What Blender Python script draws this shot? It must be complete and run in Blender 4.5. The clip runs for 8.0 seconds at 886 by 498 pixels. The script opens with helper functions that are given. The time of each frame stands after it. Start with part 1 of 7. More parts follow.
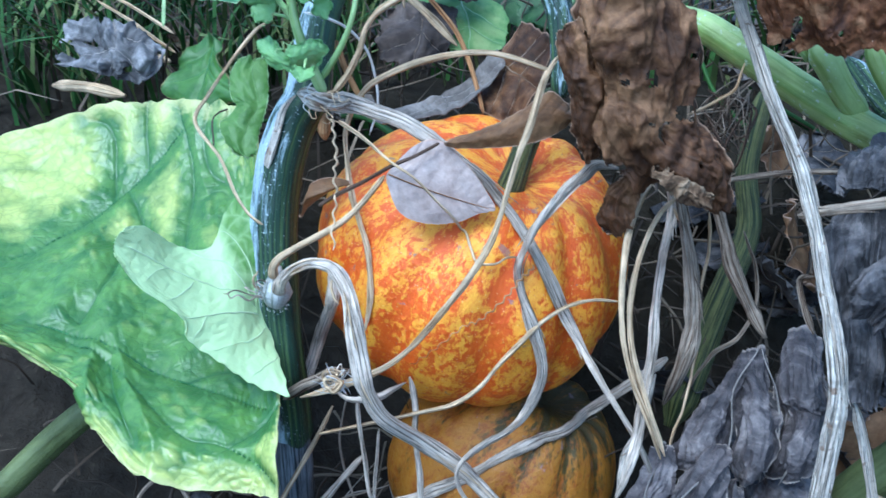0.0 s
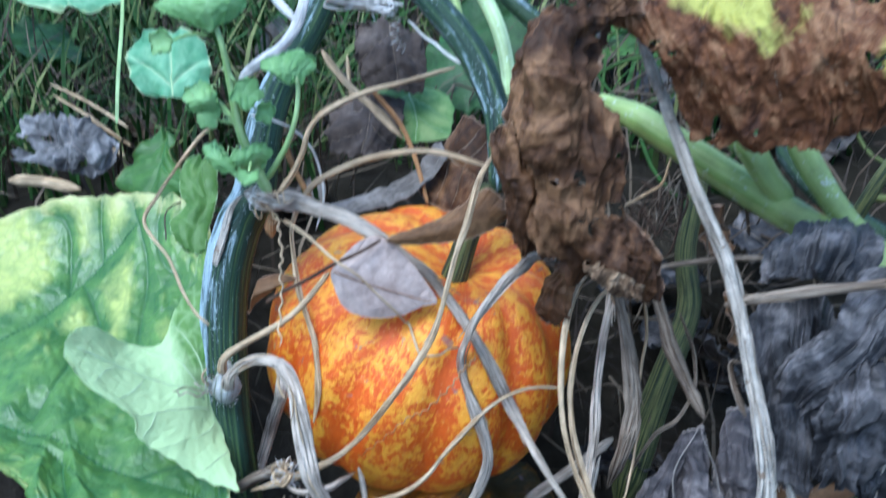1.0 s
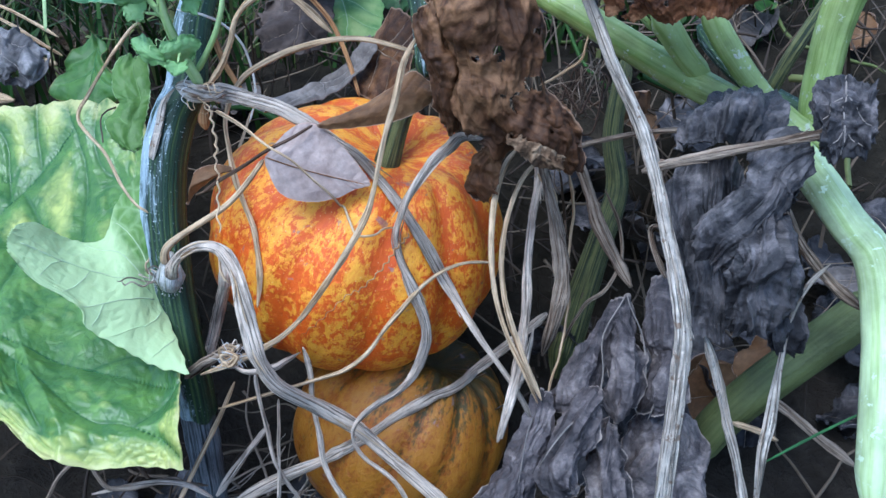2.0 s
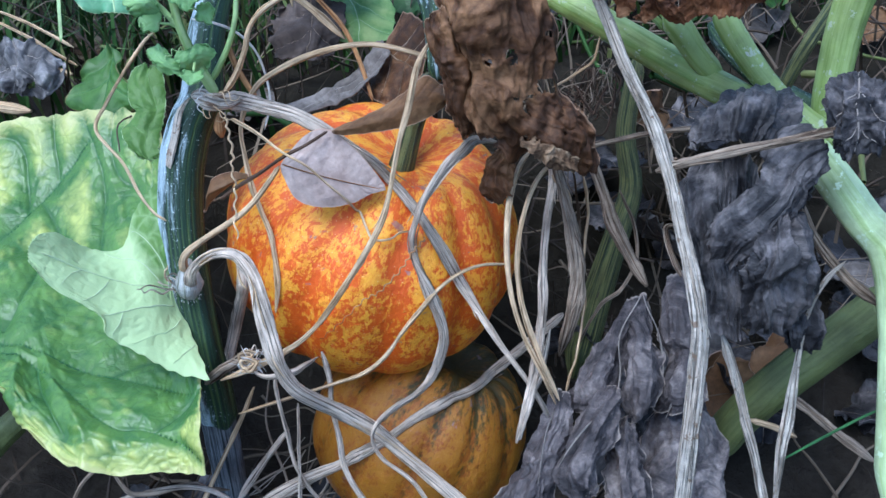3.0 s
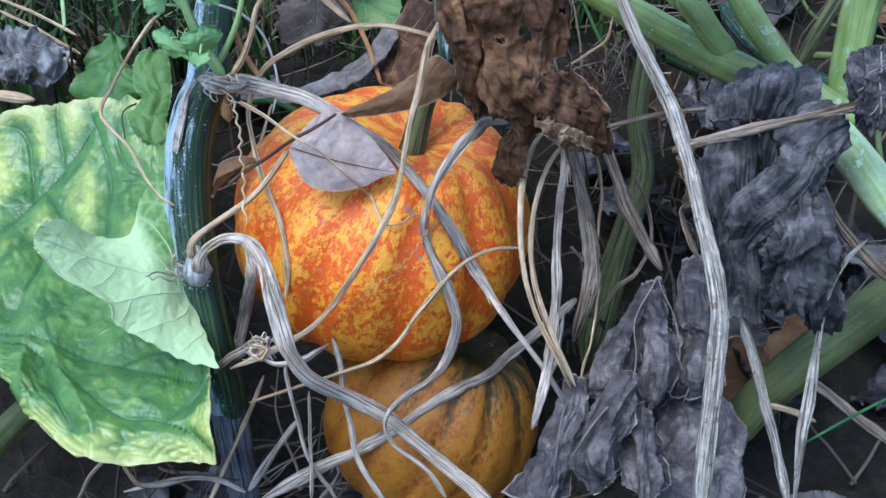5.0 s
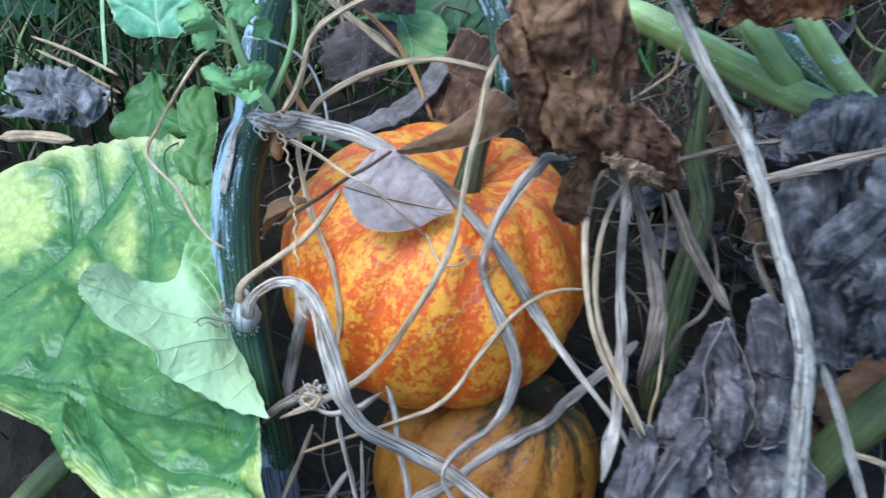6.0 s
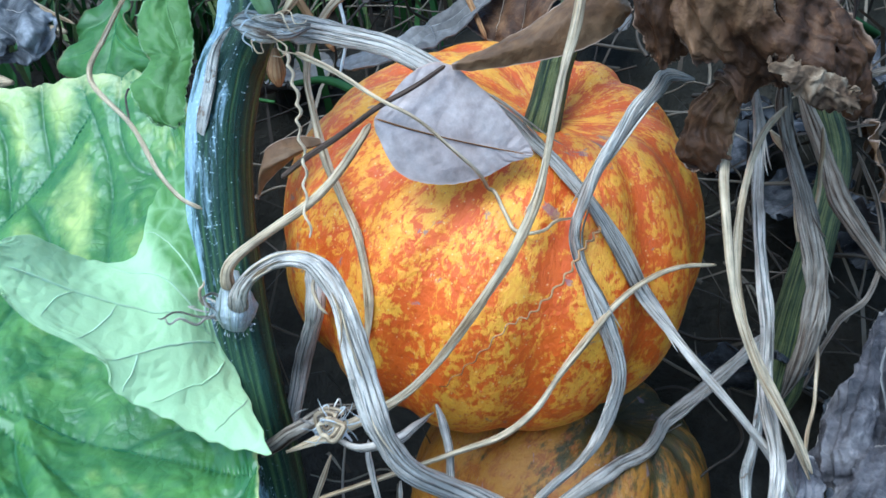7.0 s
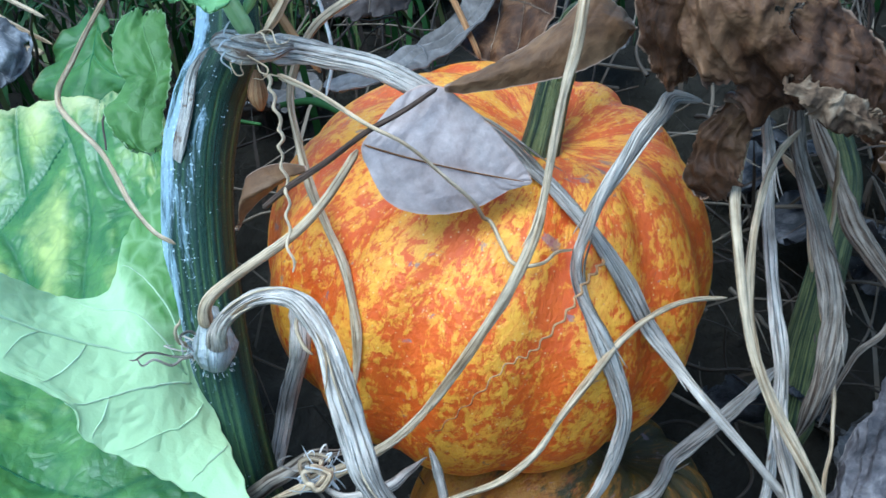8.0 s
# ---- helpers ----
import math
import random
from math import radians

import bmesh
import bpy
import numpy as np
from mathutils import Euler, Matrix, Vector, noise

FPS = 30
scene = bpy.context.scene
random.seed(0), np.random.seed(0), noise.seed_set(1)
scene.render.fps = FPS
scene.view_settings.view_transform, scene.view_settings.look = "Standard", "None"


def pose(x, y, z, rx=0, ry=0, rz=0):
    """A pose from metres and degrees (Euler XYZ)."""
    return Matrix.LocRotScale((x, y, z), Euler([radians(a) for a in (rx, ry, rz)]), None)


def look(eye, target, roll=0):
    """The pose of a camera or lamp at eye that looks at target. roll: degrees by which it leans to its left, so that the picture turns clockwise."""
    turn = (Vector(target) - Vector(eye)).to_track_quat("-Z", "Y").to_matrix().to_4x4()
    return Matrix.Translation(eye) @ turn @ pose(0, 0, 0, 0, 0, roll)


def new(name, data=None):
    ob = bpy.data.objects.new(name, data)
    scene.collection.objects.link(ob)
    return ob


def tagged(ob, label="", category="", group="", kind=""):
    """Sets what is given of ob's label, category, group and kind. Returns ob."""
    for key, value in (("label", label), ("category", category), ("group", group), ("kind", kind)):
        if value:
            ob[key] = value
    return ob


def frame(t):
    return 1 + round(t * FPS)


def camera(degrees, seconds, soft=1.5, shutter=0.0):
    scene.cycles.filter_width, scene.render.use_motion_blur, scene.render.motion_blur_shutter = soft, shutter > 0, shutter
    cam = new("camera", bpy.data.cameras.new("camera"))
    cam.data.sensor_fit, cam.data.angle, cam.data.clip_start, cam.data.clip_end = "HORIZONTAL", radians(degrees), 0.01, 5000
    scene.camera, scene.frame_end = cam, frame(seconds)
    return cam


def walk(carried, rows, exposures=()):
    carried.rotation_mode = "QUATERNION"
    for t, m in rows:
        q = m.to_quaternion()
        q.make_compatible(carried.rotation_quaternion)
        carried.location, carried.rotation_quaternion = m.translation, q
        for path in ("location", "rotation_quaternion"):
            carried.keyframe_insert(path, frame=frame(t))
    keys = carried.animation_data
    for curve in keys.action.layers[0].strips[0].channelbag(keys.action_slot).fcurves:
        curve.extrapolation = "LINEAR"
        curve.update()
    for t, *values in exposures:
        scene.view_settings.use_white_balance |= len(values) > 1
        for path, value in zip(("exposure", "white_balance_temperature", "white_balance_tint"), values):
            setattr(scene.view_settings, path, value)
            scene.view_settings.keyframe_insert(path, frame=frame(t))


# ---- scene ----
cam = camera(48.1, 8.0, soft=1.45, shutter=0.4)
PATH = [
    (0, (0.036, 0.014, 0.598), (-0.074, 1.672, -0.515), -1.9),
    (0.5, (0.042, 0.021, 0.59), (-0.022, 1.67, -0.54), -2.1),
    (1, (0.054, 0.009, 0.624), (0.002, 1.733, -0.388), -2.1),
    (1.2, (0.062, -0.009, 0.632), (0.017, 1.752, -0.315), -2.6),
    (1.5, (0.065, -0.018, 0.638), (0.075, 1.695, -0.393), -3.9),
    (2, (0.066, -0.026, 0.612), (0.101, 1.617, -0.527), -3.1),
    (3.5, (0.062, -0.028, 0.617), (0.059, 1.617, -0.52), -5.4),
    (4, (0.059, -0.028, 0.612), (0.056, 1.614, -0.528), -5.6),
    (5.5, (0.057, -0.02, 0.603), (0.061, 1.62, -0.541), -5.1),
    (6, (0.036, 0.003, 0.593), (0.002, 1.686, -0.488), -6.4),
    (6.5, (-0.004, 0.095, 0.525), (-0.05, 1.762, -0.578), -6.3),
    (7, (0.0, 0.149, 0.493), (-0.03, 1.812, -0.619), -7.0),
    (7.5, (-0.005, 0.177, 0.482), (-0.03, 1.848, -0.617), -7.5),
    (8, (0.001, 0.174, 0.484), (-0.014, 1.854, -0.6), -7.0),
]
EXPOSURES = [(0, 1.24, 4640, -3), (0.9, 1.12, 4850, -1), (1.3, 1.00, 4960, 1), (2.0, 1.00, 4970, 4), (3.5, 0.99, 5050, 4), (5.5, 0.97, 5040, 4), (6.5, 1.18, 4640, -5), (8, 1.10, 4590, -8)]
walk(cam, [(t, look(eye, target, roll)) for t, eye, target, roll in PATH], EXPOSURES)

# ---- light: open shade under a bright, slightly veiled sky ----
world = bpy.data.worlds.new("sky")
scene.world = world
world.use_nodes = True
wn, wl = world.node_tree.nodes, world.node_tree.links
sky = wn.new("ShaderNodeTexSky")
sky.sky_type = "NISHITA"
sky.sun_disc = False
sky.sun_elevation, sky.sun_rotation = radians(69), radians(230)
sky.air_density, sky.dust_density = 1.0, 2.5
wn["Background"].inputs["Strength"].default_value = 0.135
wl.new(sky.outputs["Color"], wn["Background"].inputs["Color"])
sun_data = bpy.data.lights.new("sun", "SUN")
sun_data.energy, sun_data.angle, sun_data.color = 1.25, radians(40), (1.0, 0.98, 0.95)
sun = new("sun", sun_data)
sun.matrix_world = look((-0.45, 0.12, 1.5), (0, 0.5, 0))


# ---- materials ----
def material(name):
    m = bpy.data.materials.new(name)
    m.use_nodes = True
    return m, m.node_tree.nodes, m.node_tree.links, m.node_tree.nodes["Principled BSDF"]


def ramp(n, l, source, stops):
    r = n.new("ShaderNodeValToRGB")
    e = r.color_ramp.elements
    while len(e) < len(stops):
        e.new(0.5)
    for k, (p, c) in enumerate(stops):
        e[k].position, e[k].color = p, (*c, 1) if not isinstance(c, float) else (c, c, c, 1)
    l.new(source, r.inputs[0])
    return r.outputs[0]


def grain(n, l, coords, scale, detail=5.0, rough=0.6, distort=0.0):
    t = n.new("ShaderNodeTexNoise")
    t.inputs["Scale"].default_value, t.inputs["Detail"].default_value = scale, detail
    t.inputs["Roughness"].default_value, t.inputs["Distortion"].default_value = rough, distort
    if coords:
        l.new(coords, t.inputs["Vector"])
    return t.outputs["Fac"]


def mixed(n, l, fac, a, b, mode="MIX"):
    x = n.new("ShaderNodeMix")
    x.data_type, x.blend_type = "RGBA", mode
    for socket, v in ((x.inputs[0], fac), (x.inputs[6], a), (x.inputs[7], b)):
        if isinstance(v, tuple):
            socket.default_value = (*v, 1)
        elif isinstance(v, float):
            socket.default_value = v
        else:
            l.new(v, socket)
    return x.outputs[2]


def maths(n, l, op, a, b=0.0):
    x = n.new("ShaderNodeMath")
    x.operation = op
    for socket, v in ((x.inputs[0], a), (x.inputs[1], b)):
        if isinstance(v, float):
            socket.default_value = v
        else:
            l.new(v, socket)
    return x.outputs[0]


def attribute(n, name, out="Fac"):
    a = n.new("ShaderNodeAttribute")
    a.attribute_name = name
    return a.outputs[out]


def place(n, l, source="Object", scale=(1, 1, 1)):
    c = n.new("ShaderNodeTexCoord")
    m = n.new("ShaderNodeMapping")
    m.inputs["Scale"].default_value = scale
    l.new(c.outputs[source], m.inputs["Vector"])
    return m.outputs["Vector"]


def relief(n, l, p, height, distance, strength=1.0):
    b = n.new("ShaderNodeBump")
    b.inputs["Strength"].default_value, b.inputs["Distance"].default_value = strength, distance
    l.new(height, b.inputs["Height"])
    l.new(b.outputs["Normal"], p.inputs["Normal"])


def stalk_material(name, dark, mid, pale, along=6.0, rough=0.75, bump=0.0006, spots=None, fibre=(14, 760), lines=0.0):
    """Fibrous stalk: streaks that run along it (UV: x along in metres, y around in metres), blotches, wear."""
    m, n, l, p = material(name)
    fib = grain(n, l, place(n, l, "UV", (*fibre, 1)), 1.0, 4, 0.68)
    blot = grain(n, l, place(n, l, "UV", (along * 9, along * 14, 1)), 1.0, 4, 0.6)
    fine = grain(n, l, place(n, l, "Object"), 420.0, 3, 0.6)
    base = ramp(n, l, fib, [(0.38, dark), (0.445, mid), (0.55, pale)])
    tone = ramp(n, l, blot, [(0.33, 0.58), (0.62, 1.0)])
    col = mixed(n, l, 1.0, base, tone, "MULTIPLY")
    if lines:
        crack = grain(n, l, place(n, l, "UV", (18, 1000, 1)), 1.0, 3, 0.62, 0.15)
        split = grain(n, l, place(n, l, "UV", (42, 1500, 1)), 1.0, 2, 0.6)
        furrow = ramp(n, l, crack, [(0.385, 1.0 - lines), (0.43, 1.0)])
        furrow = mixed(n, l, 1.0, furrow, ramp(n, l, split, [(0.34, 1.0 - lines * 0.8), (0.42, 1.0)]), "MULTIPLY")
        col = mixed(n, l, 1.0, col, furrow, "MULTIPLY")
        fib = maths(n, l, "ADD", fib, maths(n, l, "MULTIPLY", furrow, 0.8))
    if spots:
        s = ramp(n, l, grain(n, l, place(n, l, "Object"), 130.0, 3, 0.7), [(0.60, 0.0), (0.66, 0.85)])
        col = mixed(n, l, s, col, spots)
    l.new(col, p.inputs["Base Color"])
    p.inputs["Roughness"].default_value = rough
    p.inputs["Specular IOR Level"].default_value = 0.2 if rough >= 0.7 else 0.4
    relief(n, l, p, maths(n, l, "ADD", fib, maths(n, l, "MULTIPLY", fine, 0.5)), bump * 4)
    return m


def vine_material(name="vine_skin", left_light=0.24):
    """Dark green ribbed skin with lighter lengthwise lines and bluish-white waxy scurf, painted paler on its left-lit
    side.
    """
    m, n, l, p = material(name)
    line = grain(n, l, place(n, l, "UV", (6, 420, 1)), 1.0, 4, 0.6)
    wax = grain(n, l, place(n, l, "UV", (26, 170, 1)), 1.0, 6, 0.72, 0.4)
    dots = grain(n, l, place(n, l, "Object"), 480.0, 3, 0.7)
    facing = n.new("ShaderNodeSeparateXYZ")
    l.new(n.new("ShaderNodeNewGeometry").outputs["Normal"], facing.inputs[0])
    # Skin facing -X is whitened beyond the scurf: light from the left painted in.
    wax = maths(n, l, "SUBTRACT", wax, maths(n, l, "MULTIPLY", facing.outputs["X"], left_light))
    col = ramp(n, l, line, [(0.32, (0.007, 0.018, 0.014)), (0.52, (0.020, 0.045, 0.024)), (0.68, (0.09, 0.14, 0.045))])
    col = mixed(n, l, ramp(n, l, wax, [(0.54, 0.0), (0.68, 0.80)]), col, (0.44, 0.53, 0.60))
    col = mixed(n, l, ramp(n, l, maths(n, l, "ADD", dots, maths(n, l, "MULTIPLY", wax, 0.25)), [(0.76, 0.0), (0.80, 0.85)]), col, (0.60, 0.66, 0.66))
    l.new(col, p.inputs["Base Color"])
    l.new(ramp(n, l, wax, [(0.4, 0.42), (0.7, 0.75)]), p.inputs["Roughness"])
    p.inputs["Specular IOR Level"].default_value = 0.28
    relief(n, l, p, maths(n, l, "ADD", line, maths(n, l, "MULTIPLY", dots, 0.6)), 0.0012)
    return m


def leaf_material(name, deep, green, yellow, vein, rough=0.45, yellowing=0.5, rim=None, through_light=0.25, blotch=9.0, vein_amount=0.7, network=75.0, spots=False, cells=0.0, netting=0.22, waxy=0.0, banding=0.12):
    """Living leaf: darker cells between paler veins, yellowing patches and margins."""
    m, n, l, p = material(name)
    xyz = place(n, l, "Object")
    big = grain(n, l, xyz, blotch, 4, 0.55, 0.4)
    mid = grain(n, l, xyz, 55.0, 4, 0.6, 0.3)
    col = mixed(n, l, ramp(n, l, mid, [(0.35, 0.0), (0.68, 1.0)]), deep, green)
    net = n.new("ShaderNodeTexVoronoi")
    net.feature = "DISTANCE_TO_EDGE"
    net.inputs["Scale"].default_value = network
    warp = n.new("ShaderNodeTexNoise")
    warp.inputs["Scale"].default_value = 45.0
    l.new(xyz, warp.inputs["Vector"])
    l.new(mixed(n, l, 0.02, xyz, warp.outputs["Color"]), net.inputs["Vector"])
    patch = maths(n, l, "ADD", big, maths(n, l, "MULTIPLY", attribute(n, "age"), 0.55))
    patch = maths(n, l, "ADD", patch, maths(n, l, "MULTIPLY", maths(n, l, "SUBTRACT", mid, 0.5), 0.55))
    patch = maths(n, l, "SUBTRACT", patch, maths(n, l, "MULTIPLY", attribute(n, "band"), banding))
    if cells:
        patch = maths(n, l, "ADD", patch, maths(n, l, "MULTIPLY", maths(n, l, "SUBTRACT", attribute(n, "cell"), 0.35), cells))
    col = mixed(n, l, ramp(n, l, patch, [(0.92 - yellowing, 0.0), (1.35 - yellowing, 0.95)]), col, yellow)
    col = mixed(n, l, maths(n, l, "MULTIPLY", attribute(n, "band"), banding), col, deep)
    col = mixed(n, l, ramp(n, l, net.outputs["Distance"], [(0.0, netting), (0.16, 0.0)]), col, vein)
    col = mixed(n, l, maths(n, l, "MULTIPLY", attribute(n, "vein"), vein_amount), col, vein)
    if rim:
        r = maths(n, l, "ADD", attribute(n, "rim"), maths(n, l, "MULTIPLY", maths(n, l, "SUBTRACT", mid, 0.5), 0.35))
        col = mixed(n, l, ramp(n, l, r, [(0.93, 0.0), (1.0, 0.85)]), col, rim)
    if spots:
        s = ramp(n, l, grain(n, l, xyz, 85.0, 3, 0.6), [(0.735, 0.0), (0.76, 0.85)])
        col = mixed(n, l, s, col, (0.10, 0.05, 0.02))
    l.new(col, p.inputs["Base Color"])
    p.inputs["Coat Weight"].default_value, p.inputs["Coat Roughness"].default_value = waxy, 0.22
    gloss = ramp(n, l, big, [(0.3, rough - 0.1), (0.7, rough + 0.12)])
    l.new(gloss, p.inputs["Roughness"])
    p.inputs["Specular IOR Level"].default_value = 0.5
    cell = n.new("ShaderNodeTexVoronoi")
    cell.feature = "DISTANCE_TO_EDGE"
    cell.inputs["Scale"].default_value = 170.0
    l.new(xyz, cell.inputs["Vector"])
    h = maths(n, l, "ADD", maths(n, l, "MULTIPLY", cell.outputs["Distance"], 0.8), grain(n, l, xyz, 300.0, 3))
    h = maths(n, l, "ADD", h, maths(n, l, "MULTIPLY", ramp(n, l, net.outputs["Distance"], [(0.0, 0.0), (0.3, 1.0)]), 0.9))
    relief(n, l, p, h, 0.00035)
    t = n.new("ShaderNodeBsdfTranslucent")
    l.new(col, t.inputs["Color"])
    mx = n.new("ShaderNodeMixShader")
    mx.inputs[0].default_value = through_light
    l.new(p.outputs[0], mx.inputs[1])
    l.new(t.outputs[0], mx.inputs[2])
    l.new(mx.outputs[0], n["Material Output"].inputs["Surface"])
    return m


def dead_leaf_material(name, dark, mid, pale, rim=None, rough=0.8, scale=30.0, rough_bump=0.0005, green=None):
    m, n, l, p = material(name)
    xyz = place(n, l, "Object")
    a = grain(n, l, xyz, scale, 6, 0.65, 0.8)
    b = grain(n, l, xyz, scale * 7, 4, 0.65)
    col = ramp(n, l, a, [(0.34, dark), (0.5, mid), (0.67, pale)])
    col = mixed(n, l, 1.0, col, ramp(n, l, b, [(0.3, 0.6), (0.7, 1.0)]), "MULTIPLY")
    col = mixed(n, l, maths(n, l, "MULTIPLY", attribute(n, "vein"), 0.18), col, dark)
    if rim:
        col = mixed(n, l, ramp(n, l, attribute(n, "rim"), [(0.94, 0.0), (0.985, 0.8)]), col, rim)
    if green:
        g = maths(n, l, "ADD", attribute(n, "age"), maths(n, l, "MULTIPLY", maths(n, l, "SUBTRACT", grain(n, l, xyz, 22.0, 4, 0.6, 0.6), 0.5), 2.2))
        col = mixed(n, l, ramp(n, l, g, [(0.34, 0.0), (0.70, 1.0)]), col, green)
    l.new(col, p.inputs["Base Color"])
    p.inputs["Roughness"].default_value = rough
    p.inputs["Specular IOR Level"].default_value = 0.25
    relief(n, l, p, maths(n, l, "ADD", a, maths(n, l, "MULTIPLY", b, 0.5)), rough_bump * 2)
    return m


def pumpkin_material(name, orange, yellow, green=None, amount=0.5, specks=0.45):
    """Mottled rind: streaks that follow the ribs from the stalk, speckles, scars."""
    m, n, l, p = material(name)
    g = attribute(n, "grain", "Vector")
    xyz = place(n, l, "Object")
    rib = attribute(n, "rib")
    lat = attribute(n, "lat")
    streak = grain(n, l, g, 3.0, 5, 0.6, 0.6)
    fine = grain(n, l, g, 13.0, 5, 0.72, 0.5)
    fleck = grain(n, l, xyz, 120.0, 5, 0.7, 0.9)
    patch = maths(n, l, "ADD", maths(n, l, "MULTIPLY", streak, 0.50), maths(n, l, "MULTIPLY", fine, 0.70))
    patch = maths(n, l, "ADD", patch, maths(n, l, "MULTIPLY", fleck, 0.60))
    patch = maths(n, l, "ADD", patch, maths(n, l, "MULTIPLY", maths(n, l, "SUBTRACT", rib, 0.66), 0.09))
    deep = tuple(c * k for c, k in zip(orange, (0.85, 0.62, 0.7)))
    gold = mixed(n, l, ramp(n, l, fine, [(0.35, 0.0), (0.65, 1.0)]), yellow, tuple(0.5 * (a + b) for a, b in zip(orange, yellow)))
    rind = mixed(n, l, ramp(n, l, streak, [(0.35, 0.0), (0.7, 1.0)]), orange, deep)
    col = mixed(n, l, ramp(n, l, patch, [(amount - 0.05, 0.0), (amount + 0.05, 1.0)]), rind, gold)
    if green:
        s = maths(n, l, "ADD", grain(n, l, g, 7.0, 5, 0.65), maths(n, l, "MULTIPLY", lat, 0.42))
        s = maths(n, l, "SUBTRACT", s, maths(n, l, "MULTIPLY", rib, 0.16))
        col = mixed(n, l, ramp(n, l, s, [(0.52, 0.0), (0.70, 0.85)]), col, green)
    speck = n.new("ShaderNodeTexVoronoi")
    speck.inputs["Scale"].default_value = 330.0
    l.new(xyz, speck.inputs["Vector"])
    dots = ramp(n, l, speck.outputs["Distance"], [(0.10, specks), (0.17, 0.0)])
    col = mixed(n, l, dots, col, (0.85, 0.62, 0.28))
    scar = ramp(n, l, grain(n, l, xyz, 62.0, 4, 0.65, 0.8), [(0.645, 0.0), (0.68, 0.7)])
    col = mixed(n, l, scar, col, (0.28, 0.17, 0.17))
    l.new(col, p.inputs["Base Color"])
    p.inputs["Roughness"].default_value = 0.42
    p.inputs["Specular IOR Level"].default_value = 0.4
    relief(n, l, p, maths(n, l, "ADD", grain(n, l, xyz, 160.0, 3), maths(n, l, "MULTIPLY", fine, 0.6)), 0.0012)
    return m


def soil_material():
    m, n, l, p = material("soil")
    xyz = place(n, l, "Object")
    a = grain(n, l, xyz, 35.0, 8, 0.7, 0.3)
    b = grain(n, l, xyz, 1.1, 4, 0.6)
    col = ramp(n, l, a, [(0.3, (0.028, 0.022, 0.017)), (0.6, (0.070, 0.056, 0.042)), (0.8, (0.13, 0.105, 0.078))])
    col = mixed(n, l, ramp(n, l, b, [(0.45, 0.0), (0.6, 0.6)]), col, (0.03, 0.026, 0.016))
    l.new(col, p.inputs["Base Color"])
    p.inputs["Roughness"].default_value = 0.95
    p.inputs["Specular IOR Level"].default_value = 0.1
    relief(n, l, p, a, 0.02)
    return m


def blade_material(name, a, b, c):
    m, n, l, p = material(name)
    g = n.new("ShaderNodeNewGeometry")
    col = ramp(n, l, g.outputs["Random Per Island"], [(0.0, a), (0.6, b), (0.95, c)])
    col = mixed(n, l, 1.0, col, ramp(n, l, grain(n, l, place(n, l, "Object"), 60.0), [(0.3, 0.7), (0.7, 1.0)]), "MULTIPLY")
    l.new(col, p.inputs["Base Color"])
    p.inputs["Roughness"].default_value, p.inputs["Specular IOR Level"].default_value = 0.6, 0.2
    return m


M_RIND = pumpkin_material("mottled_rind", (0.71, 0.118, 0.006), (0.93, 0.48, 0.035), None, 0.91)
# Dull ochre rind, darkened further: shade from the upper pumpkin put into the colour.
M_RIND_LOW = pumpkin_material("dull_shaded_rind", (0.27, 0.085, 0.007), (0.38, 0.165, 0.012), (0.016, 0.030, 0.008), 0.86, 0.08)
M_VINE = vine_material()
M_RUNNER = vine_material("runner_skin", 0.0)
M_PEDUNCLE = stalk_material("peduncle_skin", (0.013, 0.022, 0.006), (0.032, 0.048, 0.011), (0.17, 0.17, 0.050), 6.0, 0.5, 0.0007)
M_STRAP = stalk_material("grey_dead_stalk", (0.52, 0.395, 0.295), (0.69, 0.54, 0.41), (0.84, 0.70, 0.56), 6.0, 0.85, 0.0004, None, (22, 900), 0.62)
M_TAN = stalk_material("tan_tendril", (0.31, 0.19, 0.095), (0.58, 0.39, 0.215), (0.79, 0.585, 0.365), 6.0, 0.7, 0.0003, None, (18, 700), 0.3)
M_PALE = stalk_material("bleached_stalk", (0.46, 0.365, 0.275), (0.66, 0.55, 0.44), (0.86, 0.765, 0.645), 9.0, 0.75, 0.0011, (0.26, 0.17, 0.11), (14, 760), 0.66)
M_WAX = stalk_material("waxy_scar", (0.24, 0.26, 0.17), (0.56, 0.55, 0.47), (0.82, 0.80, 0.75), 7.0, 0.85, 0.0014)
M_TWIG = stalk_material("brown_twig", (0.10, 0.062, 0.040), (0.29, 0.205, 0.14), (0.50, 0.39, 0.29), 6.0, 0.8, 0.0006, None, (16, 760), 0.5)
M_REDTWIG = stalk_material("russet_twig", (0.16, 0.065, 0.025), (0.38, 0.17, 0.06), (0.52, 0.28, 0.12), 6.0, 0.7, 0.0004)
M_DARKTWIG = stalk_material("dark_twig", (0.035, 0.020, 0.013), (0.085, 0.048, 0.030), (0.16, 0.10, 0.066), 6.0, 0.7, 0.0004)
M_GREENSTEM = stalk_material("green_petiole", (0.24, 0.34, 0.075), (0.32, 0.42, 0.115), (0.42, 0.52, 0.18), 3.0, 0.42, 0.0002, (0.50, 0.54, 0.40), (7, 150))
M_OLIVESTEM = stalk_material("olive_stem", (0.105, 0.125, 0.036), (0.13, 0.155, 0.048), (0.165, 0.19, 0.065), 3.0, 0.5, 0.0004, None, (7, 150))
M_MINT = stalk_material("mint_stalk", (0.40, 0.53, 0.20), (0.50, 0.64, 0.29), (0.60, 0.73, 0.40), 3.0, 0.5, 0.0002, (0.62, 0.74, 0.54), (7, 150))
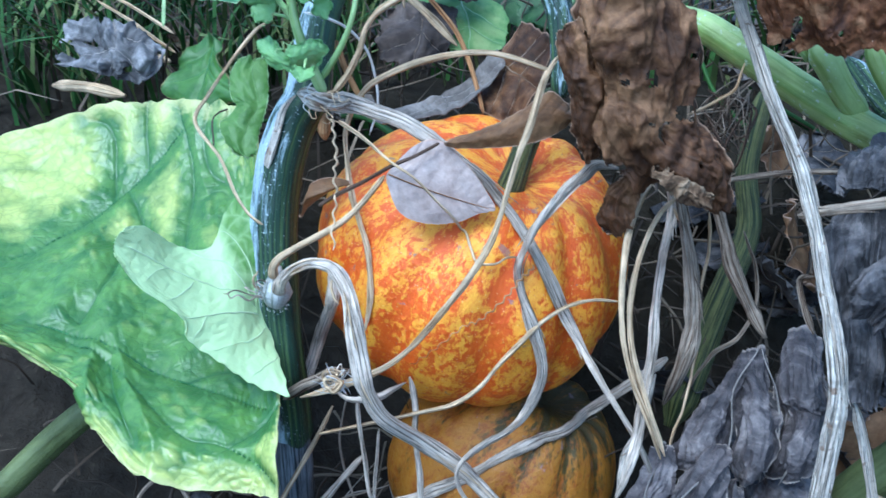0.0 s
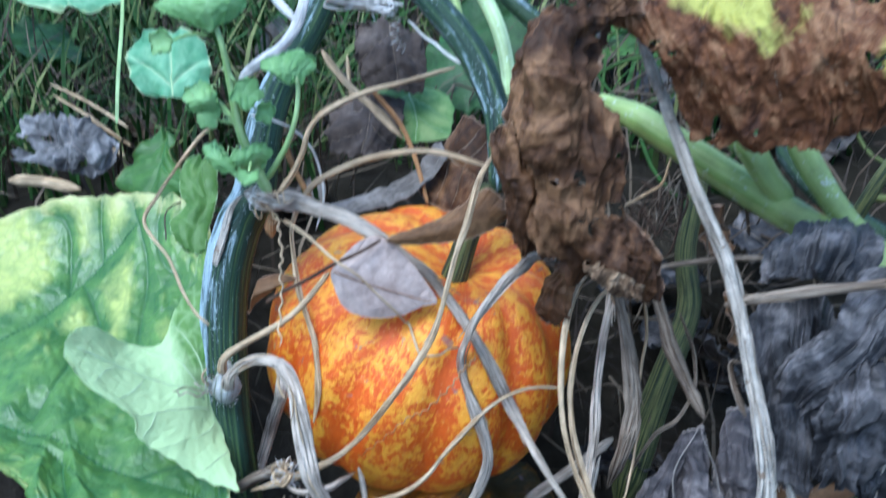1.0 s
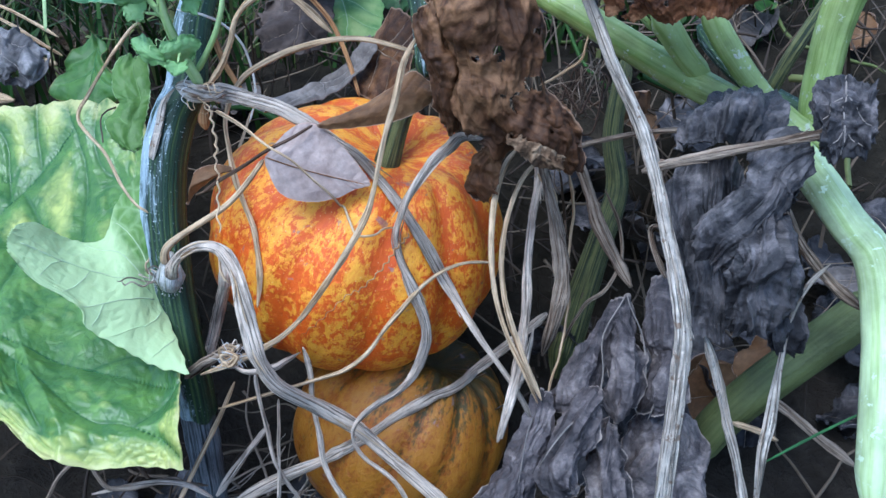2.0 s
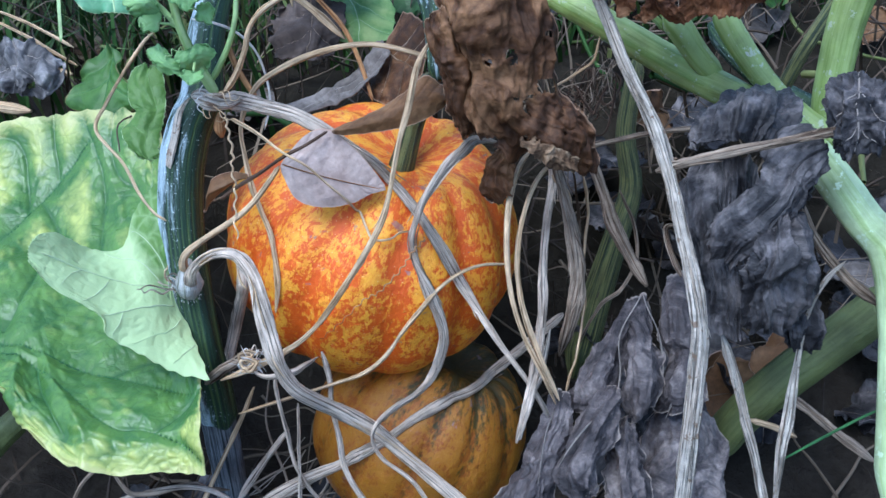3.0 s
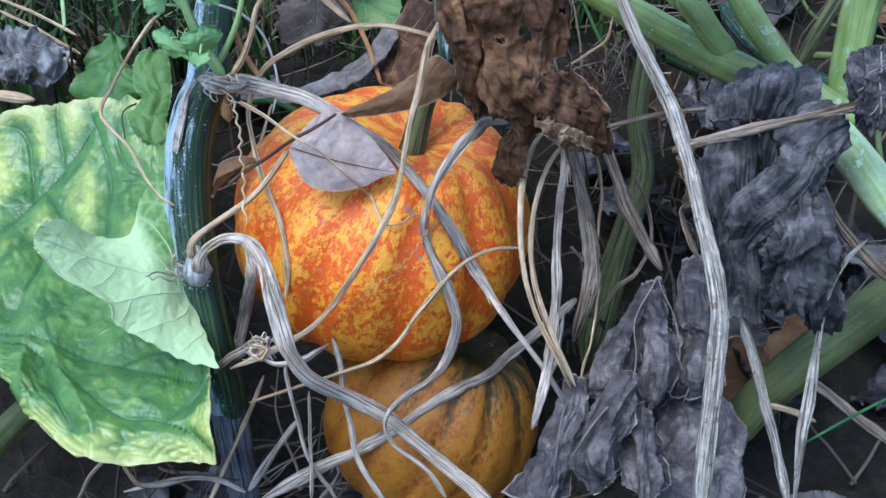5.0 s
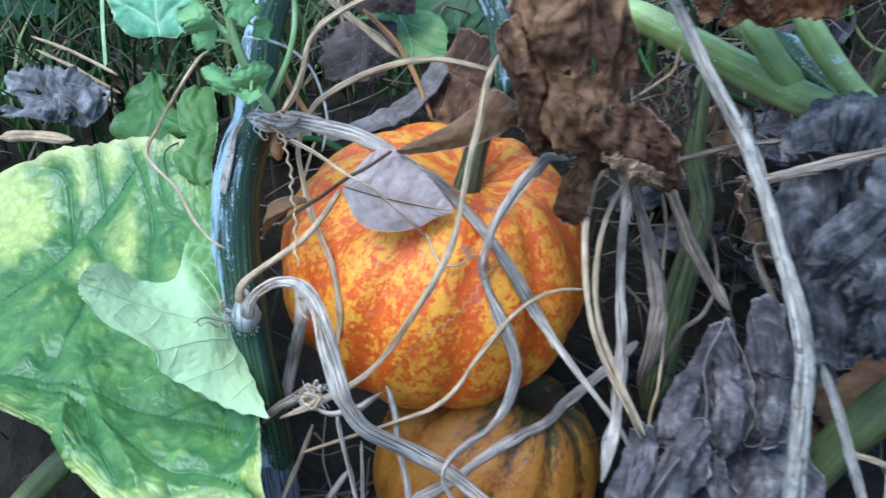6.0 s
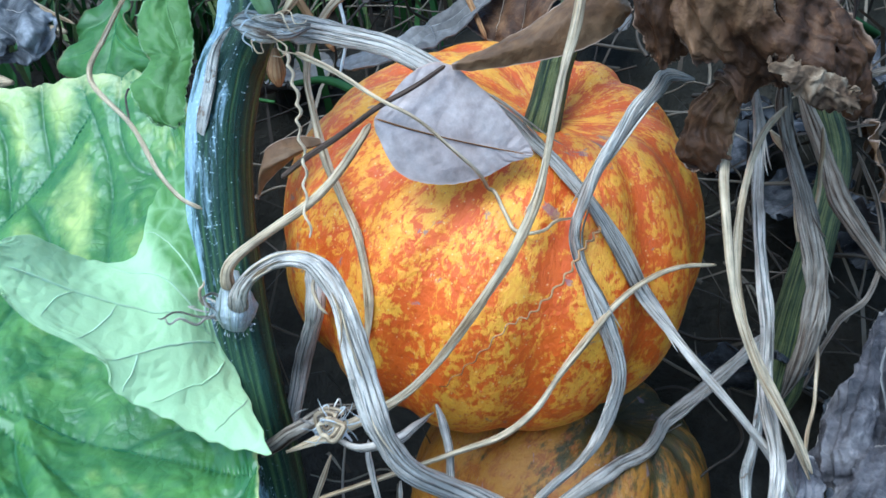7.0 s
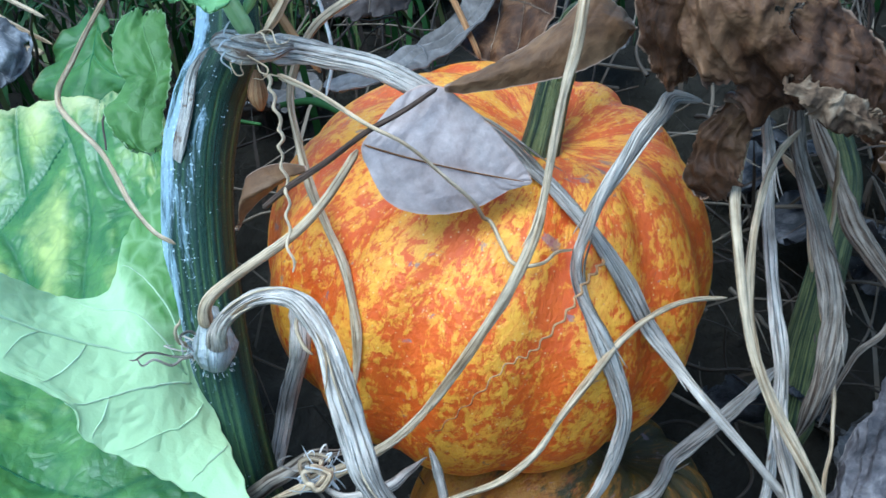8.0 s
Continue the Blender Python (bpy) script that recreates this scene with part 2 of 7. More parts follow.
M_YOUNG = stalk_material("young_stem", (0.28, 0.44, 0.12), (0.38, 0.54, 0.19), (0.50, 0.65, 0.29), 4.0, 0.5, 0.0003, None, (7, 150))
M_BIGLEAF = leaf_material("yellowing_leaf", (0.070, 0.172, 0.036), (0.205, 0.360, 0.070), (0.58, 0.62, 0.17), (0.04, 0.125, 0.035), 0.36, 0.50, (0.60, 0.58, 0.24), 0.22, 14.0, 0.6, 105.0, True, 0.22, 0.20, 0.12, 0.42)
M_LEAFRIB = stalk_material("leaf_rib", (0.04, 0.12, 0.045), (0.055, 0.16, 0.055), (0.075, 0.20, 0.07), 4.0, 0.7, 0.0003)
M_PALERIB = stalk_material("pale_leaf_rib", (0.52, 0.68, 0.33), (0.58, 0.73, 0.39), (0.66, 0.78, 0.47), 4.0, 0.6, 0.0003)
M_GREYRIB = stalk_material("dead_leaf_rib", (0.14, 0.12, 0.11), (0.27, 0.235, 0.21), (0.40, 0.35, 0.31), 4.0, 0.8, 0.0004)
M_LEAF = leaf_material("green_leaf", (0.055, 0.135, 0.022), (0.110, 0.230, 0.040), (0.27, 0.35, 0.08), (0.14, 0.26, 0.065), 0.5, 0.36, (0.26, 0.20, 0.08))
M_FOLD = leaf_material("leaf_underside", (0.100, 0.22, 0.034), (0.17, 0.31, 0.055), (0.565, 0.70, 0.35), (0.58, 0.72, 0.37), 0.6, 0.38, None, 0.2, 12.0, 0.20, 90.0, False, 0.0, 0.25, 0.0, 0.05)
M_YOUNGLEAF = leaf_material("young_leaf", (0.22, 0.42, 0.13), (0.36, 0.58, 0.21), (0.50, 0.66, 0.28), (0.44, 0.64, 0.32), 0.5, 0.34, None, 0.35, 25.0, 0.35, 140.0)
M_BONE = stalk_material("bleached_fibre", (0.62, 0.56, 0.50), (0.74, 0.69, 0.63), (0.84, 0.80, 0.76), 6.0, 0.8, 0.0004)
M_SIDE = leaf_material("bluish_leaf", (0.13, 0.34, 0.16), (0.26, 0.52, 0.28), (0.62, 0.70, 0.36), (0.40, 0.62, 0.36), 0.5, 0.34, (0.70, 0.72, 0.40))
M_LOBERIB = stalk_material("lobe_rib", (0.16, 0.28, 0.07), (0.20, 0.34, 0.09), (0.25, 0.40, 0.12), 4.0, 0.6, 0.0003)
M_LOBE = leaf_material("lobe_leaf", (0.085, 0.18, 0.028), (0.145, 0.27, 0.045), (0.33, 0.43, 0.12), (0.20, 0.33, 0.085), 0.5, 0.40, (0.50, 0.62, 0.33), 0.3, 22.0, 0.3, 120.0)
M_FADED = leaf_material("faded_leaf", (0.10, 0.24, 0.05), (0.22, 0.40, 0.10), (0.58, 0.62, 0.24), (0.3, 0.45, 0.14), 0.5, 0.5)
M_GREYDRY = dead_leaf_material("grey_dry_leaf", (0.30, 0.205, 0.165), (0.54, 0.405, 0.345), (0.68, 0.535, 0.465), (0.46, 0.31, 0.235), 0.6, 20.0, 0.0005)
M_BROWNDRY = dead_leaf_material("brown_dry_leaf", (0.080, 0.036, 0.013), (0.185, 0.092, 0.037), (0.30, 0.170, 0.080), (0.46, 0.31, 0.22), 0.6, 25.0, 0.0006)
M_RUSSET = dead_leaf_material("russet_dead_leaf", (0.020, 0.009, 0.004), (0.095, 0.041, 0.016), (0.30, 0.155, 0.070), (0.38, 0.24, 0.15), 0.6, 30.0, 0.0011)
M_RUSSET_YELLOW = dead_leaf_material("half_dead_leaf", (0.045, 0.016, 0.007), (0.165, 0.064, 0.023), (0.40, 0.215, 0.105), None, 0.62, 44.0, 0.0012, (0.46, 0.43, 0.10))
M_DULL = dead_leaf_material("dull_brown_leaf", (0.04, 0.028, 0.022), (0.095, 0.068, 0.054), (0.17, 0.13, 0.108), None, 0.8, 24.0)
M_TATTER = dead_leaf_material("straw_dead_leaf", (0.06, 0.030, 0.014), (0.21, 0.130, 0.073), (0.52, 0.39, 0.25), None, 0.85, 70.0)
M_BLACK = dead_leaf_material("blackened_leaf", (0.016, 0.015, 0.017), (0.060, 0.055, 0.057), (0.25, 0.222, 0.22), None, 0.48, 34.0, 0.0014)
M_SLATE = dead_leaf_material("slate_grey_leaf", (0.036, 0.031, 0.033), (0.135, 0.113, 0.112), (0.36, 0.305, 0.285), (0.40, 0.33, 0.28), 0.55, 40.0, 0.0016)
M_CLOD = dead_leaf_material("ashen_leaf", (0.06, 0.055, 0.055), (0.21, 0.195, 0.19), (0.42, 0.39, 0.385), None, 0.8, 34.0, 0.001)
M_LITTER = dead_leaf_material("litter_leaf", (0.07, 0.057, 0.050), (0.19, 0.16, 0.14), (0.33, 0.285, 0.255), None, 0.85, 30.0)
M_SOIL = soil_material()
M_GRASS = blade_material("grass_blade", (0.022, 0.055, 0.012), (0.055, 0.125, 0.026), (0.22, 0.24, 0.085))
M_STRAW = blade_material("straw_blade", (0.040, 0.028, 0.020), (0.100, 0.070, 0.047), (0.24, 0.18, 0.122))
# Darker copy of the green leaf: background shade put into the colour.
M_SHADEDLEAF = leaf_material("shaded_leaf", (0.020, 0.055, 0.012), (0.045, 0.115, 0.022), (0.12, 0.17, 0.045), (0.08, 0.16, 0.05), 0.55, 0.25)

# ---- building helpers ----
TABLE = np.random.RandomState(7).rand(32, 32, 32)


def value_noise(p):
    """Smooth noise in 0..1 at an array of places."""
    p = np.asarray(p, float)
    i = np.floor(p).astype(int)
    f = p - i
    f = f * f * (3 - 2 * f)
    out = np.zeros(p.shape[:-1])
    for dx in (0, 1):
        for dy in (0, 1):
            for dz in (0, 1):
                w = (f[..., 0] if dx else 1 - f[..., 0]) * (f[..., 1] if dy else 1 - f[..., 1]) * (f[..., 2] if dz else 1 - f[..., 2])
                out += w * TABLE[(i[..., 0] + dx) % 32, (i[..., 1] + dy) % 32, (i[..., 2] + dz) % 32]
    return out


def fbm(p, octaves=4, gain=0.5):
    p = np.asarray(p, float)
    out, amp, total = 0, 1.0, 0.0
    for k in range(octaves):
        out = out + amp * value_noise(p * 2 ** k + 7.3 * k)
        total += amp
        amp *= gain
    return out / total


def ridged(p, octaves=3):
    p = np.asarray(p, float)
    out, amp, total = 0, 1.0, 0.0
    for k in range(octaves):
        out = out + amp * (1 - np.abs(2 * value_noise(p * 2 ** k + 3.1 * k) - 1))
        total += amp
        amp *= 0.5
    return out / total


def spline(points, t):
    """Catmull-Rom through the points (any shape beyond the first axis) at t in 0..1."""
    p = np.asarray(points, float)
    p = np.concatenate([2 * p[:1] - p[1:2], p, 2 * p[-1:] - p[-2:-1]])
    s = np.asarray(t) * (len(p) - 3)
    i = np.clip(np.floor(s).astype(int), 0, len(p) - 4)
    f = (s - i).reshape(-1, *[1] * (p.ndim - 1))
    a, b, c, d = p[i], p[i + 1], p[i + 2], p[i + 3]
    return 0.5 * (2 * b + (c - a) * f + (2 * a - 5 * b + 4 * c - d) * f ** 2 + (3 * b - a - 3 * c + d) * f ** 3)


def link_mesh(name, verts, faces, mat, parent=None, label="", uv=None, attrs=None, smooth=True):
    me = bpy.data.meshes.new(name)
    me.from_pydata([tuple(v) for v in verts], [], [tuple(map(int, f)) for f in faces])
    if smooth:
        me.polygons.foreach_set("use_smooth", [True] * len(me.polygons))
    if uv is not None:
        layer = me.uv_layers.new(name="UVMap")
        idx = np.zeros(len(me.loops), int)
        me.loops.foreach_get("vertex_index", idx)
        layer.data.foreach_set("uv", np.asarray(uv, float)[idx].ravel())
    for key, values in (attrs or {}).items():
        values = np.asarray(values, float)
        if values.ndim == 2:
            me.attributes.new(key, "FLOAT_VECTOR", "POINT").data.foreach_set("vector", values.ravel())
        else:
            me.attributes.new(key, "FLOAT", "POINT").data.foreach_set("value", values.ravel())
    me.materials.append(mat)
    ob = new(name, me)
    if parent is not None:
        ob.parent = parent
    if label:
        ob["label"] = label
    return ob


def tube(name, points, radii, mat, parent=None, label="", flat=1.0, ribs=0, rib=0.0, twist=0.0, wobble=0.0, sides=14, step=0.004, kink=0.0, facing=(0.05, -0.8, 0.6), coil=None, rest=False, swell=0.0, taper=1.6):
    """A stalk swept along a path. radii: along the path. flat: width over thickness, the broad side turned to `facing`.
    ribs, rib: lengthwise ridges and their depth as a share of the radius. twist: turns. coil: (radius, turns)."""
    pts = np.asarray(points, float)
    length = np.linalg.norm(np.diff(pts, axis=0), axis=1).sum()
    n = max(8, int(length / step))
    t = np.linspace(0, 1, n)
    c = spline(pts, t)
    seed = sum(ord(ch) for ch in name) + int(1000 * abs(pts[0].sum()))
    if kink:
        c = c + kink * (np.stack([fbm(np.stack([t * length * 45 + seed, t * 0 + k, t * 0], -1), 2) for k in (1.5, 4.5, 8.5)], -1) - 0.5) * np.minimum(1, np.minimum(t, 1 - t) * 12)[:, None]
    if rest:
        c = clear(c, np.interp(t, np.linspace(0, 1, len(radii)), radii) * 0.8 / flat + (0.0 if rest is True else rest))
        soft = np.ones(5) / 5
        pad = np.concatenate([c[:1]] * 2 + [c] + [c[-1:]] * 2)
        c = np.stack([np.convolve(pad[:, k], soft, "valid") for k in range(3)], -1)
    d = np.gradient(c, axis=0)
    d /= np.linalg.norm(d, axis=1)[:, None] + 1e-9
    face = np.asarray(facing, float)
    side = np.cross(d, face)
    side /= np.linalg.norm(side, axis=1)[:, None] + 1e-9
    for k in range(1, n):
        if side[k] @ side[k - 1] < 0:
            side[k] = -side[k]
    up = np.cross(side, d)
    if coil:
        r, turns = coil
        a = t * turns * 2 * np.pi
        c = c + r * (np.cos(a)[:, None] * side + np.sin(a)[:, None] * up)
    rad = np.interp(t, np.linspace(0, 1, len(radii)), radii)
    rad = rad * np.clip(np.minimum(t, 1 - t) * length / np.maximum(1e-4, np.minimum(taper * rad, max(0.14 * length, 1.6 * rad.max()))), 0.12, 1) ** 0.5
    if swell:
        rad = rad * (1 + swell * (fbm(np.stack([t * length * 38 + seed, t * 0 + 2.5, t * 0], -1), 3) - 0.5))
    ang = np.linspace(0, 2 * np.pi, sides, endpoint=False)
    tw = twist * 2 * np.pi * t + (fbm(np.stack([t * length * 25 + seed, t * 0, t * 0], -1), 2) - 0.5) * (1.5 if flat > 1.3 else 0)
    prof = np.ones((n, sides))
    if ribs:
        k = ribs * 0.36
        prof += rib * (0.45 * np.cos(ribs * ang)[None] + 2.6 * (value_noise(np.stack(np.broadcast_arrays(np.cos(ang)[None] * k + seed, np.sin(ang)[None] * k, t[:, None] * length * 9), -1)) - 0.5))
    if wobble:
        prof += wobble * (fbm(np.stack(np.broadcast_arrays(np.cos(ang)[None] * 1.2 + seed, np.sin(ang)[None] * 1.2, t[:, None] * length * 70), -1), 3) - 0.5)
    w, h = np.cos(ang)[None] * rad[:, None] * prof, np.sin(ang)[None] * rad[:, None] * prof / flat
    ww = w * np.cos(tw)[:, None] - h * np.sin(tw)[:, None]
    hh = w * np.sin(tw)[:, None] + h * np.cos(tw)[:, None]
    v = c[:, None] + ww[..., None] * side[:, None] + hh[..., None] * up[:, None]
    verts = np.concatenate([v.reshape(-1, 3), c[:1], c[-1:]])
    i, j = np.meshgrid(np.arange(n - 1), np.arange(sides), indexing="ij")
    q = (j + 1) % sides
    faces = np.stack([i * sides + j, i * sides + q, (i + 1) * sides + q, (i + 1) * sides + j], -1).reshape(-1, 4).tolist()
    faces += [[n * sides, (k + 1) % sides, k] for k in range(sides)]
    faces += [[n * sides + 1, (n - 1) * sides + k, (n - 1) * sides + (k + 1) % sides] for k in range(sides)]
    uv = np.stack(np.broadcast_arrays((t * length)[:, None], (np.abs(ang - np.pi) / np.pi)[None] * 3.0 * rad.mean() + seed * 0.01), -1).reshape(-1, 2)
    uv = np.concatenate([uv, uv[:1], uv[-1:]])
    return link_mesh(name, verts, faces, mat, parent, label, uv)


def leaf_sheet(name, grid, mat, parent=None, label="", nu=70, nv=70, thick=0.0006, rounded=0.0, ragged=0.03, teeth=0.0, lobes=(0, 0.0), crumple=0.0, crumple_scale=40.0, ruffle=0.0,
               veins=None, vein_depth=0.0008, holes=0.0, age=None, seed=0.0, pleats=0.0, pleat_count=9, pleat_detail=3, stretch=(1, 1, 1), rest=False, ribs=(), wrinkle=0.0, wrinkles=(2.5, 9.0), fine=0.35, puff=0.0, puff_scale=38.0, proud=0.0001, trough=0.011):
    """A leaf on a bent surface through a grid of places. rounded: 0 a square patch, 1 an oval one. veins: (u0, v0, u1, v1) of the
    midrib and the count of side veins. age: a function of u and v for yellowing."""
    g = np.asarray(grid, float)
    u, v = np.linspace(0, 1, nu), np.linspace(0, 1, nv)
    U, V = np.meshgrid(u, v, indexing="ij")
    a, b = 2 * U - 1, 2 * V - 1
    a2, b2 = a * np.sqrt(1 - rounded * b * b / 2), b * np.sqrt(1 - rounded * a * a / 2)
    edge = np.maximum(np.abs(a), np.abs(b))
    th = np.arctan2(b, a)
    ring = np.stack([np.cos(th) * 2.2 + seed, np.sin(th) * 2.2, th * 0 + seed], -1)
    cut = ragged * 2 * fbm(ring * 2.0, 4, 0.6) + teeth * np.abs((th * 26 / np.pi + 0.6 * fbm(ring, 2)) % 1 - 0.5)
    shrink = 1 - cut * edge ** 6 - lobes[1] * (0.5 - 0.5 * np.cos(lobes[0] * th + seed)) * edge ** 2
    a2, b2 = a2 * shrink, b2 * shrink
    su, sv = (a2 + 1) / 2, (b2 + 1) / 2
    along = spline(g, su.ravel())
    rows = np.swapaxes(along, 0, 1)
    m = rows.shape[0]
    p = np.concatenate([2 * rows[:1] - rows[1:2], rows, 2 * rows[-1:] - rows[-2:-1]])
    s = sv.ravel() * (m - 1)
    i = np.clip(np.floor(s).astype(int), 0, m - 2)
    f = (s - i)[:, None]
    k = np.arange(len(s))
    A, B, C, D = p[i, k], p[i + 1, k], p[i + 2, k], p[i + 3, k]
    P = 0.5 * (2 * B + (C - A) * f + (2 * A - 5 * B + 4 * C - D) * f ** 2 + (3 * B - A - 3 * C + D) * f ** 3)
    P = P.reshape(nu, nv, 3)

    def normals(Q):
        nn = np.cross(np.gradient(Q, axis=0), np.gradient(Q, axis=1))
        nn /= np.linalg.norm(nn, axis=-1)[..., None] + 1e-12
        if nn[..., 1].mean() * -0.8 + nn[..., 2].mean() * 0.6 < 0:
            nn = -nn
        return nn

    N = normals(P)
    vein = np.zeros((nu, nv))
    if veins:
        u0, v0, u1, v1, count = veins
        size = np.array([np.linalg.norm(g[-1] - g[0], axis=-1).mean(), np.linalg.norm(g[:, -1] - g[:, 0], axis=-1).mean()])
        X = np.stack([su * size[0], sv * size[1]], -1)
        o, e = np.array([u0, v0]) * size, np.array([u1, v1]) * size
        ax = (e - o) / np.linalg.norm(e - o)
        L = np.linalg.norm(e - o)
        x, y = (X - o) @ ax, (X - o) @ np.array([-ax[1], ax[0]])
        wob = 0.004 * (fbm(np.stack([x * 40 + seed, y * 40, x * 0], -1), 2) - 0.5)
        vein = np.exp(-(((y + wob) / 0.0020) ** 2)) * (x > 0)
        for sgn in (-1, 1):
            yy = np.maximum(0, sgn * y)
            ph = (x - yy * 0.75 - 0.6 * yy * yy / L + wob * 1.5) / L * count + (0.25 if sgn > 0 else 0.0)
            dist = np.abs((ph + 0.5) % 1 - 0.5) / count * L
            vein = np.maximum(vein, 0.8 * np.exp(-((dist / 0.0016) ** 2)) * (sgn * y > 0) * (ph > 0.4))
            sub = np.abs(((yy * 1.1 + x * 0.5 + wob * 2) / L * count * 2.2) % 1 - 0.5) / (count * 2.2) * L
            vein = np.maximum(vein, 0.12 * np.exp(-((sub / 0.0014) ** 2)) * (sgn * y > 0))
    band = np.zeros((nu, nv))
    if ribs:
        size = np.array([np.linalg.norm(g[-1] - g[0], axis=-1).mean(), np.linalg.norm(g[:, -1] - g[:, 0], axis=-1).mean()])
        X = np.stack([su * size[0], sv * size[1]], -1)
        for _, course, *_ in ribs:
            path = spline(course, np.linspace(0, 1, 50)) * size
            far = np.min([np.hypot(X[..., 0] - x, X[..., 1] - y) for x, y in path], axis=0)
            band = np.maximum(band, np.exp(-((far / trough) ** 2)))
            vein = np.maximum(vein, np.exp(-((far / 0.0016) ** 2)))
    H = -vein_depth * vein - vein_depth * 2.2 * band
    Q = P * np.asarray(stretch, float)
    cell = np.zeros((nu, nv))
    if puff:
        size = np.array([np.linalg.norm(g[-1] - g[0], axis=-1).mean(), np.linalg.norm(g[:, -1] - g[:, 0], axis=-1).mean()])
        X = np.stack([su * size[0], sv * size[1]], -1)
        X = X + 0.25 / puff_scale * np.stack([fbm(np.stack([X[..., 0] * 60, X[..., 1] * 60, su * 0 + k], -1), 2) - 0.5 for k in (3.0, 9.0)], -1) * 2
        r = np.random.RandomState(int(seed * 10) + 1)
        first, second = np.full((nu, nv), 9.0), np.full((nu, nv), 9.0)
        for q in r.rand(max(12, int(size[0] * size[1] * puff_scale ** 2)), 2) * size:
            far = np.hypot(X[..., 0] - q[0], X[..., 1] - q[1])
            second = np.minimum(second, np.maximum(first, far))
            first = np.minimum(first, far)
        cell = np.clip((second - first) * puff_scale * 1.25, 0, 1)
        cell = cell * cell * (3 - 2 * cell) * (1 - 0.75 * band)
        H = H + puff * (cell - 0.5)
    if crumple:
        H = H + crumple * (ridged(Q * crumple_scale + seed, 4) - 0.6) + 0.6 * crumple * (fbm(Q * crumple_scale * 2.7 + seed, 3) - 0.5)
    if wrinkle:
        bend = fbm(Q * 25 + seed, 3)
        lines = np.stack([su * wrinkles[0] + seed, sv * wrinkles[1] + 2.2 * bend, su * 0 + seed], -1)
        H = H + wrinkle * (ridged(lines, 4) ** 3 - 0.3) + fine * wrinkle * (ridged(Q * 110 + seed, 2) ** 2 - 0.4)
    if ruffle:
        H = H + ruffle * edge ** 3 * np.sin(th * 7 + 4 * fbm(ring, 2))
    if pleats:
        warp = fbm(Q * 14 + seed, 3)
        fold = ridged(np.stack([sv * pleat_count + 1.3 * warp + seed, su * 1.5 + warp + seed, sv * 0 + seed], -1), pleat_detail)
        hold = np.clip(su / 0.22, 0, 1)
        H = H + pleats * (1.6 * fold - 0.9) * (0.25 + 0.75 * hold)
    P = P + N * H[..., None]
    if crumple > 0.003:
        P = P + 0.8 * crumple * (np.stack([fbm(Q * crumple_scale * 1.3 + q, 3) for q in (11.0, 23.0, 37.0)], -1) - 0.5)
    if rest:
        P = clear(P, rest)
    N = normals(P)
    back = P - N * thick
    verts = np.concatenate([P.reshape(-1, 3), back.reshape(-1, 3)])
    I, J = np.meshgrid(np.arange(nu - 1), np.arange(nv - 1), indexing="ij")
    keep = np.ones((nu - 1, nv - 1), bool)
    if holes:
        h = fbm(P[:-1, :-1] * 55 + seed + 5, 3)
        ed = edge[:-1, :-1]
        keep = h + 0.10 * ed ** 2 < 0.86 - holes
    f0 = np.stack([I * nv + J, (I + 1) * nv + J, (I + 1) * nv + J + 1, I * nv + J + 1], -1)[keep]
    off = nu * nv
    faces = np.concatenate([f0, f0[:, ::-1] + off])
    pad = np.pad(keep, 1)
    walls = []
    for di, dj, c0, c1 in ((-1, 0, 0, 3), (1, 0, 1, 2), (0, -1, 0, 1), (0, 1, 3, 2)):
        lone = keep & ~pad[1 + di:pad.shape[0] - 1 + di, 1 + dj:pad.shape[1] - 1 + dj]
        quad = np.stack([I * nv + J, (I + 1) * nv + J, (I + 1) * nv + J + 1, I * nv + J + 1], -1)[lone]
        if len(quad):
            walls.append(np.stack([quad[:, c0], quad[:, c1], quad[:, c1] + off, quad[:, c0] + off], -1))
    faces = np.concatenate([faces, *walls])
    used, inverse = np.unique(faces, return_inverse=True)
    aged = (age(su, sv) if age else np.zeros((nu, nv))).ravel()
    attrs = {"vein": np.tile(vein.ravel(), 2)[used], "rim": np.tile(edge.ravel(), 2)[used], "age": np.tile(aged, 2)[used], "band": np.tile(band.ravel(), 2)[used], "cell": np.tile(cell.ravel(), 2)[used]}
    if not ribs:
        return link_mesh(name, verts[used], inverse.reshape(faces.shape), mat, parent, label, None, attrs)
    thing = holder(name, P.reshape(-1, 3)[P.reshape(-1, 3)[:, 2].argmin()])
    link_mesh("blade", verts[used], inverse.reshape(faces.shape), mat, thing, "", None, attrs)
    for part_name, course, radius, rib_mat in ribs:
        near = [np.argmin(((su - x) ** 2 + (sv - y) ** 2).ravel()) for x, y in spline(course, np.linspace(0, 1, 22))]
        line = P.reshape(-1, 3)[near] + N.reshape(-1, 3)[near] * proud
        tube(part_name, line, [radius, radius * 0.75, radius * 0.35], rib_mat, thing, sides=8, step=0.003)
    seat(thing)
    return thing


def holder(name, at):
    e = new(name)
    e.location = at
    e.empty_display_size = 0.02
    return e


def seat(parent):
    """Keeps the parts of a thing where they were built, in the world."""
    bpy.context.view_layer.update()
    for o in parent.children:
        o.matrix_parent_inverse = Matrix.Translation(parent.location).inverted()


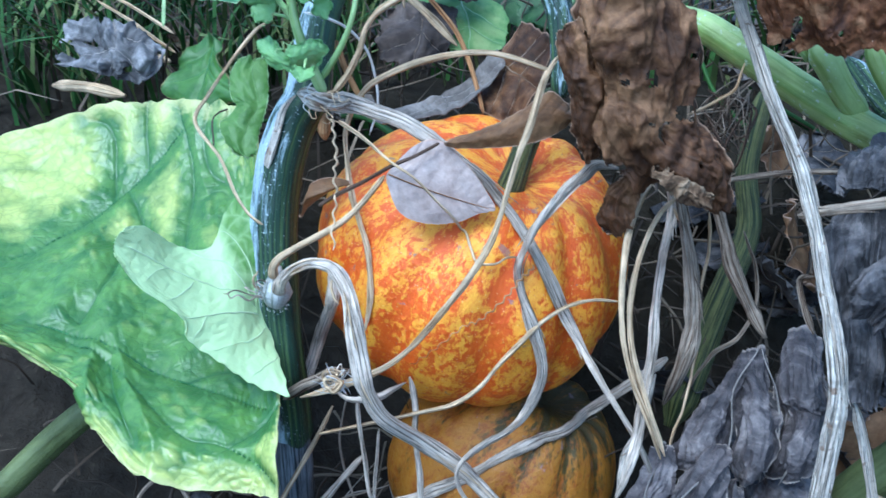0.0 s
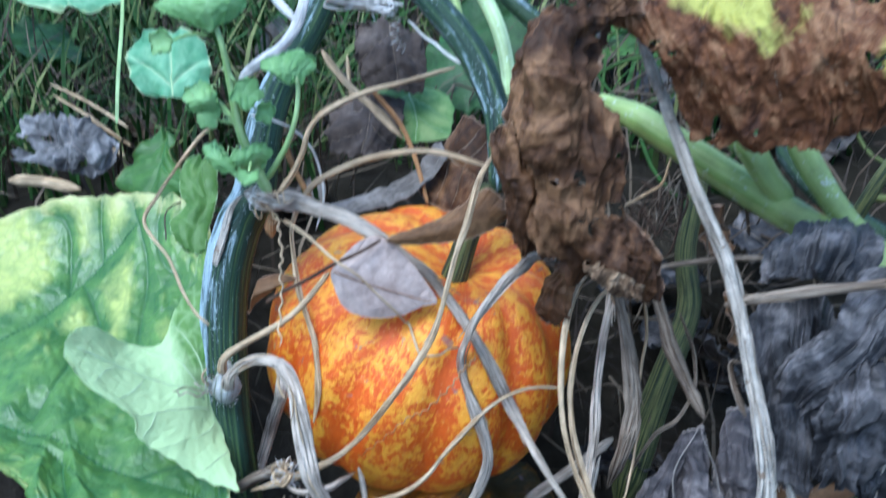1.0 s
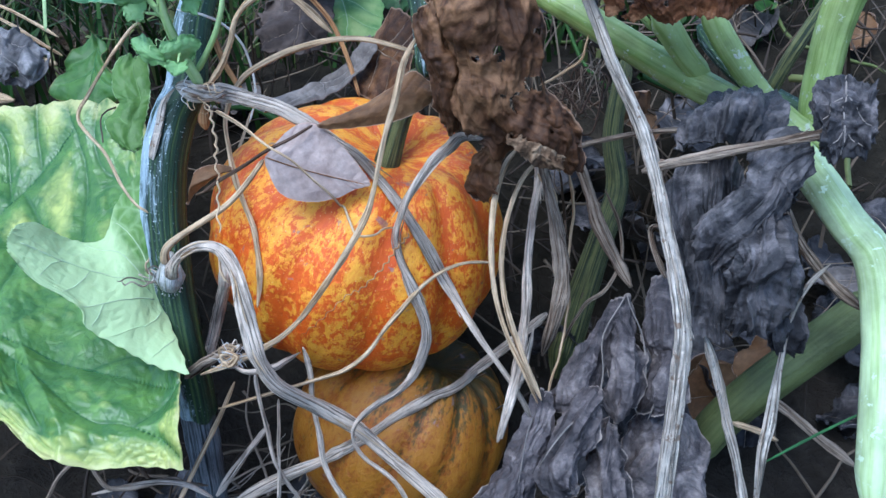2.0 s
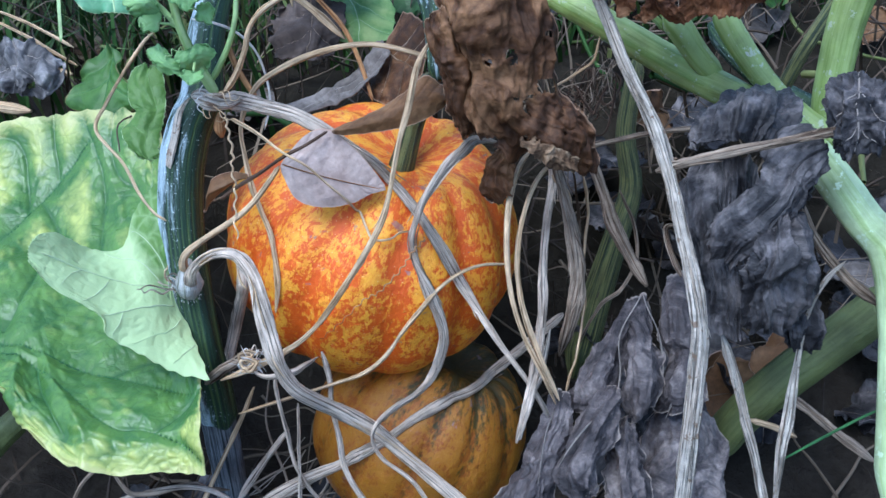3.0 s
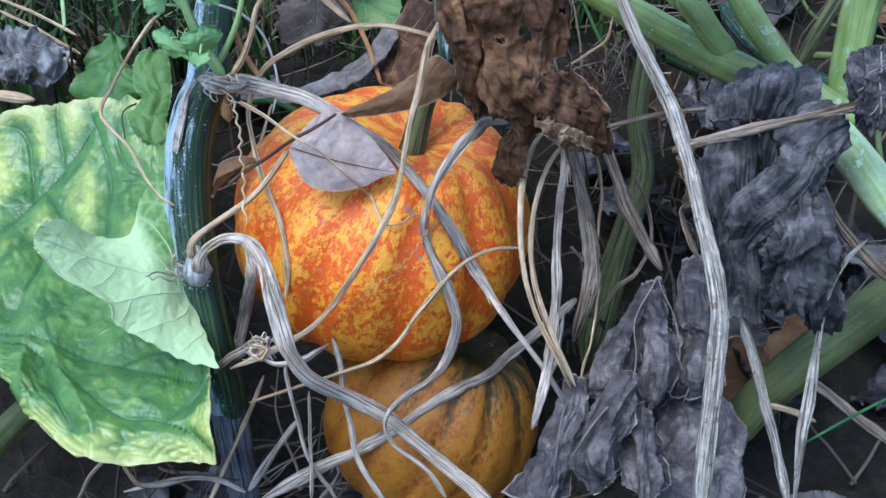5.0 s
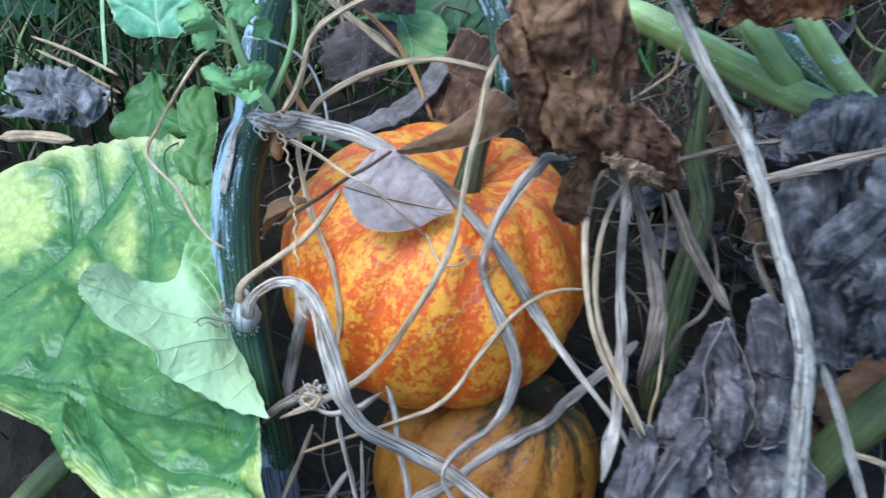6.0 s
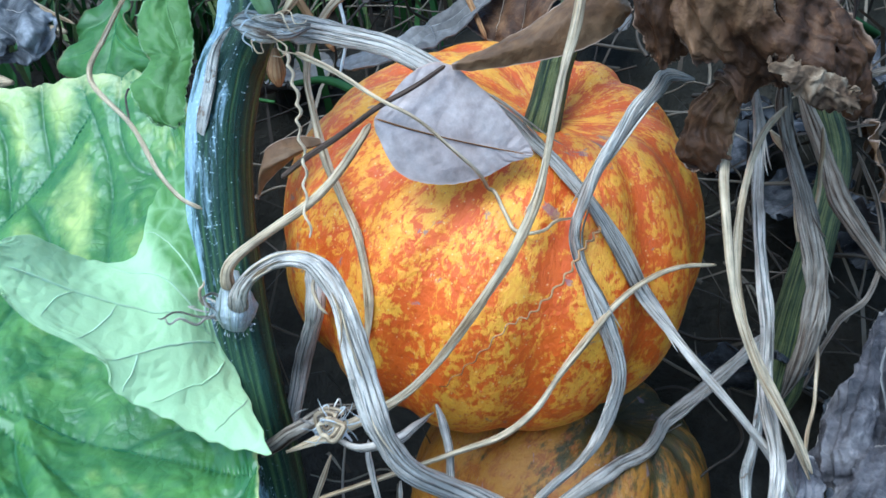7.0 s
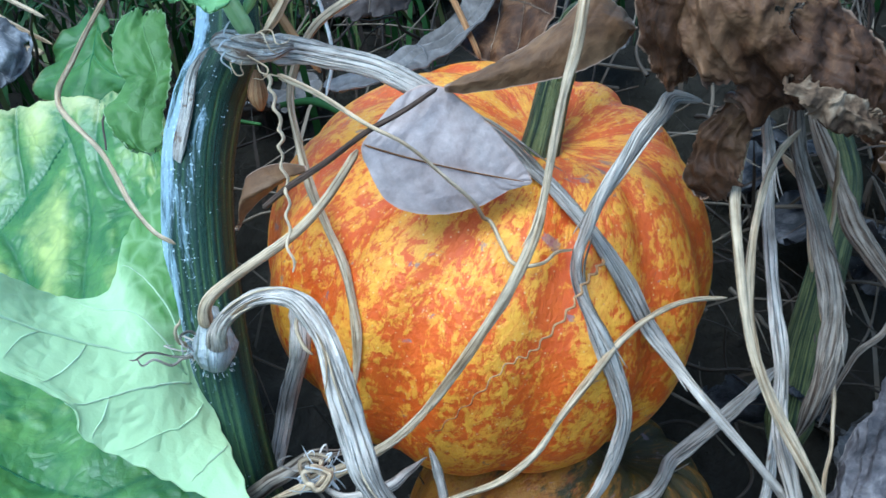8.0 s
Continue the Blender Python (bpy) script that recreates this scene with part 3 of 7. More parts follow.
def fibres(parent, points, radii, mat, count, seed):
    """Loose fibres that lie along a dead stalk and peel off it at their ends."""
    r = np.random.RandomState(seed)
    for k in range(count):
        a = r.uniform(0.03, 0.75)
        t = np.linspace(a, a + r.uniform(0.08, 0.22), 6)
        c = spline(points, np.clip(t, 0, 1))
        d = np.gradient(c, axis=0)
        d /= np.linalg.norm(d, axis=1)[:, None] + 1e-9
        side = np.cross(d, (0.05, -0.8, 0.6))
        side /= np.linalg.norm(side, axis=1)[:, None] + 1e-9
        rad = np.interp(t, np.linspace(0, 1, len(radii)), radii)[:, None]
        lift = np.array([0, 0, 0, 0.2, 0.5, 1.0])[:, None] * r.uniform(0.1, 0.9)
        c = c + side * rad * r.uniform(-0.8, 0.8) + np.array([0.02, -0.81, 0.585]) * rad * (0.55 + lift) + side * rad * lift * r.choice([-1, 1])
        tube("fibre", c, [0.0003, 0.0005, 0.0004, 0.0002], mat, parent, sides=6, step=0.002, wobble=0.3)


# ---- ground ----
def ground_height(x, y):
    s = np.clip((y - 0.55) / 0.3, 0, 1)
    return 0.20 * s * s * (3 - 2 * s) + 0.012 * (fbm(np.stack([x * 14, y * 14, x * 0 + 3], -1), 4) - 0.5) * 2


xs = np.concatenate([[-400, -60, -12, -4, -2], np.linspace(-1.2, 1.4, 131), [2, 4, 12, 60, 400]])
ys = np.concatenate([[-400, -60, -12, -4, -1.2], np.linspace(-0.4, 2.2, 131), [3, 5, 12, 60, 400]])
GX, GY = np.meshgrid(xs, ys, indexing="ij")
GI, GJ = np.meshgrid(np.arange(len(xs) - 1), np.arange(len(ys) - 1), indexing="ij")
gn = len(ys)
ground = link_mesh("ground", np.stack([GX, GY, ground_height(GX, GY)], -1).reshape(-1, 3),
                   np.stack([GI * gn + GJ, (GI + 1) * gn + GJ, (GI + 1) * gn + GJ + 1, GI * gn + GJ + 1], -1).reshape(-1, 4), M_SOIL)
tagged(ground, "dark moist garden soil rising gently behind the pumpkins", "ground", kind="structure")


# ---- pumpkins ----
SOLIDS = []


def clear(c, gap):
    """Moves places that would sink into a pumpkin out towards the open side, so that they lie on its rind."""
    c = np.array(c, float)
    out = np.array([0.04, -0.81, 0.585])
    for _ in range(12):
        for centre, turn, reach in SOLIDS:
            q = (c - centre) @ turn
            d = np.linalg.norm(q, axis=-1) + 1e-9
            a = (np.arctan2(q[..., 1], q[..., 0]) % (2 * np.pi)) / (2 * np.pi) * reach.shape[0]
            p = np.arccos(np.clip(q[..., 2] / d, -1, 1)) / np.pi * (reach.shape[1] - 1)
            sink = reach[a.astype(int) % reach.shape[0], p.astype(int)] + gap - d
            c = c + out * np.clip(sink, 0, 0.02)[..., None]
    return c


def pumpkin(centre, axis, wide, high, ribs, mat, label, spin=0.0, depth=0.05, dimple=0.2, groove=4.0, lean=(0, 0, 0)):
    """A ribbed squash: body with a dimple round the stalk."""
    thing = holder("pumpkin", Vector(centre) - Vector((0, 0, high)))
    nu, nv = 320, 120
    ph = np.linspace(0, 2 * np.pi, nu, endpoint=False)
    la = np.linspace(0.0, np.pi, nv)
    PH, LA = np.meshgrid(ph, la, indexing="ij")
    wav = PH + 0.10 * (fbm(np.stack([np.cos(PH) * 1.5, np.sin(PH) * 1.5, PH * 0 + spin], -1), 2) - 0.5) * 2
    crown = 1 - np.abs(np.cos(ribs * (wav + spin) / 2)) ** groove
    r = np.sin(LA) ** 0.9
    z = np.cos(LA)
    flute = 1 - depth * (1 - crown) * np.minimum(1, np.sin(LA) * 1.6)
    bump = 1 + 0.05 * (fbm(np.stack([np.cos(PH) * 1.3 + 9, np.sin(PH) * 1.3, LA * 0.9], -1), 2) - 0.5)
    top = dimple * np.exp(-((LA / 0.27) ** 2)) + 0.8 * dimple * np.exp(-(((np.pi - LA) / 0.34) ** 2)) * -1
    R = wide * r * flute * bump
    Z = high * (np.sign(z) * np.abs(z) ** 0.9 * (1 + 0.035 * crown * np.exp(-(((LA - 0.6) / 0.3) ** 2))) - top)
    turn = np.array(Vector(axis).to_track_quat("Z", "Y").to_matrix())
    local = np.stack([R * np.cos(PH), R * np.sin(PH), Z], -1) + np.clip(z, 0, 1)[..., None] ** 3 * (np.asarray(lean, float) @ turn)
    V = local.reshape(-1, 3) @ turn.T + np.asarray(centre)
    I, J = np.meshgrid(np.arange(nu), np.arange(nv - 1), indexing="ij")
    K = (I + 1) % nu
    faces = np.stack([I * nv + J, I * nv + J + 1, K * nv + J + 1, K * nv + J], -1).reshape(-1, 4)
    attrs = {"grain": np.stack([np.cos(PH) * 2.6, np.sin(PH) * 2.6, LA * 1.35 + spin], -1).reshape(-1, 3), "rib": crown.ravel(),
             "lat": np.exp(-((LA / 0.8) ** 2)).ravel()}
    far = np.linalg.norm(local, axis=-1)
    cols = ((np.arctan2(local[..., 1], local[..., 0]) % (2 * np.pi)) / (2 * np.pi) * 96).astype(int) % 96
    rows = (np.arccos(np.clip(local[..., 2] / (far + 1e-9), -1, 1)) / np.pi * 59).astype(int)
    reach = np.zeros((96, 60))
    np.maximum.at(reach, (cols, rows), far)
    for _ in range(6):
        near = np.max([np.roll(reach, k, 0) for k in (-1, 1)] + [np.pad(reach, ((0, 0), (1, 1)))[:, k:k + 60] for k in (0, 2)], axis=0)
        reach = np.where(reach > 0, reach, near)
    SOLIDS.append((np.asarray(centre, float), turn, reach))
    body = link_mesh("body", V, faces, mat, thing, "", None, attrs)
    seat(thing)
    tagged(thing, label, "pumpkin", "pumpkins on the vine")
    return thing


AXIS = (0.25, -0.121, 0.96)
upper = pumpkin((0.017, 0.571, 0.217), AXIS, 0.1055, 0.084, 12, M_RIND, "ripe orange pumpkin mottled with yellow, resting on another", 0.5, lean=(0.016, 0.0, 0.0))
tube("stem", [(0.039, 0.545, 0.264), (0.041, 0.550, 0.277), (0.047, 0.559, 0.291), (0.053, 0.568, 0.305), (0.059, 0.574, 0.318), (0.064, 0.576, 0.329), (0.072, 0.570, 0.341)], [0.0120, 0.0088, 0.0074, 0.0070, 0.0070, 0.0068, 0.0066], M_PEDUNCLE, upper, "dark green ridged stalk", ribs=5, rib=0.14, wobble=0.1, sides=30, step=0.002)
seat(upper)
lower = pumpkin((0.039, 0.518, 0.076), (0.50, 0.12, 0.80), 0.080, 0.074, 13, M_RIND_LOW, "dull ochre pumpkin with dark green stripes on the soil, rind darkened for shade", 0.2, 0.03, 0.2, 4.0)

# ---- the living vine ----
M_TATTERNODE = stalk_material("fibrous_node", (0.20, 0.13, 0.085), (0.46, 0.36, 0.27), (0.74, 0.66, 0.57), 9.0, 0.9, 0.0012, None, (60, 420), 0.5)
# Darker, duller vine skin: the shade under the leaf is put into its colour.
M_SHADEDVINE = stalk_material("shaded_vine_skin", (0.035, 0.042, 0.046), (0.085, 0.095, 0.102), (0.24, 0.25, 0.27), 5.0, 0.7, 0.0005)
vine = holder("squash_vine", (-0.09, 0.46, 0.0))
# Foot of the same vine, coloured dark for the shade it stands in.
tube("old_stem", [(-0.106, 0.480, 0.000), (-0.102, 0.480, 0.060), (-0.099, 0.481, 0.120), (-0.097, 0.482, 0.185)], [0.0105, 0.0110, 0.0122, 0.0118], M_SHADEDVINE, vine, "lower stem in a dull dark colour for the shade under the leaf", ribs=9, rib=0.05, wobble=0.15, sides=36, step=0.003)
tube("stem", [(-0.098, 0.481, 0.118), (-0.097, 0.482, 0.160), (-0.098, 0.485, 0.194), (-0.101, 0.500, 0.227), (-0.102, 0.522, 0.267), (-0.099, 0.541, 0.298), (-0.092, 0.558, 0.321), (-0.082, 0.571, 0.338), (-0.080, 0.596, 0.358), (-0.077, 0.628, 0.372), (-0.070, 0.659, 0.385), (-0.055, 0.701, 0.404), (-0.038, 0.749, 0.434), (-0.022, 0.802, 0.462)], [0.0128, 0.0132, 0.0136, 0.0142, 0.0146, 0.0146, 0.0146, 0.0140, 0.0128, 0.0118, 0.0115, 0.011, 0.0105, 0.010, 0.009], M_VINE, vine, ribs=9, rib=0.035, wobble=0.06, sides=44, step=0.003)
tube("stem", [(0.073, 0.556, 0.342), (0.074, 0.576, 0.365), (0.072, 0.599, 0.384), (0.058, 0.640, 0.405), (0.035, 0.685, 0.422), (0.010, 0.729, 0.438), (-0.016, 0.777, 0.460)], [0.0062, 0.0072, 0.0085, 0.010, 0.010, 0.010, 0.009], M_RUNNER, vine, "dark green runner behind the pumpkin", ribs=7, rib=0.05, wobble=0.06, sides=30, step=0.004)
tube("bark_strip", [(-0.084, 0.550, 0.348), (-0.092, 0.550, 0.339), (-0.097, 0.543, 0.327), (-0.102, 0.534, 0.314), (-0.106, 0.531, 0.302)], [0.0006, 0.002, 0.003, 0.003, 0.001], M_PALE, vine, "peeling whitish skin", flat=4.0, wobble=0.6, kink=0.004)
tube("knob", [(-0.097, 0.500, 0.258), (-0.096, 0.492, 0.254), (-0.096, 0.488, 0.248), (-0.097, 0.488, 0.242), (-0.098, 0.492, 0.237)], [0.0080, 0.0095, 0.0100, 0.0090, 0.0050], M_WAX, vine, "swollen whitish downy leaf scar", wobble=0.35, sides=28, step=0.0015)
down = np.random.RandomState(17)
for k in range(60):
    a = down.uniform(0, 6.283)
    foot = np.array([-0.0965 + 0.008 * math.cos(a), 0.484 + down.uniform(-0.002, 0.004), 0.246 + 0.008 * math.sin(a)])
    tube("down", [foot, foot + np.array([0.0005 * math.cos(a), -0.0006, 0.0005 * math.sin(a)]), foot + np.array([0.0009 * math.cos(a + 0.4), -0.0010, 0.0009 * math.sin(a + 0.4)])], [0.00018, 0.00014, 0.0001], M_BONE, vine, "", sides=5, step=0.001)
tube("node", [(-0.082, 0.548, 0.350), (-0.074, 0.541, 0.352), (-0.066, 0.537, 0.351), (-0.058, 0.537, 0.349), (-0.050, 0.540, 0.348)], [0.0040, 0.0052, 0.0056, 0.0050, 0.0040], M_TATTERNODE, vine, "swollen pale fibrous node", wobble=0.9, kink=0.004, ribs=7, rib=0.12, sides=36, step=0.0012)
tube("node_root", [(-0.067, 0.546, 0.338), (-0.068, 0.543, 0.329), (-0.068, 0.543, 0.322)], [0.0030, 0.0042, 0.0030], M_REDTWIG, vine, "orange-brown stub", wobble=0.3)
for fuzz in ([(-0.068, 0.538, 0.349), (-0.062, 0.528, 0.349), (-0.057, 0.521, 0.346), (-0.060, 0.519, 0.343), (-0.065, 0.523, 0.344)], [(-0.069, 0.539, 0.351), (-0.064, 0.537, 0.357), (-0.059, 0.532, 0.357), (-0.056, 0.527, 0.354), (-0.053, 0.527, 0.350)], [(-0.072, 0.537, 0.348), (-0.073, 0.530, 0.348), (-0.070, 0.525, 0.345), (-0.066, 0.525, 0.346), (-0.067, 0.527, 0.350)], [(-0.065, 0.539, 0.353), (-0.056, 0.535, 0.358), (-0.054, 0.530, 0.355), (-0.049, 0.532, 0.355)], [(-0.063, 0.529, 0.347), (-0.060, 0.522, 0.345), (-0.052, 0.521, 0.344), (-0.047, 0.521, 0.340)]):
    tube("node_root", fuzz, [0.0004, 0.0003, 0.0003, 0.0002, 0.0002], M_TAN, vine, "", wobble=0.9, kink=0.014, step=0.0012)
for fuzz in ([(-0.103, 0.485, 0.249), (-0.111, 0.477, 0.255), (-0.117, 0.469, 0.261), (-0.121, 0.465, 0.264)], [(-0.104, 0.484, 0.247), (-0.108, 0.476, 0.250), (-0.113, 0.471, 0.257), (-0.117, 0.467, 0.258), (-0.119, 0.467, 0.263)], [(-0.101, 0.490, 0.252), (-0.104, 0.487, 0.258), (-0.106, 0.481, 0.260), (-0.104, 0.476, 0.257), (-0.101, 0.477, 0.255)]):
    tube("node_root", fuzz, [0.0006, 0.0005, 0.0004, 0.0003], M_STRAP, vine, "", wobble=0.9, kink=0.012, step=0.0015)
tube("node_root", [(-0.106, 0.487, 0.251), (-0.107, 0.480, 0.259), (-0.107, 0.479, 0.266), (-0.103, 0.479, 0.270)], [0.0010, 0.0008, 0.0007, 0.0005], M_TAN, vine, kink=0.006)
frays = np.random.RandomState(9)
for heart, count, reach in ((np.array((-0.067, 0.535, 0.351)), 9, 0.008), (np.array((-0.104, 0.487, 0.249)), 14, 0.007), (np.array((-0.060, 0.450, 0.215)), 16, 0.010)):
    for k in range(count):
        way = frays.uniform(-1, 1, (3, 3)) * reach * np.array([1.0, 0.5, 0.9])
        tube("node_root", [heart + way[0] * 0.4, heart + way[0], heart + (way[0] + way[1]) * 0.8, heart + way[1] + way[2] * 0.6], [0.0004, 0.0004, 0.0003, 0.0002], (M_BONE, M_STRAP, M_BONE)[k % 3], vine, "", kink=0.008, wobble=0.5, sides=7, step=0.0012)
HOOK = [(-0.094, 0.482, 0.250), (-0.090, 0.478, 0.263), (-0.081, 0.473, 0.275), (-0.069, 0.470, 0.282), (-0.056, 0.464, 0.283), (-0.047, 0.454, 0.274), (-0.043, 0.442, 0.261), (-0.040, 0.432, 0.245), (-0.036, 0.424, 0.227), (-0.027, 0.424, 0.206), (-0.007, 0.437, 0.175), (0.014, 0.439, 0.153), (0.034, 0.431, 0.133), (0.061, 0.415, 0.112), (0.076, 0.405, 0.098)]
HOOK_R = [0.0048, 0.0038, 0.0036, 0.0036, 0.0040, 0.0046, 0.0050, 0.0052, 0.0052, 0.0054, 0.0052, 0.0048, 0.0046, 0.0044, 0.0044]
hook = tube("dead_stalk", HOOK, HOOK_R, M_STRAP, vine, "hooked grey dead leaf stalk", rest=True, swell=0.7, flat=1.8, ribs=13, rib=0.045, wobble=0.35, sides=44, step=0.002)
fibres(hook, HOOK, HOOK_R, M_TAN, 9, 51)
tube("dead_stalk", [(-0.097, 0.489, 0.256), (-0.096, 0.488, 0.268), (-0.087, 0.489, 0.276), (-0.068, 0.488, 0.288), (-0.052, 0.492, 0.296), (-0.038, 0.500, 0.308), (-0.028, 0.512, 0.317)], [0.0036, 0.0026, 0.0021, 0.0020, 0.0019, 0.0018, 0.0015], M_TAN, vine, "", ribs=4, rib=0.10, wobble=0.2, rest=True)
STRAP = [(-0.064, 0.545, 0.347), (-0.050, 0.546, 0.344), (-0.039, 0.542, 0.342), (-0.021, 0.538, 0.337), (-0.005, 0.534, 0.328), (0.011, 0.531, 0.316), (0.027, 0.526, 0.304), (0.039, 0.521, 0.290), (0.050, 0.515, 0.274), (0.060, 0.506, 0.259), (0.069, 0.496, 0.245), (0.078, 0.484, 0.231), (0.087, 0.468, 0.221), (0.096, 0.450, 0.213), (0.106, 0.436, 0.203), (0.116, 0.427, 0.189), (0.125, 0.420, 0.170)]
STRAP_R = [0.0068, 0.0055, 0.0050, 0.0048, 0.0046, 0.0044, 0.0044, 0.0048, 0.0050, 0.0048, 0.0044, 0.0042, 0.0046, 0.0046, 0.0042, 0.0038, 0.0034]
strap = tube("dead_stalk", STRAP, STRAP_R, M_STRAP, vine, "grey flattened dead leaf stalk lying over the pumpkin", flat=2.4, swell=0.6, ribs=12, rib=0.05, wobble=0.4, twist=0.2, sides=44, step=0.002, rest=True)
fibres(strap, STRAP, STRAP_R, M_STRAP, 9, 52)
seat(vine)
tagged(vine, "thick dark green ribbed vine with whitish scurf, rooted in soil", "vine")

shoot = holder("young_shoot", (-0.066, 0.536, 0.35))
tube("stem", [(-0.065, 0.540, 0.352), (-0.071, 0.536, 0.374), (-0.076, 0.533, 0.399), (-0.078, 0.536, 0.423), (-0.080, 0.538, 0.446), (-0.084, 0.542, 0.462)], [0.0036, 0.0031, 0.0027, 0.0023, 0.0018, 0.0014], M_YOUNG, shoot, ribs=5, rib=0.08, wobble=0.1)
tube("leaf_stalk", [(-0.067, 0.540, 0.361), (-0.053, 0.541, 0.382), (-0.045, 0.541, 0.400), (-0.042, 0.544, 0.415), (-0.042, 0.545, 0.426)], [0.0022, 0.0018, 0.0016, 0.0014, 0.0013], M_YOUNG, shoot)
tube("leaf_stalk", [(-0.076, 0.533, 0.399), (-0.085, 0.535, 0.413), (-0.094, 0.535, 0.422)], [0.002, 0.0016, 0.0014], M_YOUNG, shoot)
YL = dict(nu=64, nv=64, rounded=0.7, ragged=0.06, teeth=0.10, lobes=(5, 0.20), ruffle=0.0006, crumple=0.0005, crumple_scale=60, vein_depth=0.0004, puff=0.0006, puff_scale=220.0)
leaf_sheet("leaf", [[(-0.105, 0.564, 0.481), (-0.083, 0.572, 0.483), (-0.062, 0.571, 0.471)],
        [(-0.120, 0.545, 0.468), (-0.084, 0.537, 0.473), (-0.061, 0.557, 0.467)],
        [(-0.100, 0.539, 0.458), (-0.084, 0.536, 0.453), (-0.074, 0.544, 0.456)]], M_YOUNGLEAF, shoot, veins=(1, 0.5, 0, 0.5, 5), seed=1.0, **YL)
leaf_sheet("leaf", [[(-0.023, 0.571, 0.430), (-0.033, 0.555, 0.423), (-0.039, 0.545, 0.417)],
        [(-0.044, 0.558, 0.438), (-0.044, 0.545, 0.431), (-0.043, 0.543, 0.419)],
        [(-0.072, 0.546, 0.439), (-0.058, 0.535, 0.431), (-0.044, 0.541, 0.420)]], M_YOUNGLEAF, shoot, veins=(1, 1, 0, 0.2, 5), seed=2.0, **YL)
leaf_sheet("leaf", [[(-0.062, 0.544, 0.388), (-0.058, 0.540, 0.381), (-0.063, 0.539, 0.370)],
        [(-0.071, 0.534, 0.390), (-0.070, 0.529, 0.383), (-0.073, 0.533, 0.370)],
        [(-0.085, 0.527, 0.389), (-0.082, 0.522, 0.382), (-0.082, 0.529, 0.373)]], M_YOUNGLEAF, shoot, veins=(1, 1, 0, 0.2, 5), seed=3.0, **YL)
leaf_sheet("leaf", [[(-0.107, 0.541, 0.424), (-0.099, 0.543, 0.426), (-0.089, 0.545, 0.428)],
        [(-0.105, 0.526, 0.418), (-0.092, 0.523, 0.422), (-0.085, 0.534, 0.420)],
        [(-0.100, 0.527, 0.410), (-0.090, 0.527, 0.410), (-0.080, 0.534, 0.411)]], M_YOUNGLEAF, shoot, veins=(1, 1, 0, 0.2, 5), seed=4.0, **YL)
leaf_sheet("leaf", [[(-0.104, 0.543, 0.387), (-0.097, 0.544, 0.389), (-0.089, 0.543, 0.387)],
        [(-0.097, 0.528, 0.382), (-0.089, 0.524, 0.385), (-0.080, 0.528, 0.381)],
        [(-0.087, 0.527, 0.370), (-0.079, 0.523, 0.373), (-0.073, 0.532, 0.368)]], M_YOUNGLEAF, shoot, veins=(1, 1, 0, 0.2, 5), seed=5.0, **YL)
sprout = np.random.RandomState(23)
for k in range(6):
    up = k / 5
    foot = np.array([-0.068 - 0.018 * up, 0.538, 0.358 + 0.095 * up])
    way = sprout.uniform(-1, 1, 3) * np.array([1.0, 0.5, 0.55]) + np.array([-0.35, -0.25, 0.15])
    way /= np.linalg.norm(way)
    tip = foot + way * sprout.uniform(0.012, 0.022)
    tube("leaf_stalk", [foot, (foot + tip) / 2 + np.array([0, 0, 0.002]), tip], [0.0011, 0.0009, 0.0008], M_YOUNG, shoot, sides=8, step=0.002)
    side = np.cross(way, (0.1, -0.8, 0.5))
    side /= np.linalg.norm(side)
    rise = np.cross(side, way)
    size = sprout.uniform(0.006, 0.011)
    leaf_sheet("leaf", [[tuple(tip + size * (a * way + b * side + (0.35 * b * b - 0.25 * a) * rise)) for b in (-1, 0, 1)] for a in (-0.2, 0.7, 1.6)], M_YOUNGLEAF, shoot, nu=40, nv=40, rounded=0.75, ragged=0.10, teeth=0.12, lobes=(5, 0.22), ruffle=0.0004, crumple=0.0003, crumple_scale=90, veins=(0, 0.5, 1, 0.5, 4), vein_depth=0.0003, seed=30.0 + k)
for k in range(3):
    coil = [np.array([-0.074 - 0.004 * k, 0.533, 0.385 + 0.02 * k]) + np.array([-0.004 * q, -0.002 * q, 0.004 * math.sin(q + k)]) for q in range(5)]
    tube("tendril", coil, [0.0005, 0.0004, 0.0003], M_YOUNG, shoot, "fine green tendril", coil=(0.0015, 4), sides=6, step=0.0012)
seat(shoot)
tagged(shoot, "fresh green side shoot with small crinkled leaves on the vine", "shoot")

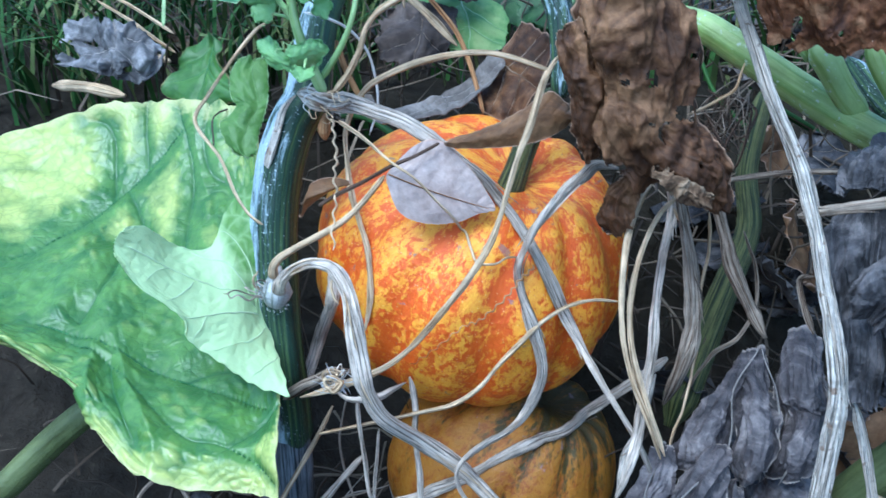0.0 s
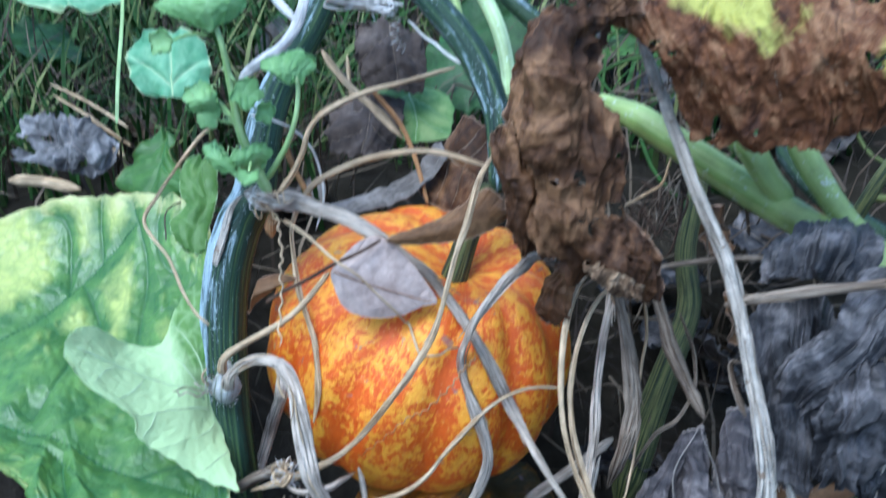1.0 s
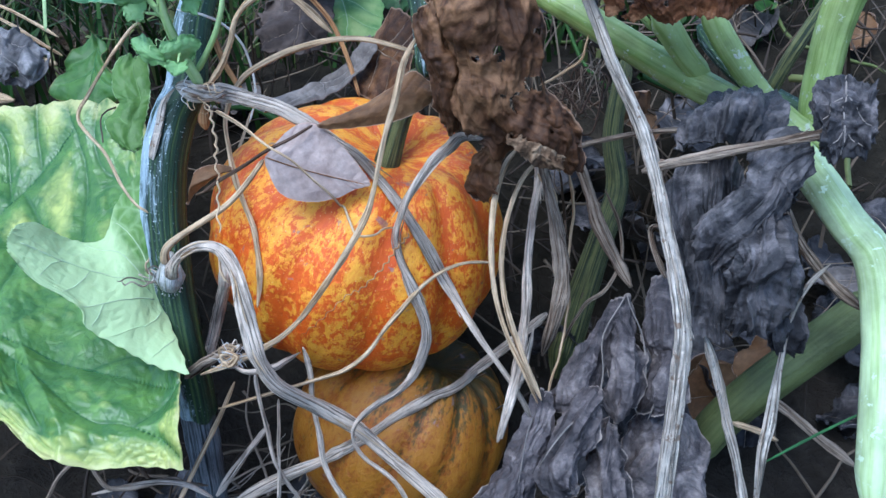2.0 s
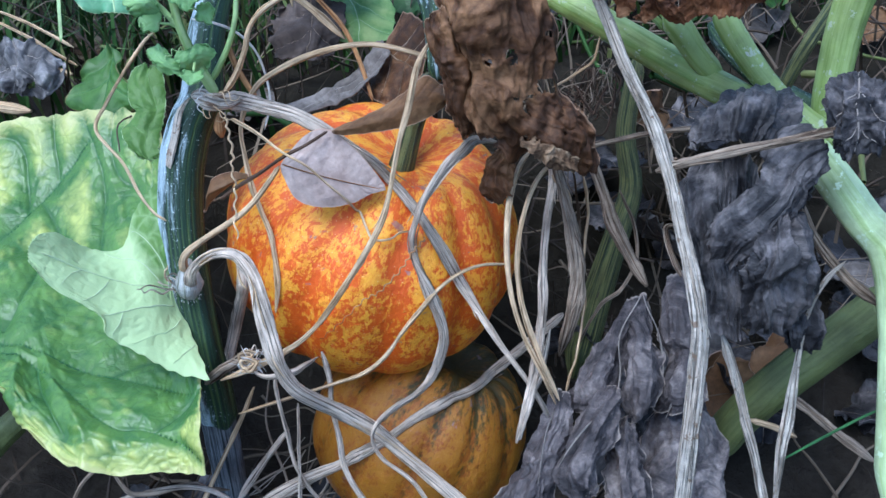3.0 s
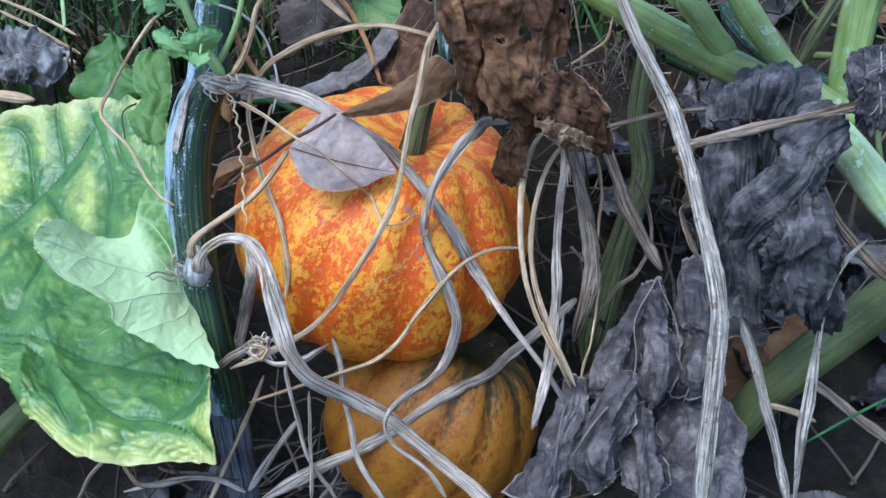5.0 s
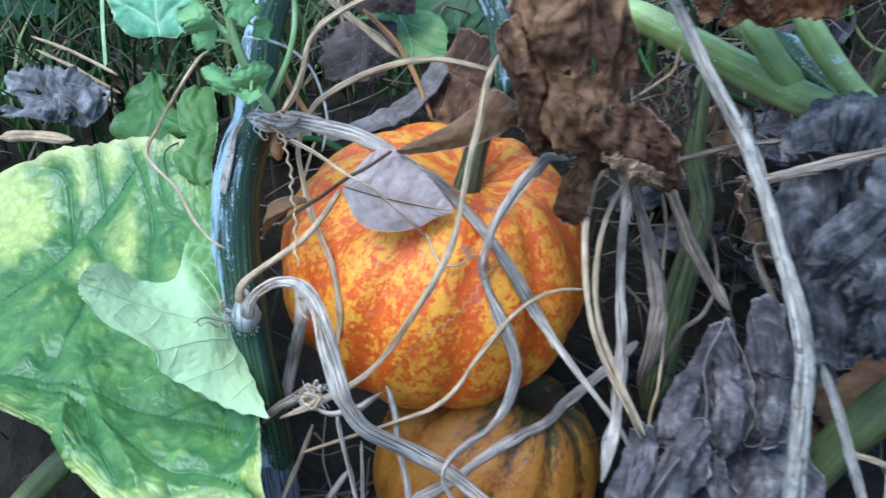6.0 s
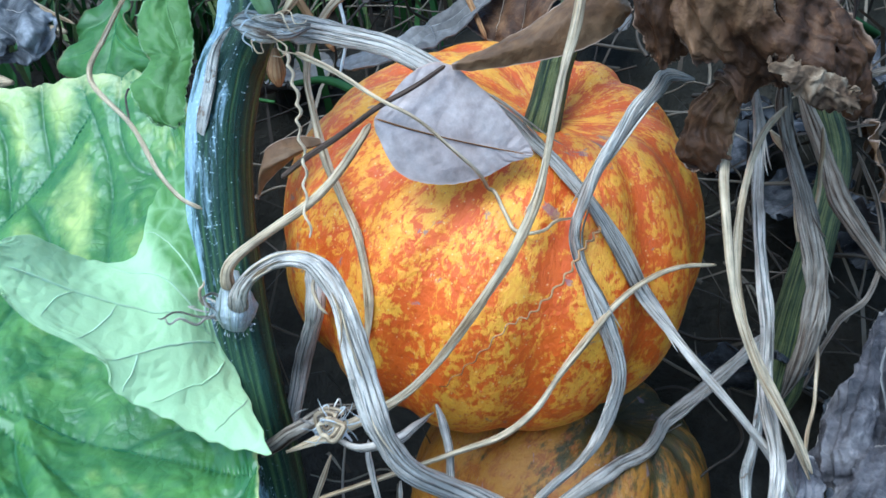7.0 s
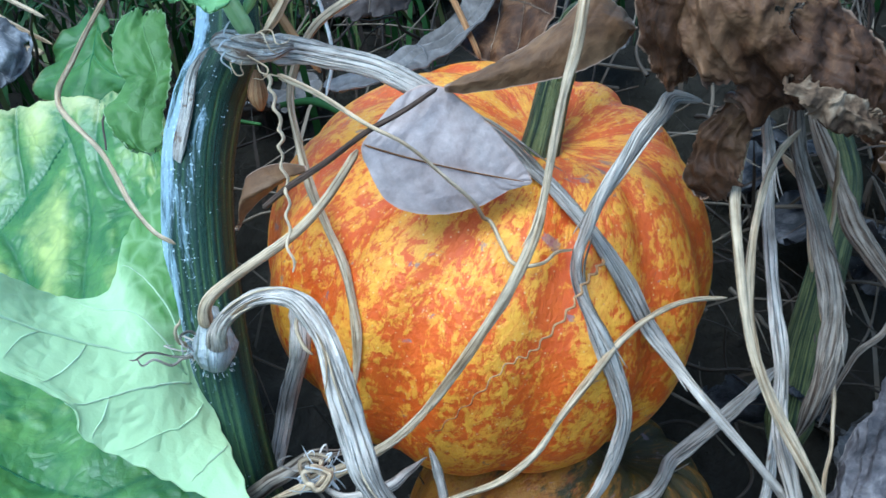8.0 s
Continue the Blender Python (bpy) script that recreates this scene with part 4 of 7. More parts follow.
# ---- living leaves ----
big = leaf_sheet("squash_leaf", [
        [(-0.448, 0.708, 0.218), (-0.302, 0.717, 0.261), (-0.237, 0.718, 0.277), (-0.172, 0.706, 0.277), (-0.146, 0.697, 0.274)],
        [(-0.426, 0.655, 0.213), (-0.295, 0.665, 0.233), (-0.228, 0.650, 0.234), (-0.162, 0.633, 0.239), (-0.130, 0.618, 0.243)],
        [(-0.399, 0.589, 0.209), (-0.276, 0.580, 0.211), (-0.212, 0.564, 0.209), (-0.151, 0.553, 0.215), (-0.124, 0.548, 0.217)],
        [(-0.361, 0.519, 0.215), (-0.256, 0.505, 0.203), (-0.197, 0.493, 0.195), (-0.127, 0.479, 0.200), (-0.095, 0.473, 0.203)],
        [(-0.340, 0.489, 0.225), (-0.242, 0.469, 0.205), (-0.180, 0.435, 0.192), (-0.115, 0.419, 0.194), (-0.085, 0.417, 0.198)],
        [(-0.331, 0.478, 0.226), (-0.226, 0.462, 0.203), (-0.172, 0.402, 0.178), (-0.109, 0.391, 0.177), (-0.082, 0.387, 0.170)]], M_BIGLEAF, nu=230, nv=250, rounded=0.12, ragged=0.035, teeth=0.022, ruffle=0.0035, crumple=0.004, crumple_scale=13.0, pleats=0.012, pleat_count=5, pleat_detail=1,
    vein_depth=0.0012, thick=0.0009, seed=4.2, puff=0.0013, puff_scale=80.0, proud=-0.0004, trough=0.010,
    age=lambda u, v: 0.70 * np.exp(-((u / 0.36) ** 2)) * (1 - 0.85 * np.clip((v - 0.57) / 0.10, 0, 1)) + 0.75 * np.clip((u - 0.82) / 0.14, 0, 1) * np.clip((v - 0.28) / 0.25, 0.25, 1) + 0.4 * np.clip((v - 0.76) / 0.1, 0, 1) * np.clip((u - 0.70) / 0.1, 0, 1) - 0.5 * np.exp(-(((u - 0.55) / 0.17) ** 2)),
    ribs=[("midrib", [(0.08, 0.60), (0.17, 0.49), (0.25, 0.38), (0.33, 0.27), (0.43, 0.14)], 0.0008, M_LEAFRIB), ("vein", [(0.04, 0.585), (0.14, 0.62), (0.21, 0.63), (0.33, 0.62)], 0.0006, M_LEAFRIB),
          ("vein", [(0.02, 0.48), (0.09, 0.48), (0.17, 0.49)], 0.0005, M_LEAFRIB), ("vein", [(0.01, 0.69), (0.11, 0.66), (0.17, 0.68), (0.19, 0.74)], 0.0005, M_LEAFRIB),
          ("vein", [(0.05, 0.29), (0.10, 0.36), (0.25, 0.38)], 0.0005, M_LEAFRIB), ("vein", [(0.30, 0.50), (0.25, 0.46), (0.22, 0.42)], 0.0005, M_LEAFRIB),
          ("vein", [(0.58, 0.22), (0.60, 0.41), (0.645, 0.62), (0.67, 0.76), (0.71, 0.99)], 0.0007, M_LEAFRIB), ("vein", [(0.61, 0.30), (0.68, 0.48), (0.80, 0.61), (0.82, 0.72), (0.93, 0.95)], 0.0006, M_LEAFRIB),
          ("vein", [(0.82, 0.72), (0.75, 0.82), (0.69, 0.97)], 0.0005, M_LEAFRIB), ("vein", [(0.645, 0.62), (0.60, 0.72), (0.58, 0.86)], 0.0005, M_LEAFRIB), ("vein", [(0.66, 0.44), (0.76, 0.46), (0.86, 0.50)], 0.0005, M_LEAFRIB),
          ("vein", [(0.36, 0.44), (0.44, 0.41), (0.55, 0.33)], 0.0006, M_LEAFRIB)])
tagged(big, "large yellowing green squash leaf with dark veins, by the vine", "leaf", "living leaves")
pale = leaf_sheet("squash_leaf", [
        [(-0.174, 0.478, 0.301), (-0.167, 0.490, 0.294), (-0.158, 0.506, 0.269), (-0.141, 0.512, 0.266), (-0.132, 0.527, 0.280), (-0.123, 0.541, 0.290), (-0.105, 0.552, 0.301)],
        [(-0.178, 0.472, 0.300), (-0.169, 0.476, 0.288), (-0.154, 0.481, 0.269), (-0.137, 0.493, 0.259), (-0.124, 0.504, 0.265), (-0.115, 0.512, 0.269), (-0.105, 0.519, 0.270)],
        [(-0.180, 0.467, 0.293), (-0.169, 0.466, 0.279), (-0.150, 0.466, 0.258), (-0.131, 0.469, 0.245), (-0.118, 0.475, 0.239), (-0.110, 0.482, 0.232), (-0.102, 0.488, 0.226)],
        [(-0.176, 0.464, 0.285), (-0.167, 0.460, 0.271), (-0.145, 0.458, 0.253), (-0.144, 0.454, 0.238), (-0.123, 0.449, 0.222), (-0.104, 0.444, 0.210), (-0.081, 0.440, 0.202)]], M_FOLD, nu=150, nv=190, rounded=0.05, ragged=0.018, teeth=0.05, ruffle=0.0012, crumple=0.0008, crumple_scale=30.0, vein_depth=-0.00012, thick=0.0009, seed=2.2, puff=-0.0006, puff_scale=130.0, trough=0.004,
    age=lambda u, v: 1.25 - 1.9 * np.clip((v - 0.54) / 0.22, 0, 1) * np.clip((0.60 - u) / 0.3, 0, 1),
    ribs=[("midrib", [(0.42, 0.10), (0.34, 0.31), (0.40, 0.43), (0.49, 0.57), (0.62, 0.86)], 0.0006, M_PALERIB), ("vein", [(0.34, 0.31), (0.48, 0.25), (0.78, 0.20)], 0.0004, M_PALERIB), ("vein", [(0.40, 0.43), (0.64, 0.33), (0.90, 0.27)], 0.0004, M_PALERIB),
          ("vein", [(0.64, 0.87), (0.64, 0.67), (0.67, 0.49), (0.92, 0.36)], 0.0006, M_PALERIB), ("vein", [(0.70, 0.47), (0.86, 0.50), (0.96, 0.52)], 0.0004, M_PALERIB), ("vein", [(0.70, 0.92), (0.78, 0.78), (0.83, 0.68), (0.95, 0.60)], 0.0005, M_PALERIB),
          ("vein", [(0.82, 0.97), (0.88, 0.88), (0.95, 0.81)], 0.0004, M_PALERIB), ("vein", [(0.60, 0.83), (0.46, 0.69), (0.28, 0.56), (0.06, 0.40)], 0.0005, M_PALERIB), ("vein", [(0.60, 0.86), (0.46, 0.82), (0.30, 0.72), (0.08, 0.61)], 0.0004, M_PALERIB), ("vein", [(0.58, 0.89), (0.44, 0.92), (0.22, 0.85)], 0.0004, M_PALERIB)])
tagged(pale, "folded leaf margin showing its pale mint underside, beside the vine", "leaf", "living leaves")
lobe = leaf_sheet("squash_leaf", [
        [(-0.128, 0.622, 0.348), (-0.121, 0.617, 0.349), (-0.114, 0.620, 0.347)],
        [(-0.139, 0.608, 0.340), (-0.127, 0.602, 0.340), (-0.111, 0.607, 0.338)],
        [(-0.138, 0.595, 0.329), (-0.125, 0.589, 0.329), (-0.110, 0.593, 0.327)],
        [(-0.133, 0.587, 0.323), (-0.124, 0.582, 0.324), (-0.111, 0.586, 0.322)],
        [(-0.143, 0.577, 0.316), (-0.129, 0.571, 0.317), (-0.113, 0.576, 0.314)],
        [(-0.134, 0.565, 0.306), (-0.127, 0.560, 0.307), (-0.114, 0.564, 0.305)],
        [(-0.124, 0.559, 0.299), (-0.119, 0.555, 0.301), (-0.116, 0.559, 0.299)]], M_LOBE, nu=120, nv=70, rounded=0.15, ragged=0.08, teeth=0.10, ruffle=0.001, crumple=0.0008, crumple_scale=40.0, vein_depth=0.0004, seed=9.0, puff=0.0006, puff_scale=150.0, proud=-0.0002, trough=0.003,
    ribs=[("midrib", [(0.02, 0.55), (0.4, 0.75), (0.95, 0.6)], 0.0005, M_LOBERIB), ("vein", [(0.38, 0.72), (0.25, 0.45), (0.15, 0.12)], 0.0004, M_LOBERIB), ("vein", [(0.70, 0.70), (0.62, 0.40), (0.58, 0.10)], 0.0004, M_LOBERIB)])
tagged(lobe, "lobed light green leaf hanging behind the vine", "leaf", "living leaves")
back = leaf_sheet("squash_leaf", [
        [(-0.199, 0.765, 0.306), (-0.193, 0.765, 0.306), (-0.186, 0.752, 0.306)],
        [(-0.215, 0.753, 0.291), (-0.193, 0.743, 0.294), (-0.180, 0.730, 0.294)],
        [(-0.228, 0.744, 0.279), (-0.196, 0.722, 0.282), (-0.169, 0.711, 0.284)],
        [(-0.245, 0.730, 0.260), (-0.201, 0.708, 0.264), (-0.150, 0.689, 0.271)]], M_LEAF, nu=80, nv=70, rounded=0.3, ragged=0.08, teeth=0.03, ruffle=0.004, crumple=0.003, crumple_scale=30.0, seed=10.0, proud=-0.0001, trough=0.004, ribs=[("midrib", [(0.02, 0.5), (0.5, 0.53), (0.95, 0.5)], 0.0007, M_LEAFRIB), ("vein", [(0.2, 0.5), (0.4, 0.75), (0.55, 0.95)], 0.0004, M_LEAFRIB), ("vein", [(0.2, 0.5), (0.4, 0.27), (0.55, 0.06)], 0.0004, M_LEAFRIB), ("vein", [(0.5, 0.53), (0.68, 0.75), (0.8, 0.93)], 0.0004, M_LEAFRIB), ("vein", [(0.5, 0.53), (0.68, 0.3), (0.8, 0.08)], 0.0004, M_LEAFRIB)])
tagged(back, "green leaf with a browned tip behind the larger leaf", "leaf", "living leaves")
far_leaf = leaf_sheet("squash_leaf", [
        [(-0.429, 1.019, 0.418), (-0.340, 1.007, 0.433), (-0.250, 0.981, 0.424)],
        [(-0.400, 0.949, 0.397), (-0.316, 0.932, 0.403), (-0.241, 0.925, 0.407)],
        [(-0.371, 0.904, 0.380), (-0.303, 0.883, 0.380), (-0.241, 0.889, 0.386)],
        [(-0.337, 0.878, 0.374), (-0.287, 0.867, 0.372), (-0.244, 0.868, 0.371)]], M_SIDE, nu=70, nv=70, rounded=0.2, ragged=0.06, ruffle=0.006, crumple=0.003, seed=12.0, age=lambda u, v: 0.7 * np.clip((u - 0.7) / 0.3, 0, 1), proud=-0.0001, trough=0.004, ribs=[("midrib", [(0.02, 0.5), (0.5, 0.53), (0.95, 0.5)], 0.0007, M_PALERIB), ("vein", [(0.2, 0.5), (0.4, 0.75), (0.55, 0.95)], 0.0004, M_PALERIB), ("vein", [(0.2, 0.5), (0.4, 0.27), (0.55, 0.06)], 0.0004, M_PALERIB), ("vein", [(0.5, 0.53), (0.68, 0.75), (0.8, 0.93)], 0.0004, M_PALERIB), ("vein", [(0.5, 0.53), (0.68, 0.3), (0.8, 0.08)], 0.0004, M_PALERIB)])
tagged(far_leaf, "pale bluish green leaf with a yellowed rim over the grass", "leaf", "living leaves")

mint = leaf_sheet("squash_leaf", [
        [(-0.225, 0.800, 0.372), (-0.185, 0.792, 0.380), (-0.150, 0.790, 0.372)],
        [(-0.222, 0.772, 0.352), (-0.182, 0.762, 0.358), (-0.146, 0.764, 0.350)],
        [(-0.205, 0.750, 0.330), (-0.178, 0.744, 0.334), (-0.152, 0.746, 0.330)]], M_SIDE, nu=60, nv=60, rounded=0.5, ragged=0.08, teeth=0.03, ruffle=0.004, crumple=0.002, seed=14.0, proud=-0.0001, trough=0.004,
    ribs=[("midrib", [(0.95, 0.5), (0.5, 0.52), (0.05, 0.5)], 0.0007, M_PALERIB), ("vein", [(0.8, 0.5), (0.5, 0.75), (0.35, 0.92)], 0.0004, M_PALERIB), ("vein", [(0.8, 0.5), (0.5, 0.25), (0.35, 0.08)], 0.0004, M_PALERIB)])
tagged(mint, "pale bluish leaf standing in the grass behind the shoot", "leaf", "living leaves")

# ---- dry leaves on the pumpkin ----
sprig = holder("dry_leaf_sprig", (-0.026, 0.507, 0.31))
tube("leaf_stalk", [(-0.069, 0.505, 0.298), (-0.056, 0.500, 0.309), (-0.040, 0.497, 0.319), (-0.024, 0.497, 0.329), (-0.010, 0.502, 0.333), (0.004, 0.511, 0.337)], [0.0012, 0.0013, 0.0012, 0.0011, 0.0010, 0.0009], M_DARKTWIG, sprig, "thin dark stalk", wobble=0.2, step=0.002, rest=0.004)
leaf_sheet("leaflet", [
        [(-0.028, 0.501, 0.319), (-0.027, 0.502, 0.322), (-0.023, 0.505, 0.326)],
        [(-0.020, 0.493, 0.301), (-0.017, 0.500, 0.318), (-0.010, 0.513, 0.335)],
        [(-0.004, 0.492, 0.294), (-0.002, 0.499, 0.312), (0.003, 0.516, 0.336)],
        [(0.013, 0.496, 0.293), (0.015, 0.500, 0.305), (0.017, 0.511, 0.325)],
        [(0.025, 0.500, 0.296), (0.025, 0.501, 0.300), (0.027, 0.507, 0.312)],
        [(0.035, 0.502, 0.297), (0.035, 0.502, 0.298), (0.035, 0.503, 0.299)]], M_GREYDRY, sprig, "grey-brown pointed leaflet with a thin midrib", nu=110, nv=90, rounded=0.12, ragged=0.010, teeth=0.016, crumple=0.0014, crumple_scale=55.0, veins=(0.02, 0.5, 1, 0.5, 8), vein_depth=0.0005, seed=3.0, rest=0.0075)
leaf_sheet("leaflet", [
        [(0.004, 0.514, 0.333), (0.005, 0.511, 0.337), (0.006, 0.521, 0.333)],
        [(0.018, 0.508, 0.334), (0.021, 0.507, 0.341), (0.027, 0.519, 0.341)],
        [(0.037, 0.507, 0.335), (0.041, 0.509, 0.346), (0.046, 0.523, 0.349)],
        [(0.055, 0.508, 0.337), (0.058, 0.512, 0.351), (0.064, 0.531, 0.359)],
        [(0.069, 0.515, 0.340), (0.071, 0.517, 0.350), (0.074, 0.531, 0.353)],
        [(0.079, 0.526, 0.342), (0.080, 0.523, 0.346), (0.081, 0.534, 0.343)]], M_BROWNDRY, sprig, "brown folded leaflet with a pale edge", nu=100, nv=80, rounded=0.10, ragged=0.02, teeth=0.03, crumple=0.0018, crumple_scale=55.0, veins=(0, 0.45, 1, 0.5, 8), vein_depth=0.0006, seed=5.0, rest=0.006)
leaf_sheet("leaflet", [
        [(-0.083, 0.511, 0.285), (-0.081, 0.512, 0.287), (-0.079, 0.514, 0.290)],
        [(-0.075, 0.514, 0.293), (-0.077, 0.509, 0.300), (-0.075, 0.517, 0.305)],
        [(-0.066, 0.515, 0.299), (-0.066, 0.509, 0.305), (-0.068, 0.519, 0.309)],
        [(-0.058, 0.517, 0.303), (-0.059, 0.513, 0.306), (-0.060, 0.520, 0.309)],
        [(-0.050, 0.518, 0.306), (-0.050, 0.517, 0.306), (-0.050, 0.519, 0.307)]], M_BROWNDRY, sprig, "small curled brown leaflet", nu=60, nv=50, rounded=0.12, ragged=0.03, teeth=0.02, crumple=0.0016, crumple_scale=60.0, veins=(1, 0.5, 0, 0.5, 5), vein_depth=0.0004, seed=6.0, rest=0.004)
tube("midrib", [(-0.027, 0.502, 0.322), (-0.017, 0.500, 0.318), (-0.002, 0.499, 0.312), (0.015, 0.500, 0.305), (0.034, 0.501, 0.298)], [0.0004, 0.0004, 0.0003, 0.0003, 0.0002], M_REDTWIG, sprig, step=0.003, sides=8, rest=0.0076)
seat(sprig)
tagged(sprig, "dry grey-brown fallen leaf sprig draped over the pumpkin", "dry leaf")


def strand(name, points, radii, mat, label, category, group="", loose=0, **more):
    if not loose:
        return tagged(tube(name, points, radii, mat, **more), label, category, group)
    thing = holder(name, min(points, key=lambda p: p[2]))
    tube("stem", points, radii, mat, thing, **more)
    fibres(thing, points, radii, mat, loose, int(abs(points[0][0]) * 9000) + len(points))
    seat(thing)
    return tagged(thing, label, category, group)


G = "dead stalks and tendrils"
FINE = dict(swell=1.1, ribs=5, rib=0.07, wobble=0.45, sides=20, step=0.002, taper=7.0)
WIDE = dict(swell=0.9, ribs=11, rib=0.05, wobble=0.6, sides=36, step=0.0016, taper=4.0)
strand("dry_tendril", [(0.070, 0.529, 0.382), (0.063, 0.518, 0.376), (0.059, 0.511, 0.369), (0.053, 0.499, 0.352), (0.047, 0.493, 0.337), (0.042, 0.488, 0.321), (0.037, 0.482, 0.304), (0.031, 0.472, 0.292), (0.021, 0.461, 0.280), (0.010, 0.458, 0.265), (-0.002, 0.458, 0.247), (-0.015, 0.458, 0.230), (-0.030, 0.455, 0.218), (-0.048, 0.455, 0.208), (-0.066, 0.456, 0.199), (-0.084, 0.458, 0.191)], [0.0014, 0.0016, 0.0017, 0.0018, 0.0019, 0.0019, 0.0018, 0.0018, 0.0020, 0.0021, 0.0020, 0.0020, 0.0021, 0.0022, 0.0024, 0.0022], M_TAN, "long tan dry tendril across the pumpkin", "tendril", G, flat=1.4, loose=4, **FINE, rest=True)
strand("dry_tendril", [(0.077, 0.573, 0.347), (0.061, 0.568, 0.357), (0.038, 0.568, 0.365), (0.017, 0.564, 0.368), (-0.008, 0.565, 0.363), (-0.032, 0.566, 0.353), (-0.046, 0.560, 0.344), (-0.056, 0.550, 0.326), (-0.055, 0.538, 0.310), (-0.052, 0.526, 0.294), (-0.047, 0.516, 0.280), (-0.042, 0.507, 0.268), (-0.040, 0.498, 0.255), (-0.040, 0.489, 0.241), (-0.044, 0.480, 0.224)], [0.0011, 0.0016, 0.0017, 0.0017, 0.0017, 0.0016, 0.0016, 0.0016, 0.0018, 0.0019, 0.0020, 0.0020, 0.0020, 0.0013], M_TAN, "arched tan dry tendril hanging before the pumpkin", "tendril", G, flat=1.2, **FINE, rest=True)
strand("dry_tendril", [(-0.077, 0.452, 0.166), (-0.043, 0.453, 0.175), (-0.008, 0.457, 0.182), (0.010, 0.456, 0.189), (0.025, 0.457, 0.201), (0.036, 0.462, 0.214), (0.048, 0.468, 0.225), (0.060, 0.475, 0.235), (0.075, 0.481, 0.243), (0.091, 0.485, 0.246), (0.109, 0.489, 0.242)], [0.0008, 0.0011, 0.0013, 0.0015, 0.0015, 0.0015, 0.0015, 0.0013, 0.0011, 0.0008], M_TAN, "thin pinkish tan tendril curving over the pumpkin", "tendril", G, **FINE, rest=True)
strand("dead_stalk", [(0.108, 0.532, 0.308), (0.093, 0.520, 0.317), (0.083, 0.503, 0.319), (0.073, 0.493, 0.315), (0.065, 0.487, 0.308), (0.057, 0.486, 0.296), (0.052, 0.486, 0.283), (0.048, 0.486, 0.269), (0.049, 0.483, 0.256), (0.053, 0.479, 0.244), (0.057, 0.475, 0.232), (0.061, 0.473, 0.218), (0.063, 0.471, 0.202), (0.060, 0.470, 0.187), (0.053, 0.465, 0.173), (0.042, 0.455, 0.168), (0.027, 0.440, 0.171), (0.015, 0.431, 0.166), (0.012, 0.426, 0.157), (0.018, 0.420, 0.146), (0.035, 0.413, 0.132), (0.047, 0.400, 0.117)], [0.0024, 0.0030, 0.0046, 0.0052, 0.0046, 0.0038, 0.0044, 0.0046, 0.0034, 0.0032, 0.0034, 0.0036, 0.0036, 0.0036, 0.0034, 0.0034, 0.0036, 0.0032, 0.0030, 0.0030, 0.0034, 0.0030], M_STRAP,
       "twisted grey dead stalk winding down the pumpkin", "dead stalk", G, loose=8, flat=2.2, twist=0.9, **WIDE, rest=True)
strand("dead_stalk", [(-0.083, 0.438, 0.087), (-0.046, 0.449, 0.100), (-0.013, 0.456, 0.109), (0.011, 0.467, 0.115), (0.037, 0.485, 0.122), (0.062, 0.499, 0.124), (0.088, 0.516, 0.121), (0.115, 0.523, 0.138), (0.135, 0.531, 0.149), (0.152, 0.540, 0.157)], [0.0039, 0.0040, 0.0040, 0.0037, 0.0037, 0.0039, 0.0039, 0.0035, 0.0032], M_STRAP, "flat grey dead stalk lying over the lower pumpkin", "dead stalk", G, loose=6, flat=1.8, **WIDE, rest=True)
strand("dry_straw", [(-0.117, 0.438, 0.087), (-0.099, 0.458, 0.113), (-0.083, 0.475, 0.136), (-0.071, 0.490, 0.155)], [0.0018, 0.0018, 0.0018, 0.0015], M_TAN, "tan dry straw leaning on the vine", "straw", G, **FINE)
strand("dry_straw", [(-0.090, 0.451, 0.086), (-0.070, 0.466, 0.106), (-0.051, 0.479, 0.123)], [0.0025, 0.0023, 0.0020], M_STRAP, "short grey dry straw over dark soil", "straw", G, **FINE)
strand("dry_tendril", [(-0.047, 0.457, 0.194), (-0.047, 0.450, 0.168), (-0.044, 0.446, 0.130), (-0.037, 0.445, 0.095), (-0.029, 0.448, 0.066)], [0.0011, 0.0012, 0.0015, 0.0013, 0.0010], M_STRAP, "thin grey tendril hanging to the soil", "tendril", G, kink=0.006, **FINE)
strand("dry_tendril", [(-0.037, 0.460, 0.164), (-0.040, 0.449, 0.133), (-0.046, 0.436, 0.084)], [0.0011, 0.0014, 0.0015], M_STRAP, "thin pale tendril hanging to the soil", "tendril", G, kink=0.004, **FINE)
strand("dead_stalk", [(-0.017, 0.467, 0.202), (-0.014, 0.458, 0.178), (-0.013, 0.447, 0.147), (-0.007, 0.436, 0.115), (0.006, 0.426, 0.086)], [0.0021, 0.0021, 0.0020, 0.0021, 0.0021], M_STRAP, "crooked grey stalk hanging below the pumpkin", "dead stalk", G, kink=0.006, flat=1.4, **FINE, rest=True)
strand("dry_straw", [(0.130, 0.541, 0.295), (0.119, 0.512, 0.299), (0.111, 0.496, 0.285), (0.106, 0.471, 0.269), (0.106, 0.455, 0.247), (0.111, 0.439, 0.226), (0.120, 0.425, 0.207), (0.129, 0.419, 0.182)], [0.0011, 0.0016, 0.0017, 0.0017, 0.0017, 0.0016, 0.0016, 0.0013], M_TAN, "tan straw hanging beside the pumpkin", "straw", G, flat=1.4, **FINE, rest=True)
